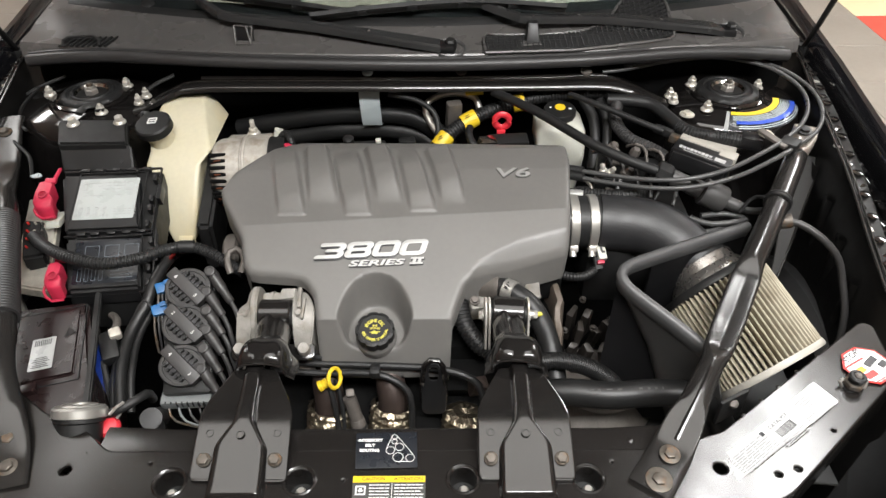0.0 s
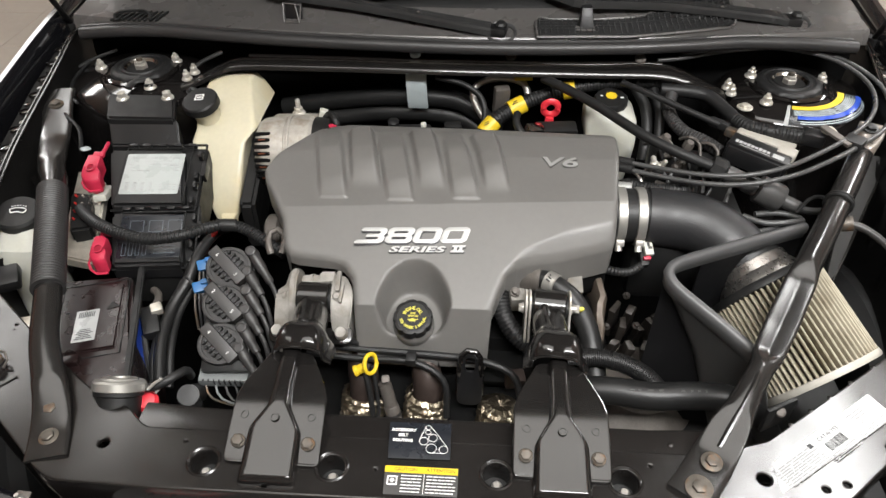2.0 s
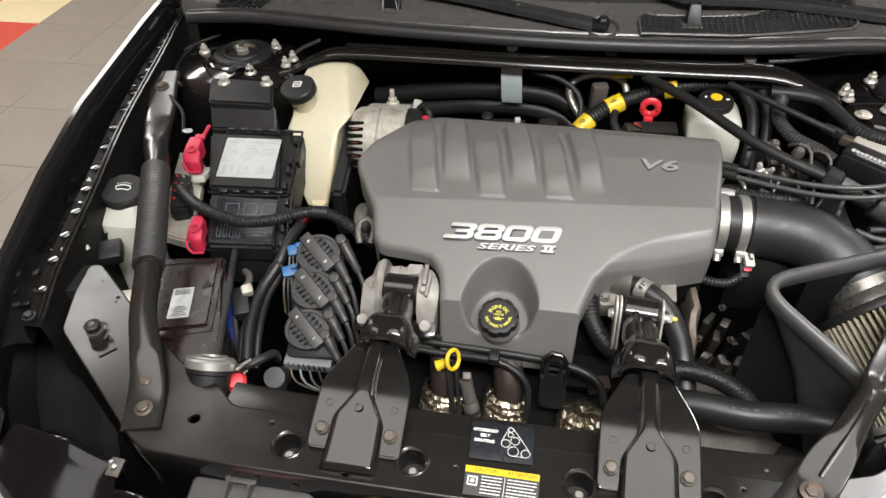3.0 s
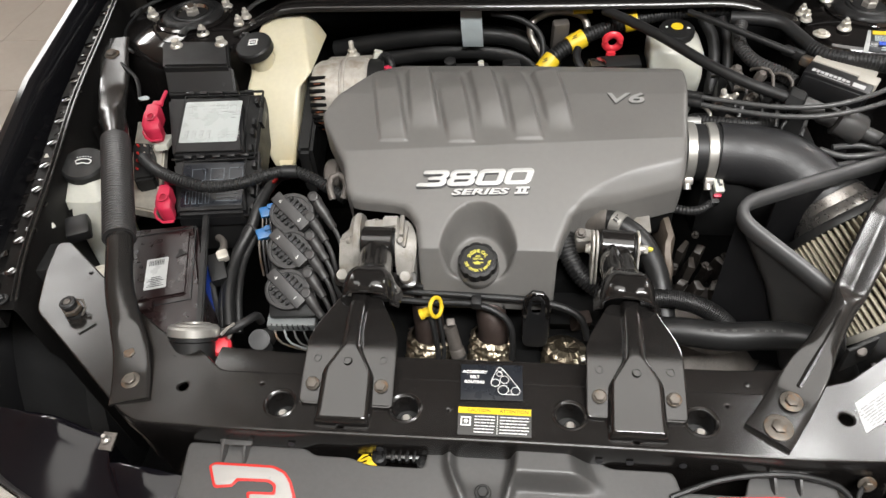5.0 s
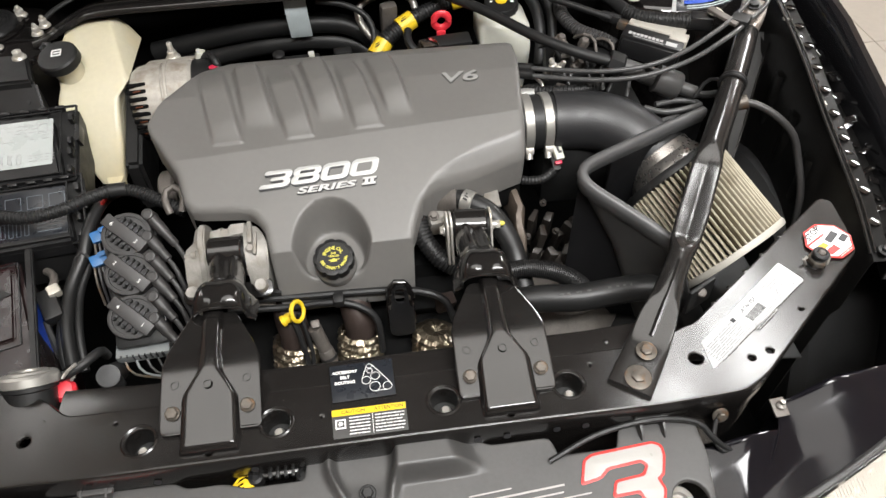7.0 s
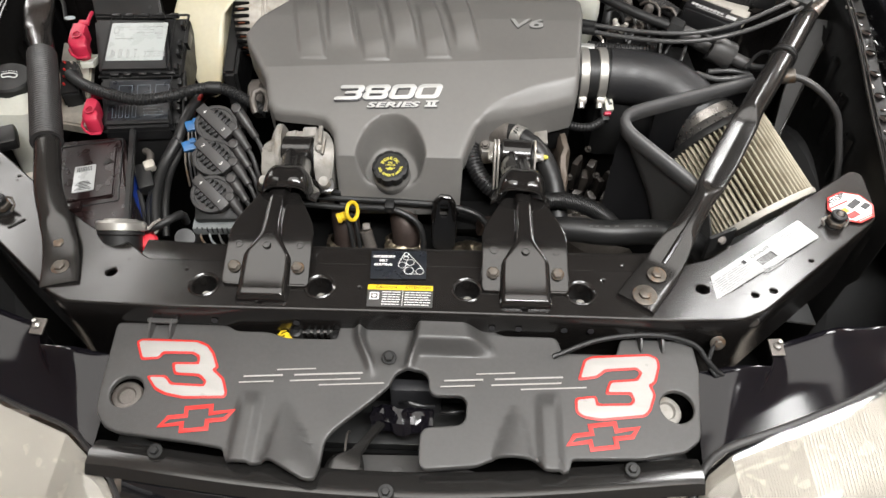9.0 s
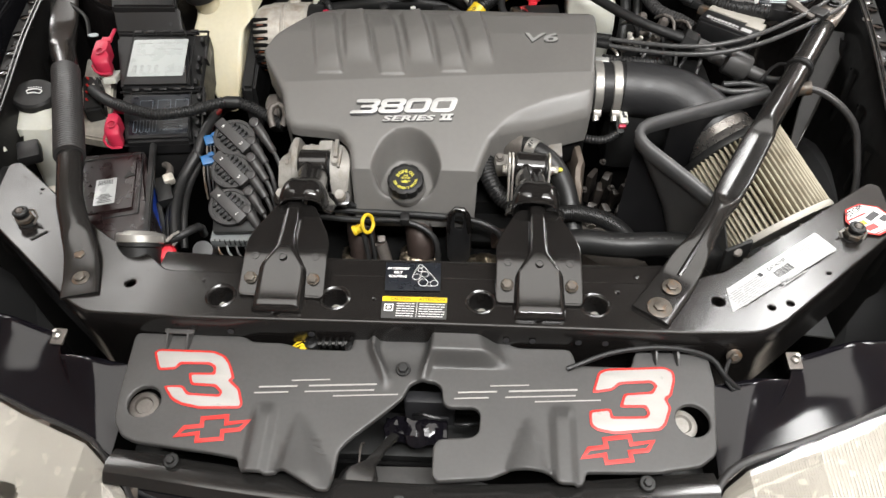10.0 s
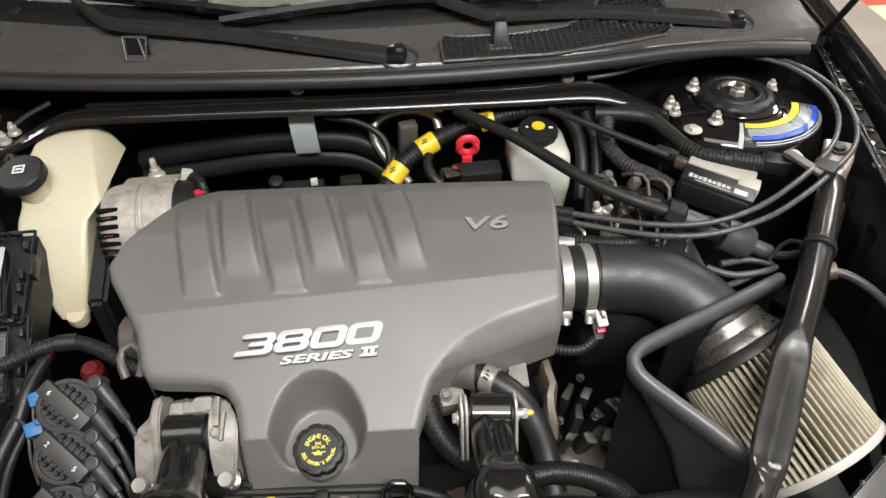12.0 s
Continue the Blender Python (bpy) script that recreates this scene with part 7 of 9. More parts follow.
part("lift_eye", tube([(-0.270, 0.335, 0.770), (-0.276, 0.35, 0.785), (-0.270, 0.362, 0.795), (-0.256, 0.362, 0.795), (-0.249, 0.35, 0.785), (-0.253, 0.335, 0.772)], 0.0055, 10), GREYCAST, idl)

# ---- ignition coils ----
cp = thing("coil_pack", (-0.32, 0.24, 0.66), "grey ignition coil pack with six rubber boots", "ignition coil")
TILT_C = 32
part("mount_plate", box((-0.318, 0.245, 0.715), (0.072, 0.165, 0.03), (TILT_C, 0, 4), 0.006), DULL, cp)
for i, (x, y, z) in enumerate(((-0.324, 0.2945, 0.777), (-0.322, 0.247, 0.7465), (-0.320, 0.196, 0.713))):
    mc = pose(x, y, z, TILT_C, 0, 4)
    b = bmesh.new()
    lathe([(0.033, -0.022), (0.0345, -0.016), (0.0345, 0.001), (0.0335, 0.0022), (0.030, 0.0026), (0.0285, 0.0024), (0.0280, 0.0005), (0.001, 0.0005)], (0, 0, 0), (0, 0, 1), 40, b)
    for v in b.verts:
        v.co.y *= 0.90
    b.transform(mc)
    core = part("coil_body", b, COIL, cp, "", 40)
    b = box((0, 0, 0.005), (0.070, 0.0185, 0.014), (0, 0, -46), 0.0022)
    b.transform(mc)
    part("coil_bar", b, COILBAR, core)
    for sgn in (-1, 1):
        for k in range(5):
            f = (k - 2) * 0.0088
            c, sn_ = math.cos(radians(-46)), math.sin(radians(-46))
            off = 0.0165 if k in (0, 4) else 0.0185
            b = lathe([(0.0030, -0.002), (0.0030, 0.0055), (0.0022, 0.0068)], (f * c - sgn * off * sn_, (f * sn_ + sgn * off * c) * 0.9, 0), (0, 0, 1), 10)
            b.transform(mc)
            part("coil_stud", b, DULL, core)
            b = box((f * c - sgn * 0.0125 * sn_, (f * sn_ + sgn * 0.0125 * c) * 0.9, 0.0026), (0.0042, 0.0060, 0.004), (0, 0, -46), 0.0006)
            b.transform(mc)
            part("coil_fin", b, INK, core)
    for sg, dgt in ((-1, ("6", "2", "4")[i]), (1, ("3", "5", "1")[i])):
        part("tower_number", letters(dgt, 0.0085, mc @ pose(0.0148 * sg, -0.0153 * sg, 0.0124, 0, 0, -46), 0.0004), WHITE, core)
NC_ = Vector((0, -0.53, 0.85))
for i, p in enumerate(((-0.291, 0.309, 0.798), (-0.294, 0.283, 0.781), (-0.291, 0.2585, 0.765), (-0.289, 0.2345, 0.749), (-0.290, 0.2115, 0.734), (-0.290, 0.186, 0.718))):
    p0 = Vector(p) - NC_ * 0.004
    k = 1.30 if i == 0 else 1.0
    e2 = p0 + Vector((0.0250, -0.0250, -0.0245)) * k
    bt_ = part("coil_boot", lathe([(0.0086, -0.020), (0.0086, 0.002), (0.0078, 0.0046), (0.0060, 0.0052), (0.0052, 0.0044), (0.001, 0.0044)], p0, NC_, 24), COILBAR, cp, "", 40)
    ln_ = (e2 - p0).length
    part("boot_arm", lathe([(0.0070, 0), (0.0084, 0.006), (0.0080, ln_ * 0.55), (0.0066, ln_ * 0.62), (0.0062, ln_ * 0.96), (0.0044, ln_)], p0 - NC_ * 0.004, e2 - p0, 20), COILBAR, bt_, "", 40)
    e3 = e2 - NC_ * 0.004
    part("plug_lead", tube([e3 - (e2 - p0) * 0.08, e3 + Vector((0.008, -0.010, -0.012)), e3 + Vector((0.014, -0.022, -0.034)), e3 + Vector((0.024, -0.036, -0.075))], 0.0037, 10), SLEEVE, bt_)
part("connector", box((-0.318, 0.176, 0.662), (0.074, 0.024, 0.018), (10, 0, 3), 0.003), PLUGG, cp, "grey connector")
for k in range(8):
    part("connector_slot", box((-0.346 + 0.008 * k, 0.1640, 0.664), (0.0022, 0.003, 0.011), (10, 0, 3)), DULL, cp)
for k, mt in enumerate((RUST, PLUGG, GREYP, DULL)):
    part("wire", tube([(-0.345 + 0.015 * k, 0.165, 0.655), (-0.335 + 0.015 * k, 0.150, 0.645), (-0.30 + 0.01 * k, 0.145, 0.635), (-0.26, 0.15, 0.62)], 0.0018, 6), mt, cp)

# ---- radiator cap ----
rc = thing("radiator", (0, -0.10, 0.42), "dark radiator with a tarnished chrome filler cap", "radiator")
part("core", box((0, -0.13, 0.50), (0.66, 0.08, 0.16), bevel=0.004), DEEP, rc)
part("top_tank", box((0, -0.13, 0.585), (0.70, 0.07, 0.02), bevel=0.008), DULL, rc)
for sx in (-1, 1):
    part("side_tank", box((sx * 0.36, -0.13, 0.50), (0.06, 0.09, 0.17), bevel=0.012), DULL, rc)
RAX = Vector((0, 0.70, 0.71))
part("filler_neck", lathe([(0.029, -0.06), (0.029, -0.012), (0.032, -0.010), (0.032, -0.004)], (-0.418, 0.088, 0.742), RAX, 32), DULL, rc)
part("radiator_cap", lathe([(0.030, -0.006), (0.034, -0.004), (0.034, 0.006), (0.0315, 0.009), (0.024, 0.0095), (0.022, 0.012), (0.012, 0.0125), (0.011, 0.010), (0.001, 0.010)], (-0.418, 0.088, 0.742), RAX, 48, wob=lambda a, h: 1 + (0.06 if math.cos(2 * a) > 0.9 and h < 0.008 else 0)), BAND, rc, "tarnished chrome radiator cap")
part("overflow_nipple", tube([(-0.388, 0.094, 0.733), (-0.372, 0.098, 0.735), (-0.355, 0.11, 0.738), (-0.345, 0.13, 0.73), (-0.350, 0.145, 0.70)], 0.0062, 12), RUBBER, rc)
part("hose_clamp", tube([(-0.378, 0.085, 0.742), (-0.370, 0.092, 0.748), (-0.364, 0.104, 0.744), (-0.366, 0.106, 0.734), (-0.374, 0.09, 0.728)], 0.0022, 6), ZINC, rc)
solo("drain_plug", lathe([(0.005, -0.02), (0.012, -0.014), (0.0150, -0.004), (0.0150, 0.004), (0.011, 0.009), (0.004, 0.010)], (-0.388, 0.088, 0.712), (0.2, -0.4, 1), 20), RED, "bright red plastic knob beside the radiator cap", "knob")
hz = thing("lower_hose", (-0.35, 0.11, 0.68), "ribbed black radiator hose end", "hose")
part("hose", tube([(-0.36, 0.16, 0.64), (-0.352, 0.13, 0.675), (-0.345, 0.115, 0.695)], 0.015, 16), RUBBER, hz)
part("hose_end", lathe([(0.016, 0), (0.015, 0.008), (0.009, 0.010)], (-0.345, 0.113, 0.672), (0.2, -0.3, 1), 20), DEEP, hz)
part("clamp_ring", tube([(-0.37, 0.078, 0.700), (-0.352, 0.07, 0.704), (-0.335, 0.08, 0.700)], 0.008, 10), GREYP, hz)

# ---- diagonal braces ----
def brace_bar(path, label, bare=0.0):
    """path rows: x, y, z, half width, half height."""
    o = thing("fender_brace", path[-1][:3], label, "brace bar", "fender braces")
    pts = spline([p[:3] for p in path], 0.008)
    dist = np.linspace(0, 1, len(pts))
    acc = [0]
    for a, b in zip(path, path[1:]):
        acc.append(acc[-1] + (Vector(b[:3]) - Vector(a[:3])).length)
    acc = np.array(acc) / acc[-1]
    rows = []
    for i, p in enumerate(pts):
        d = (pts[min(i + 1, len(pts) - 1)] - pts[max(i - 1, 0)]).normalized()
        side = d.cross(Vector((0, 0, 1))).normalized()
        up = side.cross(d)
        w, hgt = np.interp(dist[i], acc, [q[3] for q in path]), np.interp(dist[i], acc, [q[4] for q in path])
        cap = np.interp(dist[i], acc, [q[5] if len(q) > 5 else 1 for q in path])
        n = 40
        pw = 2.0 if hgt > 0.011 else 3.5
        ring = []
        for j in range(n):
            a = 2 * math.pi * j / n
            c, s = math.cos(a), math.sin(a)
            hs_ = math.copysign(abs(s) ** (2 / pw), s)
            lim = cap + 0.25 * (1 - cap) * abs(c)
            hs_ = hs_ if hs_ < lim else lim + (hs_ - lim) * 0.12
            ring.append(p + side * w * math.copysign(abs(c) ** (2 / pw), c) + up * hgt * hs_)
        rows.append(ring)
    cut_at = int(bare * (len(rows) - 1))
    if cut_at:
        part("bare_end", loft(rows[:cut_at + 1], True, caps=True), WORN, o, "worn bare steel end", 60)
    part("bar", loft(rows[cut_at:], True, caps=True), BRACE, o, "", 60)
    return o


br = brace_bar([(0.700, 0.590, 0.879, 0.021, 0.005, 1), (0.686, 0.565, 0.872, 0.021, 0.006, 1), (0.668, 0.537, 0.862, 0.018, 0.012, 1), (0.645, 0.497, 0.860, 0.0180, 0.017, 1), (0.563, 0.362, 0.846, 0.0180, 0.017, 1), (0.512, 0.283, 0.829, 0.0180, 0.0165, 1),
                (0.499, 0.261, 0.823, 0.0205, 0.0145, 0.30), (0.455, 0.187, 0.806, 0.0210, 0.0135, 0.12), (0.430, 0.146, 0.794, 0.0195, 0.0145, 0.30), (0.419, 0.129, 0.789, 0.0160, 0.0155, 1), (0.400, 0.101, 0.780, 0.0165, 0.0145, 1), (0.384, 0.076, 0.773, 0.0185, 0.0120, 0.9), (0.366, 0.050, 0.764, 0.0235, 0.0085, 0.4), (0.345, 0.020, 0.752, 0.026, 0.004, 0.8), (0.305, -0.034, 0.7465, 0.027, 0.003, 1)], "glossy black tubular brace bolted across the air filter", 0.10)
hexbolt(br, (0.339, 0.010, 0.756), 0.008, (0, -0.1, 1), 1.6, RUST)
hexbolt(br, (0.319, -0.022, 0.751), 0.0085, (0, -0.1, 1), 1.9, RUST)
hexbolt(br, (0.690, 0.576, 0.881), 0.0095, (0, -0.1, 1), 1.4, DULL)
part("bar_crease", tube([(0.412, 0.118, 0.797), (0.402, 0.100, 0.793), (0.378, 0.066, 0.776), (0.352, 0.030, 0.757)], 0.004, 8), SATIN, br)
bl = brace_bar([(-0.738, 0.672, 0.862, 0.024, 0.004), (-0.727, 0.630, 0.855, 0.026, 0.004), (-0.706, 0.575, 0.847, 0.026, 0.005), (-0.692, 0.535, 0.842, 0.026, 0.006), (-0.678, 0.500, 0.840, 0.0235, 0.009), (-0.660, 0.455, 0.836, 0.0215, 0.013), (-0.634, 0.405, 0.830, 0.0190, 0.0165), (-0.554, 0.209, 0.803, 0.0185, 0.0165), (-0.526, 0.130, 0.786, 0.0195, 0.0145), (-0.505, 0.086, 0.773, 0.0205, 0.012), (-0.486, 0.050, 0.760, 0.0225, 0.008), (-0.472, 0.012, 0.750, 0.0245, 0.004), (-0.460, -0.028, 0.7465, 0.0255, 0.003)], "glossy black brace bar with a ribbed grey sleeve")
hexbolt(bl, (-0.481, 0.036, 0.757), 0.008, (0, -0.1, 1), 1.5, RUST)
hexbolt(bl, (-0.468, 0.000, 0.751), 0.008, (0, -0.1, 1), 1.5, RUST)
hexbolt(bl, (-0.728, 0.625, 0.858), 0.0095, (0, -0.1, 1), 1.4, RUST)
part("ribbed_sleeve", tube([(-0.634, 0.402, 0.830), (-0.60, 0.322, 0.820), (-0.553, 0.205, 0.802)], 0.0232, 24, ribbed=0.0052, depth=0.05), SLEEVE, bl, "ribbed grey plastic sleeve")

# looms and small wires
lm = thing("ribbed_loom", (-0.42, 0.37, 0.74), "ribbed black wire loom draped over the fuse boxes", "wire loom")
part("loom", tube([(-0.602, 0.405, 0.792), (-0.580, 0.383, 0.795), (-0.547, 0.358, 0.798), (-0.503, 0.340, 0.796), (-0.460, 0.334, 0.792), (-0.415, 0.348, 0.790), (-0.384, 0.370, 0.788), (-0.349, 0.385, 0.785), (-0.315, 0.379, 0.778), (-0.283, 0.362, 0.77), (-0.253, 0.348, 0.76)], 0.0098, 14, ribbed=0.0052, depth=0.14), RUBBER, lm)
part("tape", cyl((-0.359, 0.382, 0.7862), (-0.337, 0.385, 0.784), 0.0108, seg=16), DULL, lm)
for pts, r, mt in (([(-0.352, 0.392, 0.775), (-0.381, 0.405, 0.755), (-0.397, 0.376, 0.745), (-0.404, 0.343, 0.735), (-0.410, 0.317, 0.72), (-0.426, 0.274, 0.70), (-0.424, 0.213, 0.685), (-0.412, 0.16, 0.665)], 0.0095, HOSE), ([(-0.418, 0.300, 0.702), (-0.432, 0.262, 0.692), (-0.432, 0.205, 0.68), (-0.422, 0.16, 0.66)], 0.0065, HOSE), ([(-0.406, 0.315, 0.705), (-0.416, 0.270, 0.69), (-0.410, 0.21, 0.675), (-0.400, 0.16, 0.65)], 0.0060, HOSE)):
    part("branch", tube(pts, r, 12), mt, lm)
part("cable_tie", tube([(-0.424, 0.308, 0.714), (-0.410, 0.317, 0.7305), (-0.397, 0.310, 0.716)], 0.0028, 6), SLEEVE, lm)
for x, y, z, mt in ((-0.384, 0.338, 0.738, BLUEC), (-0.386, 0.308, 0.718, BLUEC)):
    p = thing("plug_connector", (x, y, z), "small blue wire connector beside the coils", "connector", "blue connectors")
    part("shell", box((x, y, z), (0.024, 0.018, 0.012), (30, 0, 25), 0.003), mt, p)
    part("latch", box((x + 0.006, y + 0.004, z + 0.009), (0.010, 0.008, 0.006), (30, 0, 25), 0.0015), mt, p)
    for k, w in enumerate((RUST, INK, INK)):
        part("lead", tube([(x + 0.006 * k - 0.006, y - 0.01, z - 0.004), (x - 0.004 + 0.007 * k, y - 0.028, z - 0.02), (x + 0.006 * k, y - 0.045, z - 0.05)], 0.002, 6), w, p)
rw = thing("red_cables", (-0.40, 0.40, 0.72), "short red battery cables", "cable")
part("cable", tube([(-0.372, 0.405, 0.765), (-0.392, 0.385, 0.748), (-0.40, 0.36, 0.73)], 0.004, 8), REDINK, rw)
part("cable", tube([(-0.385, 0.405, 0.755), (-0.40, 0.38, 0.738), (-0.405, 0.35, 0.72)], 0.004, 8), REDINK, rw)
sk2 = thing("starter_plug", (-0.44, 0.24, 0.68), "dusty black connector with foil tape", "connector")
part("plug_body", box((-0.448, 0.245, 0.698), (0.026, 0.05, 0.024), (15, 0, 25), 0.005), DULL, sk2)
part("plug_cap", box((-0.442, 0.262, 0.712), (0.018, 0.018, 0.014), (10, 0, 30), 0.004), TERM, sk2)
part("foil_strip", tube([(-0.47, 0.315, 0.70), (-0.455, 0.300, 0.706), (-0.45, 0.280, 0.705), (-0.462, 0.262, 0.70)], 0.006, 10), GREYCAST, sk2)
part("lead", tube([(-0.455, 0.225, 0.69), (-0.445, 0.20, 0.67), (-0.43, 0.17, 0.64)], 0.006, 8), RUBBER, sk2)
wl = thing("thin_cable", (-0.70, 0.62, 0.80), "thin black cable along the strut tower", "cable")
part("cable", tube([(-0.70, 0.835, 0.868), (-0.76, 0.80, 0.852), (-0.775, 0.745, 0.842), (-0.75, 0.67, 0.845), (-0.70, 0.60, 0.852), (-0.655, 0.555, 0.85), (-0.635, 0.51, 0.835)], 0.0035, 8), RUBBER, wl)
part("cable", tube([(-0.742, 0.80, 0.86), (-0.748, 0.73, 0.852), (-0.715, 0.66, 0.855), (-0.69, 0.63, 0.86)], 0.0028, 8), RUBBER, wl)
part("ring_end", tube([(-0.636, 0.512, 0.838), (-0.628, 0.505, 0.840), (-0.620, 0.512, 0.838), (-0.628, 0.52, 0.836), (-0.636, 0.512, 0.838)], 0.002, 6, 0.004), STRAP, wl)


# ---- right side: intake, filter, heat shield ----
it = thing("intake_pipe", (0.38, 0.40, 0.72), "textured black intake pipe with steel clamps", "intake pipe")
PP = [(0.262, 0.440, 0.788), (0.320, 0.440, 0.788), (0.372, 0.436, 0.786), (0.410, 0.424, 0.783), (0.440, 0.404, 0.774), (0.462, 0.384, 0.762), (0.474, 0.372, 0.752)]
part("pipe", tube([PP[1]] + PP[2:], 0.0475, 32, 0.008), PIPE, it, "", 60)
part("coupler", cyl((0.255, 0.440, 0.788), (0.322, 0.440, 0.788), 0.0445, seg=36), RUBBER, it)
for x in (0.277, 0.308):
    c = part("hose_clamp", lathe([(0.0450, -0.0075), (0.0470, -0.0065), (0.0470, 0.0065), (0.0450, 0.0075)], (x, 0.440, 0.788), (1, 0, 0), 40), BAND, it)
    part("clamp_screw", box((x, 0.398, 0.766), (0.014, 0.016, 0.012), (-30, 0, 0), 0.003), ZINC, c)
    part("screw_head", cyl((x - 0.002, 0.386, 0.758), (x - 0.002, 0.392, 0.764), 0.006, seg=12), ZINC, c)
part("moulded_mark", bars(pose(0.405, 0.424, 0.8265, -10, 12, -32), [(0, 0, 0.028, 0.005), (0.004, -0.008, 0.03, 0.004), (-0.006, 0.007, 0.018, 0.003)]), DULL, it)
neck = Vector((0.459, -0.771, -0.443)).normalized()
fc = Vector((0.496, 0.345, 0.730))
part("filter_neck", lathe([(0.050, -0.060), (0.054, -0.058), (0.054, -0.036)], fc, neck, 36), DULL, it)
part("filter_clamp", lathe([(0.0545, -0.040), (0.0560, -0.039), (0.0575, -0.024), (0.0600, -0.022), (0.0660, -0.008), (0.0670, -0.003)], fc, neck, 36), BRUSH, it)
part("neck_ring", lathe([(0.054, -0.052), (0.0575, -0.049), (0.054, -0.045)], fc, neck, 36, caps=False), DULL, it)

fl = thing("air_filter", (0.50, 0.23, 0.64), "conical tan pleated cotton air filter", "air filter")
NP = 62


def pleat(a, h):
    return 1 - (0.0, 0.01, 0.09, 0.30, 0.09, 0.01)[int(round(a / (2 * math.pi) * NP * 6)) % 6]


LEN = 0.152
part("pleats", lathe([(0.0870, 0.004), (0.0875, 0.012), (0.0885, LEN - 0.006), (0.0885, LEN)], fc, neck, NP * 6, wob=pleat), PAPER, fl, "tan pleated cotton", 25)
part("top_ring", lathe([(0.055, -0.008), (0.084, -0.006), (0.0885, 0.0), (0.0888, 0.006), (0.083, 0.009)], fc, neck, 48), DULL, fl)
part("base_ring", lathe([(0.080, LEN - 0.004), (0.0895, LEN - 0.003), (0.0905, LEN + 0.003), (0.0890, LEN + 0.007), (0.05, LEN + 0.009)], fc, neck, 48), LABG, fl, "pale rubber base ring")

hs = thing("heat_shield", (0.36, 0.24, 0.55), "matte black sheet metal heat shield with rubber edge trim", "heat shield")
EDGE_T = [(0.550, 0.398, 0.810), (0.48, 0.363, 0.815), (0.41, 0.329, 0.818), (0.352, 0.302, 0.818), (0.337, 0.294, 0.817), (0.326, 0.284, 0.814), (0.325, 0.272, 0.809), (0.334, 0.258, 0.803), (0.362, 0.234, 0.792), (0.395, 0.207, 0.779), (0.425, 0.181, 0.766), (0.446, 0.160, 0.755)]
line = spline(EDGE_T, 0.008)
rows = []
for i, p in enumerate(line):
    d = (line[min(i + 1, len(line) - 1)] - line[max(i - 1, 0)]).normalized()
    side = d.cross(Vector((0, 0, 1))).normalized()
    up = side.cross(d)
    rows.append([p + side * a + up * b for a, b in ((-0.0030, -0.018), (-0.0052, -0.015), (-0.0055, -0.009), (-0.0080, -0.004), (-0.0074, 0.0050), (-0.0040, 0.0080), (0.0012, 0.0082), (0.0056, 0.0055), (0.0072, -0.002), (0.0054, -0.009), (0.0048, -0.015), (0.0030, -0.018))])
part("edge_trim", loft(rows, True, caps=True), TRIM, hs, "fat rubber edge trim", 50)
back, front = line[:len(line) * 46 // 100], line[len(line) * 54 // 100:]
part("shield_wall", thick(loft([[p + Vector((0, 0, -0.010)) for p in back], [Vector((p.x, p.y, 0.72)) for p in back], [Vector((p.x, p.y, 0.55)) for p in back]]), 0.003), SHIELD, hs)
# Charcoal here, black on the other walls: the lit face is painted lighter.
part("lit_front_wall", thick(loft([[p + Vector((0, 0, -0.010)) for p in front], [Vector((p.x + 0.055 - 0.035 * k / len(front), p.y - 0.034 + 0.028 * k / len(front), 0.5 * p.z + 0.30)) for k, p in enumerate(front)], [Vector((p.x + 0.110 - 0.075 * k / len(front), p.y - 0.070 + 0.060 * k / len(front), 0.56)) for k, p in enumerate(front)]]), 0.003), GREYP, hs)
part("corner_panel", thick(loft([[(0.326, 0.290, 0.806), (0.314, 0.262, 0.70), (0.300, 0.230, 0.56)], [(0.327, 0.282, 0.803), (0.345, 0.254, 0.70), (0.365, 0.222, 0.56)], [(0.329, 0.274, 0.799), (0.380, 0.244, 0.70), (0.432, 0.212, 0.56)]]), 0.003), SHIELD, hs, "flat black corner panel")
part("shield_floor", prism([(0.30, 0.35, 0.545), (0.66, 0.43, 0.545), (0.66, 0.10, 0.545), (0.40, 0.13, 0.545)], 0.004, 0.001), DULL, hs)
part("filter_tab", box((0.462, 0.122, 0.706), (0.05, 0.006, 0.045), (0, 0, 28), 0.002), DULL, hs)
hexbolt(hs, (0.461, 0.118, 0.717), 0.0060, (-0.3, -0.6, 0.7), 1.2, GREYCAST)

sn = thing("air_sensor", (0.31, 0.40, 0.72), "temperature sensor plug with a red tipped white label", "sensor")
part("lead", tube([(0.245, 0.385, 0.735), (0.262, 0.366, 0.735), (0.29, 0.360, 0.738), (0.312, 0.372, 0.742)], 0.0075, 12, ribbed=0.005), RUBBER, sn)
part("plug", box((0.316, 0.380, 0.748), (0.013, 0.024, 0.012), (25, 0, 5), 0.003), DULL, sn)
part("white_tag", box((0.321, 0.394, 0.764), (0.014, 0.032, 0.012), (28, 0, 8), 0.002), TANKW, sn)
part("tag_mark", bars(pose(0.321, 0.3915, 0.7695, 28, 0, 8), [(0, 0.003, 0.004, 0.012), (0.002, -0.005, 0.006, 0.004)]), INK, sn)
part("red_lock", box((0.319, 0.3755, 0.7545), (0.012, 0.006, 0.009), (28, 0, 8), 0.002), PINK, sn)

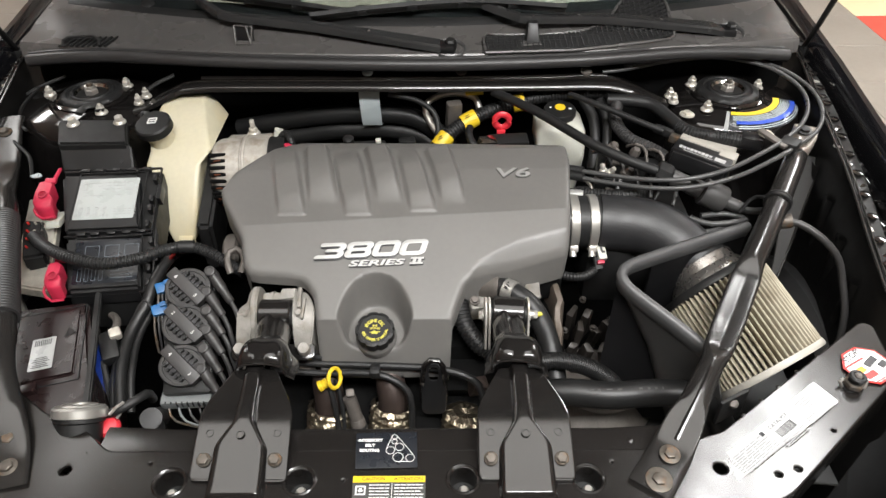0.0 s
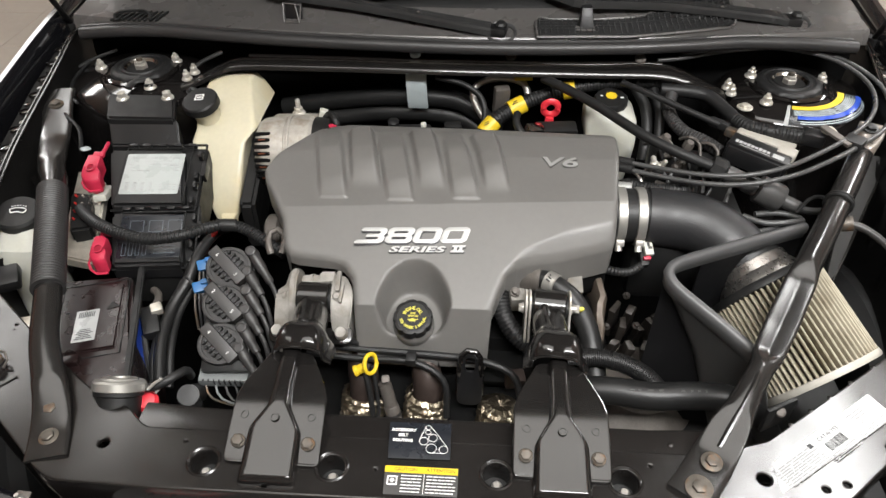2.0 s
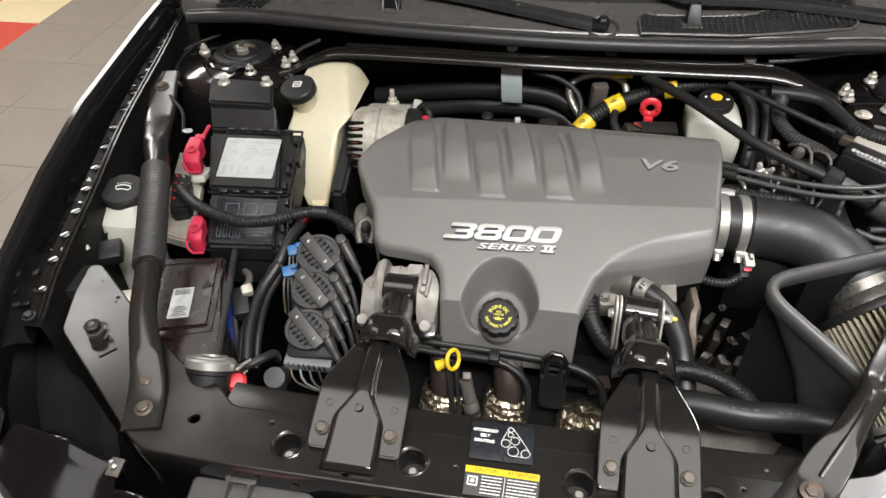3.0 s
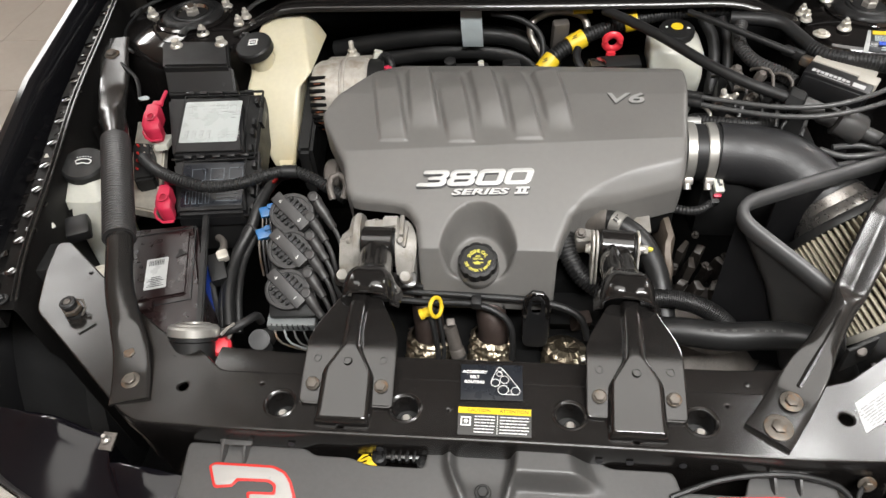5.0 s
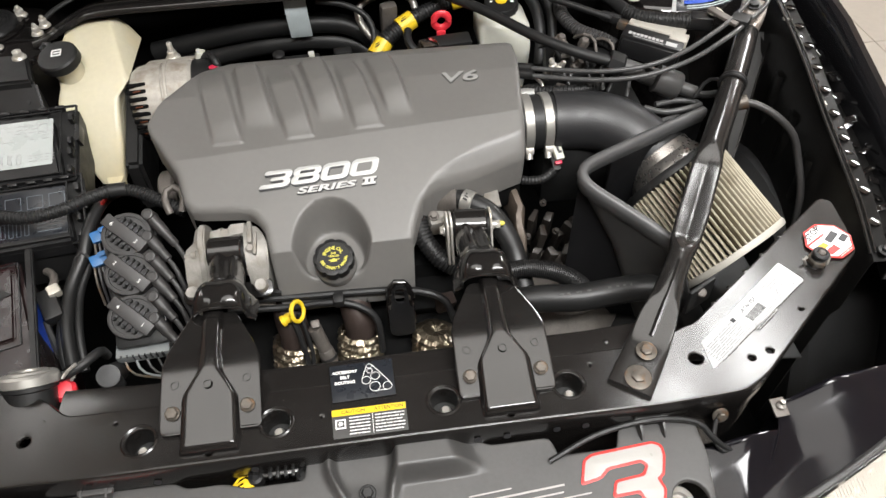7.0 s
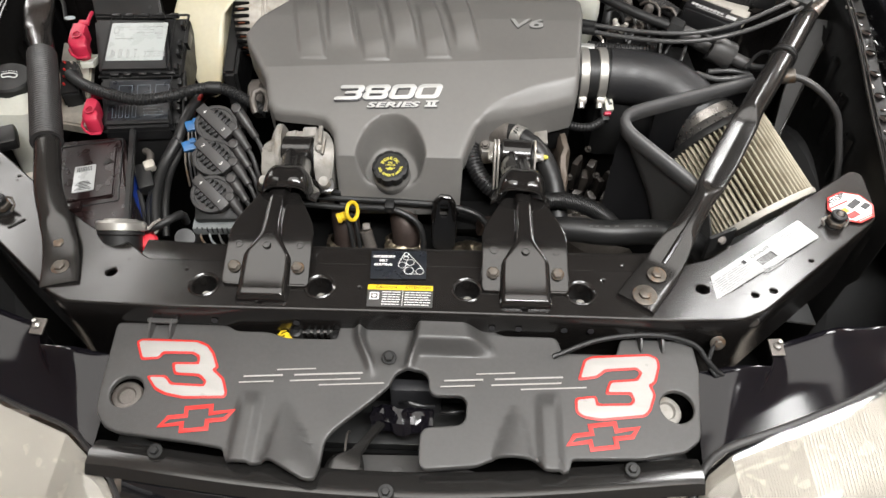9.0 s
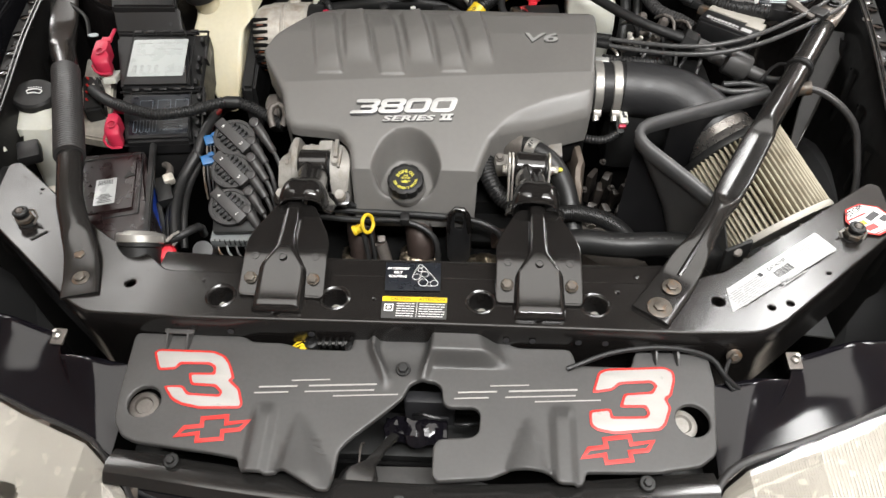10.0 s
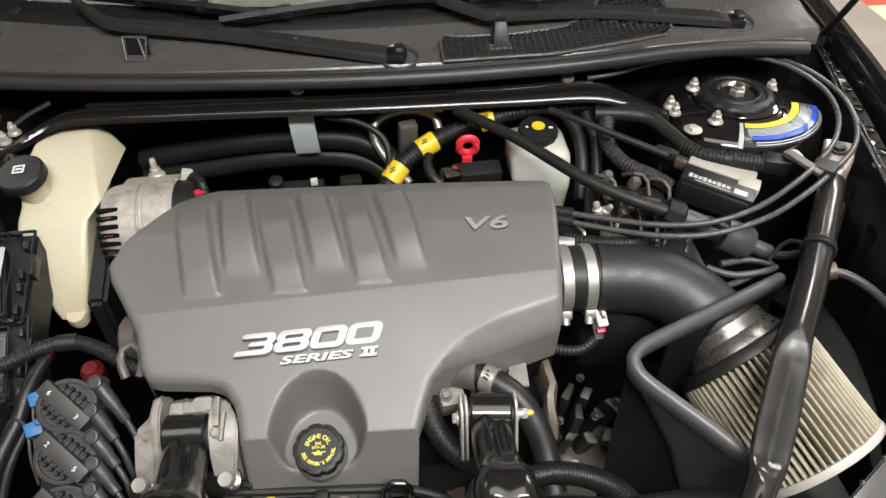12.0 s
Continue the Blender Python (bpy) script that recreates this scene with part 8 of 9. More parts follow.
for label, pts, r, rib, mt in (
    ("ribbed black loom curling under the cover", [(0.100, 0.335, 0.752), (0.088, 0.308, 0.742), (0.094, 0.275, 0.722), (0.115, 0.250, 0.700), (0.145, 0.238, 0.685)], 0.0148, 0.0055, RUBBER),
    ("ribbed black hose running to the radiator", [(0.175, 0.195, 0.70), (0.209, 0.205, 0.706), (0.24, 0.206, 0.707), (0.275, 0.198, 0.703), (0.305, 0.186, 0.690), (0.33, 0.17, 0.665)], 0.0138, 0.0030, HOSE),
    ("smooth black radiator hose with pale print", [(0.20, 0.175, 0.672), (0.25, 0.168, 0.682), (0.305, 0.160, 0.684), (0.36, 0.164, 0.684), (0.41, 0.166, 0.680), (0.45, 0.158, 0.660), (0.478, 0.148, 0.625), (0.49, 0.14, 0.57)], 0.0200, 0, HOSE),
    ("black coolant hose beside the mount", [(0.128, 0.332, 0.750), (0.150, 0.321, 0.752), (0.172, 0.307, 0.752), (0.197, 0.290, 0.742), (0.216, 0.264, 0.722), (0.226, 0.240, 0.700), (0.232, 0.200, 0.672)], 0.0162, 0, HOSE),
    ("grey vacuum hose bowing over the wheel apron", [(0.600, 0.392, 0.826), (0.625, 0.380, 0.826), (0.655, 0.362, 0.812), (0.682, 0.348, 0.785), (0.695, 0.334, 0.75), (0.703, 0.305, 0.70), (0.70, 0.28, 0.64)], 0.0058, 0, SEAL),
):
    o = thing("hose", pts[len(pts) // 2], label, "hose")
    part("hose_body", tube(pts, r, 18, ribbed=rib, depth=0.12), mt, o)
    if "print" in label:
        pieces("print_mark", bars(pose(0.345, 0.1565, 0.7036, 16, 0, 2), [(-0.07, 0, 0.006, 0.002), (-0.06, 0, 0.004, 0.003), (-0.045, 0, 0.008, 0.002), (-0.03, 0, 0.006, 0.003), (0.0, 0, 0.005, 0.003), (0.012, 0, 0.004, 0.003), (0.022, 0, 0.004, 0.003), (0.032, 0, 0.002, 0.004)]), GREYP, o)
    if "coolant" in label:
        c = part("hose_clamp", lathe([(0.0165, -0.009), (0.0178, -0.008), (0.0178, 0.008), (0.0165, 0.009)], (0.1660, 0.3110, 0.7525), (0.85, -0.54, 0.0), 32), BAND, o)
        part("clamp_print", bars(pose(0.1628, 0.3060, 0.7694, 20, 0, 57.5), [(-0.007, 0, 0.003, 0.007), (-0.001, 0, 0.002, 0.007), (0.004, 0, 0.003, 0.007)]), INK, c)
    if "vacuum" in label:
        part("hose_fitting", cyl((0.590, 0.392, 0.822), (0.612, 0.388, 0.828), 0.0115, seg=14), RUST, o)

# ---- strut towers ----
def strut_tower(sx, label):
    t = thing("strut_tower", (sx * 0.614, 0.752, 0.60), label, "strut tower", "strut towers")
    cx, cy = sx * 0.618, 0.745
    rows = []
    for r, z in ((0.15, 0.56), (0.150, 0.74), (0.142, 0.815), (0.132, 0.848), (0.118, 0.860), (0.075, 0.8645), (0.07, 0.866), (0.030, 0.866)):
        rows.append([(cx + r * math.cos(2 * math.pi * j / 48) * (1.0 if r < 0.1 else 1.0), cy + r * math.sin(2 * math.pi * j / 48) * (0.92 if r > 0.1 else 1), z) for j in range(48)])
    part("tower_shell", loft(rows, True), GLOSS, t, "", 60)
    part("mount_cup", lathe([(0.068, 0), (0.070, 0.002), (0.066, 0.004), (0.052, 0.004)], (sx * 0.614, 0.752, 0.866), (0, 0, 1), 40), GLOSS, t)
    d = part("mount_rubber", lathe([(0.058, 0.002), (0.059, 0.004), (0.057, 0.008), (0.053, 0.010), (0.046, 0.011), (0.044, 0.009), (0.040, 0.009), (0.038, 0.0115), (0.034, 0.012), (0.031, 0.006), (0.012, 0.005)], (sx * 0.614, 0.752, 0.866), (0, 0, 1), 64, wob=lambda a, h: 1 - (0.04 if (math.cos(16 * a) > 0.4 and 0.003 < h < 0.009) else 0)), RUBBER, t, "ribbed rubber strut mount")
    part("cup_ring", lathe([(0.026, 0.004), (0.029, 0.008), (0.031, 0.011), (0.030, 0.006)], (sx * 0.614, 0.752, 0.866), (0, 0, 1), 32, caps=False), CHROME, d)
    part("centre_nut", lathe([(0.013, 0.006), (0.013, 0.014), (0.010, 0.016), (0.010, 0.020), (0.008, 0.021)], (sx * 0.614, 0.752, 0.866), (0, 0, 1), 6), ZINC, d)
    part("centre_stud", lathe([(0.006, 0.020), (0.006, 0.026), (0.004, 0.027)], (sx * 0.614, 0.752, 0.866), (0, 0, 1), 12), RUST, d)
    return t


tl = strut_tower(-1, "glossy black strut tower with a bolted mount")
for x, y, z in ((-0.703, 0.764, 0.862), (-0.560, 0.790, 0.866), (-0.571, 0.682, 0.866), (-0.508, 0.708, 0.872), (-0.497, 0.722, 0.878)):
    stud_nut(tl, (x, y, z), 0.0080 if x < -0.55 else 0.0068, 0.017)
tr = strut_tower(1, "glossy black strut tower with a yellow and blue label")
for x, y, z in ((0.498, 0.705, 0.870), (0.492, 0.715, 0.876), (0.553, 0.780, 0.868), (0.555, 0.682, 0.866), (0.680, 0.772, 0.864)):
    stud_nut(tr, (x, y, z), 0.0080 if x > 0.54 else 0.0068, 0.017)
hexbolt(tr, (0.512, 0.660, 0.868), 0.008, (0, 0, 1), 1.7, TERM)


def arc_band(r0, r1, a0, a1, lift, mat, name, parent):
    rows = []
    for r in np.linspace(r0, r1, 4):
        rows.append([(0.618 + r * math.cos(radians(a)), 0.745 + r * math.sin(radians(a)) * 0.94, float(np.interp(r, (0.07, 0.118, 0.132, 0.142), (0.8660, 0.8610, 0.8490, 0.817))) + lift) for a in np.linspace(a0, a1, 24)])
    return part(name, thick(loft(rows), 0.0003), mat, parent)


arc_band(0.078, 0.130, -110, -106.5, 0.0012, LABW, "label_edge", tr)
sl = arc_band(0.078, 0.128, -106, -12, 0.0012, LABELB, "tower_label", tr)
tagged(sl, "curved dark label with yellow and blue bands")
arc_band(0.079, 0.090, -105, -13, 0.0018, YELLOW, "yellow_band", sl)
arc_band(0.110, 0.119, -100, -13, 0.0018, BLUE, "blue_band", sl)
for k in range(6):
    arc_band(0.0925 + k * 0.003, 0.0938 + k * 0.003, -103, -60 + 3 * (k % 3), 0.0018, STRAP, "print_line", sl)
    arc_band(0.0925 + k * 0.003, 0.0938 + k * 0.003, -55, -16 - 4 * (k % 2), 0.0018, STRAP, "print_line", sl)
for k in range(2):
    arc_band(0.1215 + k * 0.003, 0.1228 + k * 0.003, -98, -18, 0.0018, STRAP, "print_line", sl)

# cross member between the towers
xm = thing("cross_brace", (0, 0.72, 0.86), "glossy black cross member along the firewall", "brace bar")
rows = []
for x, y, z, w in ((-0.515, 0.700, 0.868, 0.014), (-0.485, 0.716, 0.874, 0.020), (-0.45, 0.728, 0.888, 0.022), (-0.41, 0.738, 0.897, 0.020), (-0.25, 0.735, 0.900, 0.019), (0.0, 0.730, 0.901, 0.019), (0.25, 0.732, 0.901, 0.020), (0.36, 0.738, 0.901, 0.024), (0.41, 0.735, 0.895, 0.026), (0.45, 0.722, 0.882, 0.024), (0.485, 0.705, 0.872, 0.018)):
    rows.append([(x, y - w, z - 0.010), (x, y - w * 0.9, z - 0.002), (x, y - w * 0.6, z), (x, y, z + 0.003), (x, y + w, z - 0.002), (x, y + w * 1.2, z - 0.02)])
sm = [spline([r[j] for r in rows], 0.02) for j in range(6)]
k = min(len(s) for s in sm)
part("pressed_beam", thick(loft([[s[min(len(s) - 1, round(i * (len(s) - 1) / (k - 1)))] for s in sm] for i in range(k)]), 0.002), PAINT, xm, "", 60)
part("tie_strap", tube([(-0.505, 0.735, 0.880), (-0.485, 0.752, 0.890), (-0.455, 0.772, 0.898)], 0.004, 8), DULL, xm)
part("upper_lip", tube([(-0.40, 0.765, 0.895), (0.0, 0.757, 0.897), (0.38, 0.765, 0.897)], 0.004, 8, 0.05), GLOSS, xm)
for x in (-0.08, 0.10, 0.34):
    part("body_plug", lathe([(0.011, 0), (0.009, 0.003), (0.001, 0.004)], (x, 0.768, 0.905), (0, -0.5, 1), 18), GREYCAST if x > 0 else STRAP, xm)

# ---- rear: hoses, reservoir, brake ----
hh = thing("heater_hose", (-0.1, 0.74, 0.78), "pair of black heater hoses held by a grey strap", "hose")
part("hose_body", tube([(-0.36, 0.805, 0.765), (-0.25, 0.792, 0.790), (-0.15, 0.780, 0.808), (-0.07, 0.772, 0.813), (0.0, 0.765, 0.810), (0.05, 0.745, 0.790), (0.08, 0.72, 0.765)], 0.0180, 18), HOSE, hh)
part("hose_body", tube([(-0.36, 0.800, 0.735), (-0.25, 0.792, 0.752), (-0.15, 0.784, 0.770), (-0.05, 0.778, 0.774), (0.02, 0.765, 0.765), (0.06, 0.735, 0.740), (0.08, 0.70, 0.71)], 0.0180, 18), HOSE, hh)
part("grey_strap", thick(loft([[(x + 0.02 * (0.875 - z), y, z) for x in (-0.097, -0.085, -0.070, -0.058)] for y, z in ((0.742, 0.876), (0.738, 0.862), (0.742, 0.838), (0.746, 0.818), (0.750, 0.804), (0.752, 0.800))]), 0.002), STRAP, hh, "pale grey strap")
cb_ = thing("coolant_pipe", (0.1, 0.74, 0.82), "bent bare metal coolant pipe", "pipe")
part("pipe", tube([(0.085, 0.675, 0.785), (0.045, 0.715, 0.815), (0.03, 0.742, 0.845), (0.06, 0.758, 0.860), (0.10, 0.760, 0.862), (0.128, 0.752, 0.856), (0.135, 0.738, 0.842)], 0.0065, 12), ZINC, cb_)
part("pipe_cap", box((0.125, 0.752, 0.868), (0.035, 0.012, 0.006), (0, 0, 5), 0.002), YELLOW, cb_)
part("pipe_support", box((0.085, 0.735, 0.830), (0.03, 0.02, 0.06), (10, 0, 15), 0.006), GREYCAST, cb_)
ly = thing("taped_loom", (0.13, 0.72, 0.80), "thick ribbed loom with yellow warning tapes", "wire loom")
part("loom", tube([(0.046, 0.655, 0.790), (0.069, 0.680, 0.812), (0.109, 0.705, 0.830), (0.158, 0.724, 0.845), (0.21, 0.730, 0.858), (0.255, 0.735, 0.866), (0.32, 0.738, 0.872), (0.38, 0.735, 0.875)], 0.0158, 18, ribbed=0.006, r_end=0.009), RUBBER, ly)
for p0, p1 in (((0.054, 0.664, 0.798), (0.072, 0.682, 0.8135)), ((0.101, 0.701, 0.827), (0.127, 0.713, 0.836)), ((0.199, 0.7305, 0.855), (0.221, 0.731, 0.860))):
    t = part("yellow_tape", cyl(p0, p1, 0.0168, seg=24), YELLOW, ly, "yellow warning tape")
    mid = (Vector(p0) + Vector(p1)) / 2
    part("tape_print", bars(plane_of(mid + Vector((-0.004, -0.011, 0.0135)), mid + Vector((0.01, -0.006, 0.018)), mid + Vector((-0.007, 0.002, 0.019))), [(0, 0, 0.010, 0.002), (0.002, 0.004, 0.008, 0.0018)]), INK, t)
td = thing("transmission_dipstick", (0.175, 0.68, 0.80), "red plastic ring of a fluid dipstick", "dipstick")
part("ring", tube([(0.175 + 0.0135 * math.cos(a), 0.680 - 0.002 * math.sin(a), 0.846 + 0.0145 * math.sin(a)) for a in np.linspace(-math.pi / 2, 1.5 * math.pi, 21)], 0.0046, 10, 0.004, flat=1.4), RED, td)
part("stem", box((0.174, 0.680, 0.818), (0.016, 0.012, 0.022), (5, 0, 0), 0.003), RED, td)
part("tube", tube([(0.174, 0.680, 0.81), (0.17, 0.675, 0.78), (0.165, 0.66, 0.72)], 0.006, 10), DULL, td)
vv = thing("purge_valve", (0.15, 0.64, 0.82), "black vacuum valve with a shiny bracket", "valve")
part("valve_body", box((0.185, 0.645, 0.818), (0.075, 0.03, 0.028), (10, 0, 5), 0.006), DULL, vv)
part("metal_bracket", box((0.145, 0.632, 0.826), (0.032, 0.022, 0.022), (15, 10, 25), 0.004), CHROME, vv)
part("elbow", tube([(0.115, 0.668, 0.84), (0.112, 0.65, 0.835), (0.12, 0.63, 0.825), (0.135, 0.62, 0.815)], 0.007, 10), RUBBER, vv)

bm_ = thing("brake_reservoir", (0.283, 0.665, 0.76), "white brake fluid reservoir with a black cap", "brake reservoir")
rows = []
for z, x0, x1, y0, y1, r in ((0.852, 0.258, 0.308, 0.670, 0.714, 0.016), (0.846, 0.242, 0.322, 0.652, 0.724, 0.012), (0.838, 0.238, 0.328, 0.646, 0.726, 0.010), (0.806, 0.238, 0.330, 0.640, 0.724, 0.010), (0.795, 0.246, 0.330, 0.638, 0.72, 0.010), (0.770, 0.268, 0.328, 0.638, 0.71, 0.010), (0.72, 0.272, 0.322, 0.64, 0.70, 0.010)):
    rows.append([(x, y, z) for x, y in rounded([(x0, y0), (x1, y0), (x1, y1), (x0, y1)], r)])
part("tank_body", loft(rows, True, caps=True), TANKW, bm_, "", 60)
kk = part("filler_cap", lathe([(0.029, 0), (0.0305, 0.002), (0.0305, 0.012), (0.0285, 0.015), (0.001, 0.0155)], (0.283, 0.690, 0.852), (0, -0.12, 1), 40, wob=lambda a, h: 1 - 0.03 * (math.cos(12 * a) > 0.3)), DULL, bm_, "black ridged cap with a yellow disc")
part("yellow_disc", lathe([(0.0105, 0), (0.0105, 0.0008)], (0.283, 0.690, 0.8688), (0, -0.12, 1), 8), YELLOW, kk)
pieces("cap_print", bars(pose(0.283, 0.688, 0.8693, 7), [(-0.018, 0, 0.004, 0.004), (0.018, -0.004, 0.006, 0.004)]), WHITE, kk)

# control cables
for nm_, label, pts, r, mt in (
    ("throttle_cable", "grey throttle cable sweeping round the strut tower", [(0.270, 0.522, 0.842), (0.33, 0.490, 0.850), (0.398, 0.455, 0.862), (0.46, 0.443, 0.872), (0.522, 0.455, 0.882), (0.585, 0.492, 0.888), (0.640, 0.537, 0.888), (0.690, 0.590, 0.889), (0.722, 0.650, 0.893), (0.728, 0.715, 0.898), (0.700, 0.778, 0.903), (0.65, 0.812, 0.905), (0.59, 0.825, 0.905), (0.50, 0.808, 0.904), (0.42, 0.780, 0.902), (0.37, 0.772, 0.900)], 0.0038, CABLE),
    ("cruise_cable", "grey cruise cable sweeping round the strut tower", [(0.270, 0.512, 0.836), (0.33, 0.478, 0.843), (0.398, 0.442, 0.855), (0.46, 0.428, 0.866), (0.53, 0.440, 0.877), (0.595, 0.476, 0.883), (0.652, 0.520, 0.883), (0.712, 0.575, 0.884), (0.745, 0.640, 0.888), (0.752, 0.715, 0.893), (0.722, 0.785, 0.899), (0.665, 0.826, 0.902), (0.59, 0.840, 0.902), (0.50, 0.824, 0.902), (0.42, 0.798, 0.901)], 0.0038, CABLE),
    ("vacuum_line", "thick black hose crossing from the firewall", [(0.160, 0.722, 0.884), (0.20, 0.682, 0.884), (0.243, 0.637, 0.882), (0.282, 0.590, 0.878), (0.320, 0.546, 0.874), (0.37, 0.508, 0.867), (0.425, 0.482, 0.858)], 0.0085, RUBBER),
    ("shift_cable", "slim black cable reaching the control module", [(0.300, 0.700, 0.890), (0.34, 0.668, 0.888), (0.40, 0.626, 0.880), (0.452, 0.592, 0.872)], 0.0055, RUBBER),
    ("wire_bundle", "black taped wire bundle beside the strut tower", [(0.375, 0.712, 0.872), (0.42, 0.703, 0.874), (0.455, 0.690, 0.872), (0.478, 0.650, 0.866), (0.497, 0.612, 0.862), (0.53, 0.592, 0.862), (0.59, 0.57, 0.862)], 0.0115, RUBBER),
    ("wire_bundle", "ribbed black loom dropping to the transaxle", [(0.405, 0.728, 0.872), (0.390, 0.695, 0.866), (0.383, 0.655, 0.855), (0.40, 0.615, 0.845), (0.435, 0.582, 0.842), (0.455, 0.56, 0.838)], 0.0115, SLEEVE),
    ("wire_bundle", "black hose behind the brake reservoir", [(0.335, 0.735, 0.860), (0.350, 0.70, 0.84), (0.352, 0.665, 0.81), (0.345, 0.63, 0.77)], 0.010, RUBBER),
    ("wire_bundle", "black hose dropping beside the brake reservoir", [(0.365, 0.73, 0.862), (0.374, 0.69, 0.84), (0.372, 0.65, 0.80), (0.365, 0.61, 0.76)], 0.009, RUBBER),
    ("wire_bundle", "thin black wires looping above the heater hoses", [(-0.04, 0.732, 0.876), (0.01, 0.725, 0.868), (0.045, 0.708, 0.852), (0.055, 0.69, 0.828), (0.05, 0.675, 0.80)], 0.0055, RUBBER),
    ("wire_bundle", "twisted black wire pair below the intake cables", [(0.42, 0.425, 0.80), (0.455, 0.410, 0.795), (0.49, 0.395, 0.785), (0.53, 0.40, 0.785)], 0.006, SLEEVE),
    ("wire_bundle", "flat grey wire pair over the transaxle", [(0.40, 0.462, 0.815), (0.43, 0.43, 0.800), (0.46, 0.408, 0.79), (0.50, 0.412, 0.79), (0.54, 0.43, 0.79)], 0.004, CABLE),
    ("wire_bundle", "ribbed black loom beside the cover", [(0.29, 0.49, 0.815), (0.325, 0.472, 0.822), (0.36, 0.463, 0.826), (0.40, 0.464, 0.828)], 0.0095, RUBBER),
    ("wire_bundle", "looped black wire under the connectors", [(0.47, 0.435, 0.80), (0.50, 0.418, 0.80), (0.545, 0.418, 0.805), (0.56, 0.432, 0.80), (0.53, 0.445, 0.80), (0.49, 0.44, 0.80)], 0.0045, CABLE),
):
    o = thing(nm_, pts[0], label, "cable" if "cable" in nm_ else "hose")
    part("line", tube(pts, r, 12, ribbed=0.0055 if "ribbed" in label else 0), mt, o)
    if nm_ in ("throttle_cable", "cruise_cable"):
        x, y, z = pts[0]
        part("end_sleeve", cyl((x - 0.006, y + 0.003, z - 0.001), (x + 0.030, y - 0.016, z + 0.004), 0.0075, seg=14), DULL, o)
    if label.startswith("black taped"):
        part("ribbed_end", tube([(0.487, 0.625, 0.864), (0.505, 0.603, 0.863), (0.535, 0.590, 0.863)], 0.0125, 14, ribbed=0.0055), RUBBER, o)
        part("taped_end", tube([(0.54, 0.589, 0.864), (0.565, 0.579, 0.864), (0.60, 0.566, 0.864)], 0.0125, 14, ribbed=0.0055), RUBBER, o)
tv = thing("throttle_spigot", (0.282, 0.470, 0.80), "pale plastic vacuum fitting on the throttle body", "fitting")
part("spigot", cyl((0.272, 0.485, 0.812), (0.300, 0.480, 0.815), 0.010, seg=16), GREYM, tv)
part("nipple", cyl((0.298, 0.480, 0.815), (0.318, 0.477, 0.817), 0.004, seg=10), PINK, tv)
part("steel_line", tube([(0.295, 0.505, 0.832), (0.312, 0.495, 0.828), (0.318, 0.478, 0.80), (0.318, 0.465, 0.77)], 0.003, 8), ZINC, tv)

cc_ = thing("cruise_connector", (0.48, 0.465, 0.78), "chain of round black plastic connectors", "connector")
ax = (Vector((0.545, 0.447, 0.816)) - Vector((0.420, 0.488, 0.858))).normalized()
p0 = Vector((0.418, 0.489, 0.858))
part("nut_collar", lathe([(0.017, 0), (0.019, 0.003), (0.019, 0.022), (0.015, 0.026)], p0, ax, 8), DULL, cc_)
part("barrel", lathe([(0.0125, 0.024), (0.0135, 0.03), (0.0135, 0.056), (0.015, 0.058), (0.015, 0.078), (0.013, 0.080)], p0, ax, 24), GREYP, cc_)
part("large_barrel", lathe([(0.016, 0.080), (0.0225, 0.082), (0.0225, 0.118), (0.020, 0.122)], p0, ax, 28), GREYP, cc_)
part("tail", lathe([(0.0105, 0.120), (0.0105, 0.150), (0.008, 0.153)], p0, ax, 18), GREYP, cc_)
part("side_latch", box(p0 + ax * 0.068 + Vector((0.003, -0.008, 0.014)), (0.026, 0.010, 0.008), (0, 18, -18), 0.002), DULL, cc_)
part("tail_wire", tube([p0 + ax * 0.15, p0 + ax * 0.17 + Vector((0, 0, 0.004)), Vector((0.610, 0.440, 0.812))], 0.006, 10), RUBBER, cc_)
cw = thing("brace_tie", (0.60, 0.42, 0.83), "black cable tie round the brace bar", "cable tie")
tie = []
bp, bd = Vector((0.588, 0.403, 0.851)), (Vector((0.645, 0.497, 0.860)) - Vector((0.563, 0.362, 0.846))).normalized()
sd = bd.cross(Vector((0, 0, 1))).normalized()
up = sd.cross(bd)
for a in np.linspace(0, 2 * math.pi, 20):
    tie.append(bp + sd * 0.0195 * math.cos(a) + up * 0.0195 * math.sin(a))
part("tie_loop", tube(tie, 0.0022, 6, 0.006), RUBBER, cw)
part("tie_loop", tube([p + bd * 0.006 for p in tie], 0.0022, 6, 0.006), RUBBER, cw)
part("tie_tail", tube([(0.545, 0.425, 0.818), (0.557, 0.43, 0.838), (0.568, 0.425, 0.85), (0.573, 0.412, 0.853)], 0.003, 8), RUBBER, cw)

md = thing("control_module", (0.51, 0.545, 0.80), "black electronic module on a grey bracket", "module")
mq = plane_of((0.456, 0.552, 0.862), (0.545, 0.497, 0.852), (0.50, 0.612, 0.856))
def mbox(c, s, bev=0.003):
    b = box((0, 0, 0), s, (0, 0, 0), bev)
    b.transform(mq @ pose(*c))
    return b
part("module_body", mbox((0.052, 0.016, -0.010), (0.100, 0.044, 0.032)), BLACKP, md)
part("front_edge", mbox((0.052, -0.004, -0.014), (0.092, 0.012, 0.030)), BLACKP, md)
part("grey_bracket", mbox((0.050, 0.058, -0.004), (0.094, 0.036, 0.022)), LABG, md, "light grey plastic bracket")
part("bracket_step", mbox((0.020, 0.068, 0.004), (0.030, 0.016, 0.012)), LABG, md)
part("bracket_step", mbox((0.090, 0.040, -0.002), (0.030, 0.030, 0.020)), LABG, md)
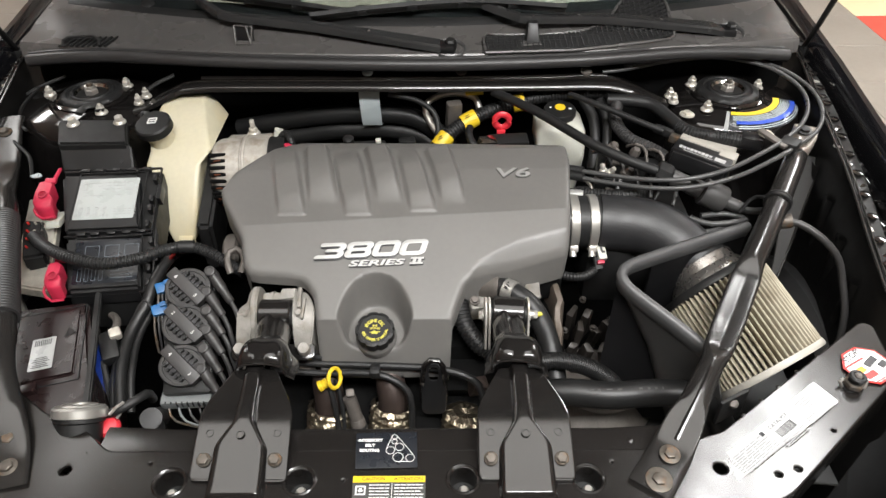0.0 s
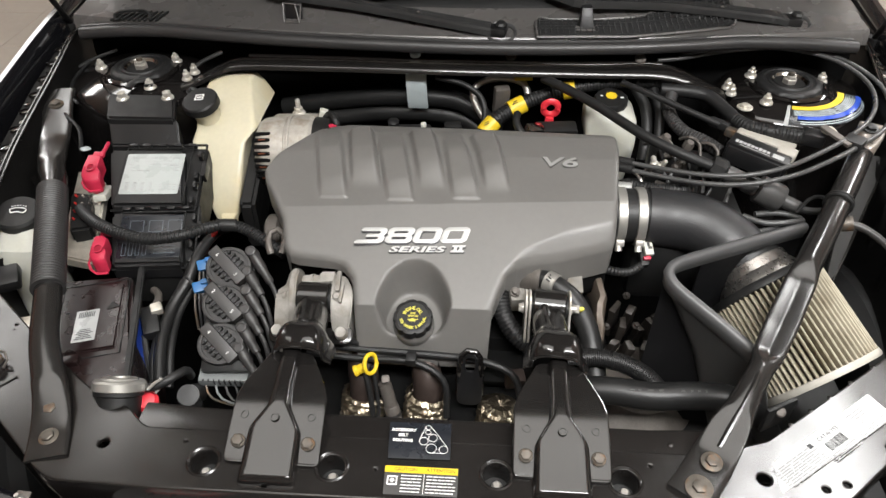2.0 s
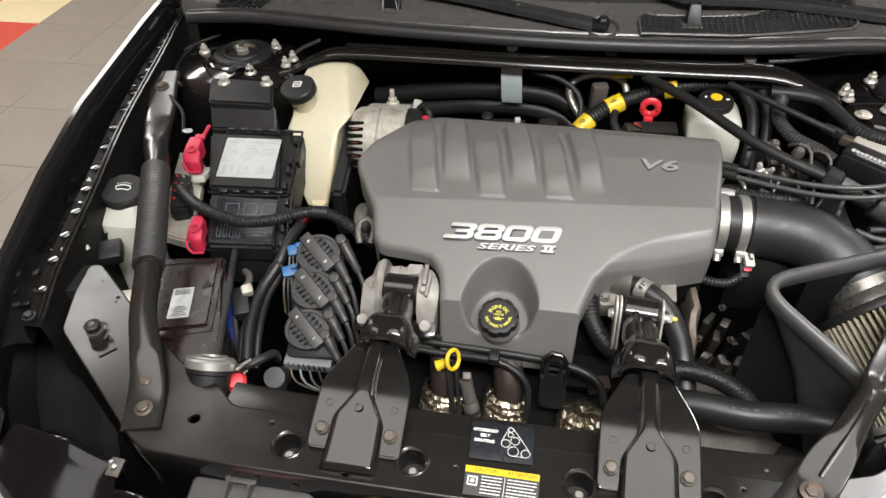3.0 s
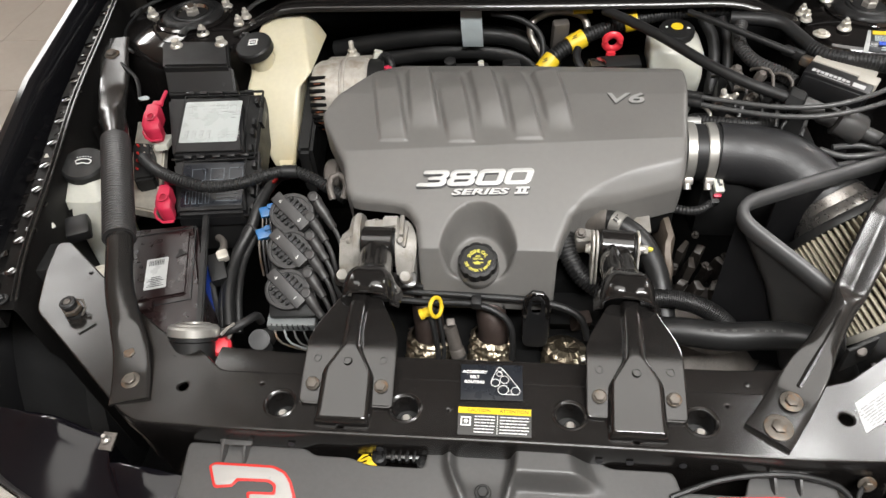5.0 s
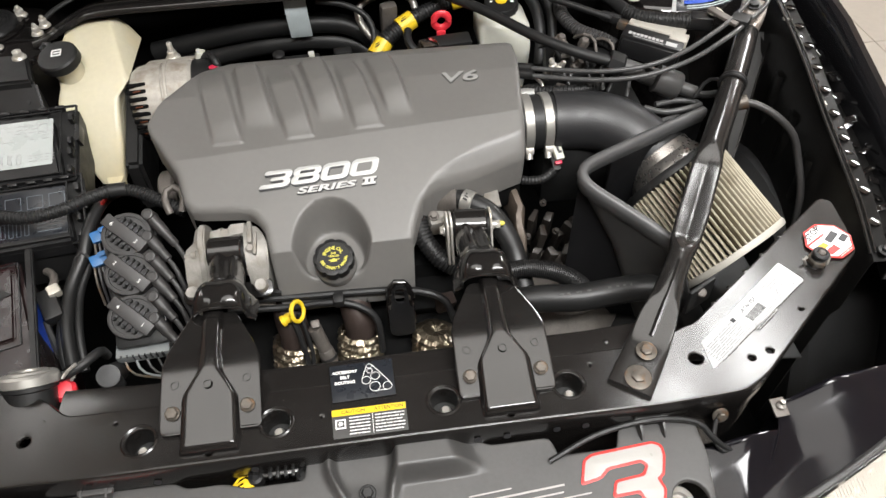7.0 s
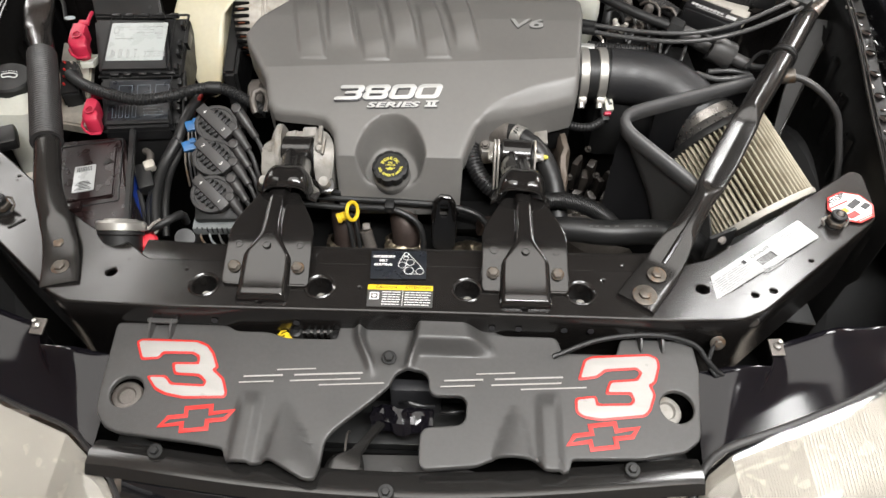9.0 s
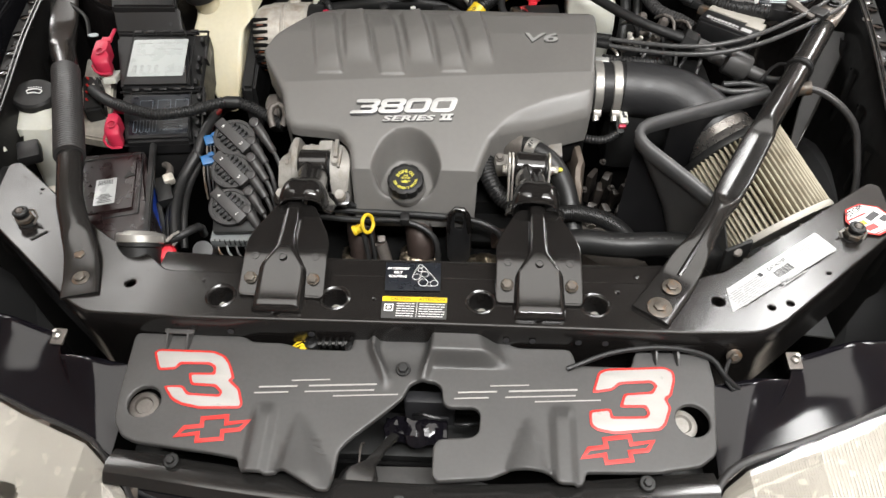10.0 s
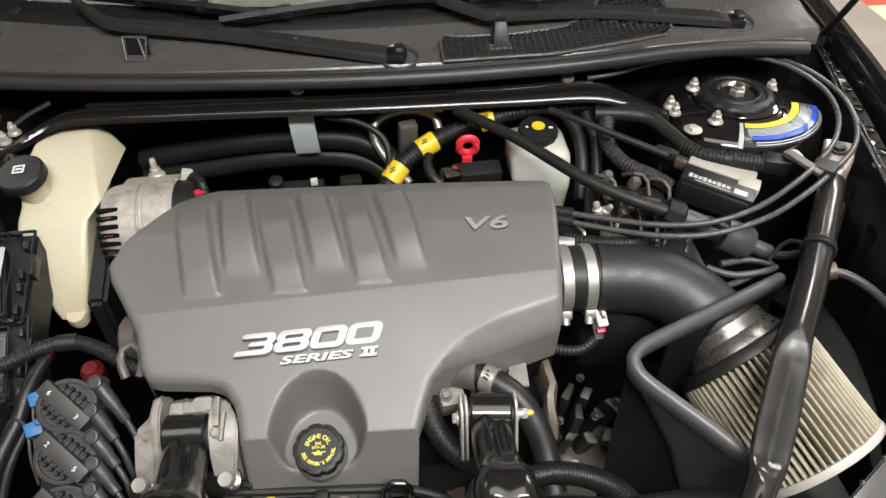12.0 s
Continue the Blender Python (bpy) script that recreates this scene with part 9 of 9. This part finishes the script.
part("pink_plug", mbox((-0.006, 0.050, -0.004), (0.018, 0.018, 0.014)), RUST, md)
part("plug_boot", mbox((-0.030, 0.058, -0.002), (0.036, 0.016, 0.014), 0.004), DULL, md)
part("module_print", bars(mq @ pose(0, 0, 0.0065), [(0.014 + 0.0065 * i, 0.008, 0.0050, 0.0100 - 0.0015 * (i % 3)) for i in range(9)] + [(0.083, 0.006, 0.018, 0.013), (0.046, -0.001, 0.05, 0.0016)]), EMLAB, md)
ck = thing("cable_clip", (0.62, 0.535, 0.87), "steel cable clip holding two cables", "clip")
part("clip_plate", box((0.618, 0.535, 0.890), (0.055, 0.014, 0.006), (0, 8, -55), 0.002), GREYCAST, ck)
part("clip_jaw", box((0.645, 0.527, 0.884), (0.03, 0.03, 0.016), (0, 0, -40), 0.004), DULL, ck)
hexbolt(ck, (0.620, 0.565, 0.880), 0.008, (0, 0, 1), 1.6, TERM)
part("dark_box", box((0.60, 0.568, 0.866), (0.036, 0.028, 0.022), (0, 0, -20), 0.004), BLACKP, ck)
ap = thing("apron_plate", (0.69, 0.49, 0.75), "dark grey apron reinforcement behind the brace", "plate")
part("plate", thick(loft([[(0.705, 0.590, 0.822), (0.672, 0.520, 0.775), (0.642, 0.458, 0.745), (0.634, 0.425, 0.69), (0.632, 0.412, 0.672)],
                         [(0.735, 0.600, 0.814), (0.695, 0.530, 0.768), (0.655, 0.460, 0.735), (0.641, 0.425, 0.69), (0.6345, 0.412, 0.672)],
                         [(0.764, 0.612, 0.802), (0.718, 0.540, 0.758), (0.672, 0.464, 0.720), (0.649, 0.426, 0.69), (0.637, 0.412, 0.672)]]), 0.003), GREYP, ap)
part("folded_edge", tube([(0.764, 0.612, 0.804), (0.718, 0.540, 0.760), (0.672, 0.464, 0.722), (0.638, 0.412, 0.674)], 0.0025, 8), PAINT, ap)

# transaxle clutter under the cables
ta = thing("shift_linkage", (0.40, 0.56, 0.76), "shiny steel linkage and fittings on the transaxle", "linkage")
for pts, r in (([(0.345, 0.60, 0.832), (0.355, 0.585, 0.848), (0.372, 0.578, 0.846), (0.378, 0.565, 0.828)], 0.0028), ([(0.392, 0.592, 0.842), (0.402, 0.576, 0.856), (0.418, 0.57, 0.85), (0.422, 0.556, 0.83)], 0.0028), ([(0.425, 0.575, 0.845), (0.437, 0.562, 0.852), (0.446, 0.55, 0.845), (0.446, 0.54, 0.825)], 0.0028), ([(0.350, 0.56, 0.828), (0.39, 0.548, 0.834), (0.43, 0.53, 0.836)], 0.005)):
    part("steel_line", tube(pts, r, 8), GREYCAST, ta)
for x, y, z in ((0.365, 0.588, 0.838), (0.400, 0.570, 0.838), (0.385, 0.535, 0.820)):
    part("fitting", lathe([(0.009, 0), (0.009, 0.012), (0.006, 0.016)], (x, y, z), (0.2, -0.3, 1), 6), GREYCAST, ta)
part("valve_block", box((0.39, 0.555, 0.80), (0.11, 0.07, 0.05), (10, 0, -12), 0.008), DULL, ta)
part("arm", box((0.365, 0.50, 0.80), (0.05, 0.014, 0.012), (0, 10, -20), 0.003), GREYCAST, ta)
pp_ = part("pressed_plate", box((0.378, 0.466, 0.778), (0.095, 0.070, 0.02), (20, 0, -8), 0.006), GREYCAST, ta)
for dx, dy in ((-0.034, -0.018), (0.0, -0.020), (0.034, -0.014), (-0.028, 0.016), (0.022, 0.018)):
    # Near-black disc on the plate paints a shaded hole.
    part("plate_hole", lathe([(0.0062, 0), (0.0058, 0.0012), (0.004, 0.0012)], (0.378 + dx, 0.466 + dy, 0.7895 + dy * 0.36), (0, -0.36, 1), 12), DEEP, pp_)
for dx in (-0.02, 0.015):
    part("plate_rib", box((0.378 + dx, 0.466, 0.790), (0.006, 0.056, 0.008), (20, 0, -8), 0.002), GREYCAST, pp_)
part("case_top", box((0.40, 0.50, 0.70), (0.20, 0.2, 0.12), (0, 0, 0), 0.02), DULL, ta)
random.seed(31)
for i in range(7):
    x, y, z = random.uniform(0.325, 0.46), random.uniform(0.50, 0.60), random.uniform(0.815, 0.835)
    b = part("fitting", lathe([(0.007, 0), (0.007, 0.008), (0.0045, 0.010), (0.0045, 0.018), (0.003, 0.020)], (x, y, z), (random.uniform(-0.4, 0.4), random.uniform(-0.6, 0.2), 1), 8), (GREYCAST, NUT, BLACKP)[i % 3], ta)
for i in range(6):
    x, y = 0.335 + 0.02 * i, 0.60 - 0.012 * i
    part("control_wire", tube([(x, y, 0.825), (x + random.uniform(-0.01, 0.02), y - 0.025, 0.842 + 0.006 * (i % 2)), (x + 0.02, y - 0.055, 0.835), (x + random.uniform(0.0, 0.03), y - 0.085, 0.810)], 0.0032, 8), (RUBBER, CABLE)[i % 2], ta)
cam_ = thing("cam_sensor", (-0.05, 0.60, 0.83), "small black sensor plugs behind the cover", "sensor")
part("plug", box((0.0, 0.600, 0.845), (0.03, 0.02, 0.02), (0, 0, 8), 0.004), DULL, cam_)
part("white_plug", box((-0.052, 0.605, 0.848), (0.010, 0.010, 0.008), (0, 0, 8), 0.002), TANKW, cam_)
part("nub", lathe([(0.010, 0), (0.010, 0.014), (0.006, 0.016)], (-0.105, 0.605, 0.842), (0, -0.2, 1), 14), DULL, cam_)
part("bracket", box((-0.075, 0.615, 0.832), (0.07, 0.02, 0.012), (0, 0, 2), 0.003), DULL, cam_)

# ---- floor tiles that show past the fenders ----
fl_ob = bpy.data.objects["floor"]
tile_me = {}
for key, mt in (("g", FLOORM), ("r", FLOORR), ("y", FLOORY)):
    b = box((0, 0, 0), (0.408, 0.408, 0.012), bevel=0.002, seg=1)
    me = bpy.data.meshes.new("tile")
    b.to_mesh(me)
    b.free()
    me.materials.append(mt)
    tile_me[key] = me
for sx, ox, oy in ((-1, 2.955, 2.875), (1, 2.585, 3.185)):
    for i in range(-3, 4):
        for j in range(-5, 4):
            x, y = sx * (ox + 0.41 * i), oy + 0.41 * j
            key = "g"
            if i >= 0:
                key = "r" if (i + j + (0 if sx > 0 else 1)) % 2 == 0 else "y"
            o = new("tile", tile_me[key])
            o.location = (x, y, -0.004)
            o.parent = fl_ob
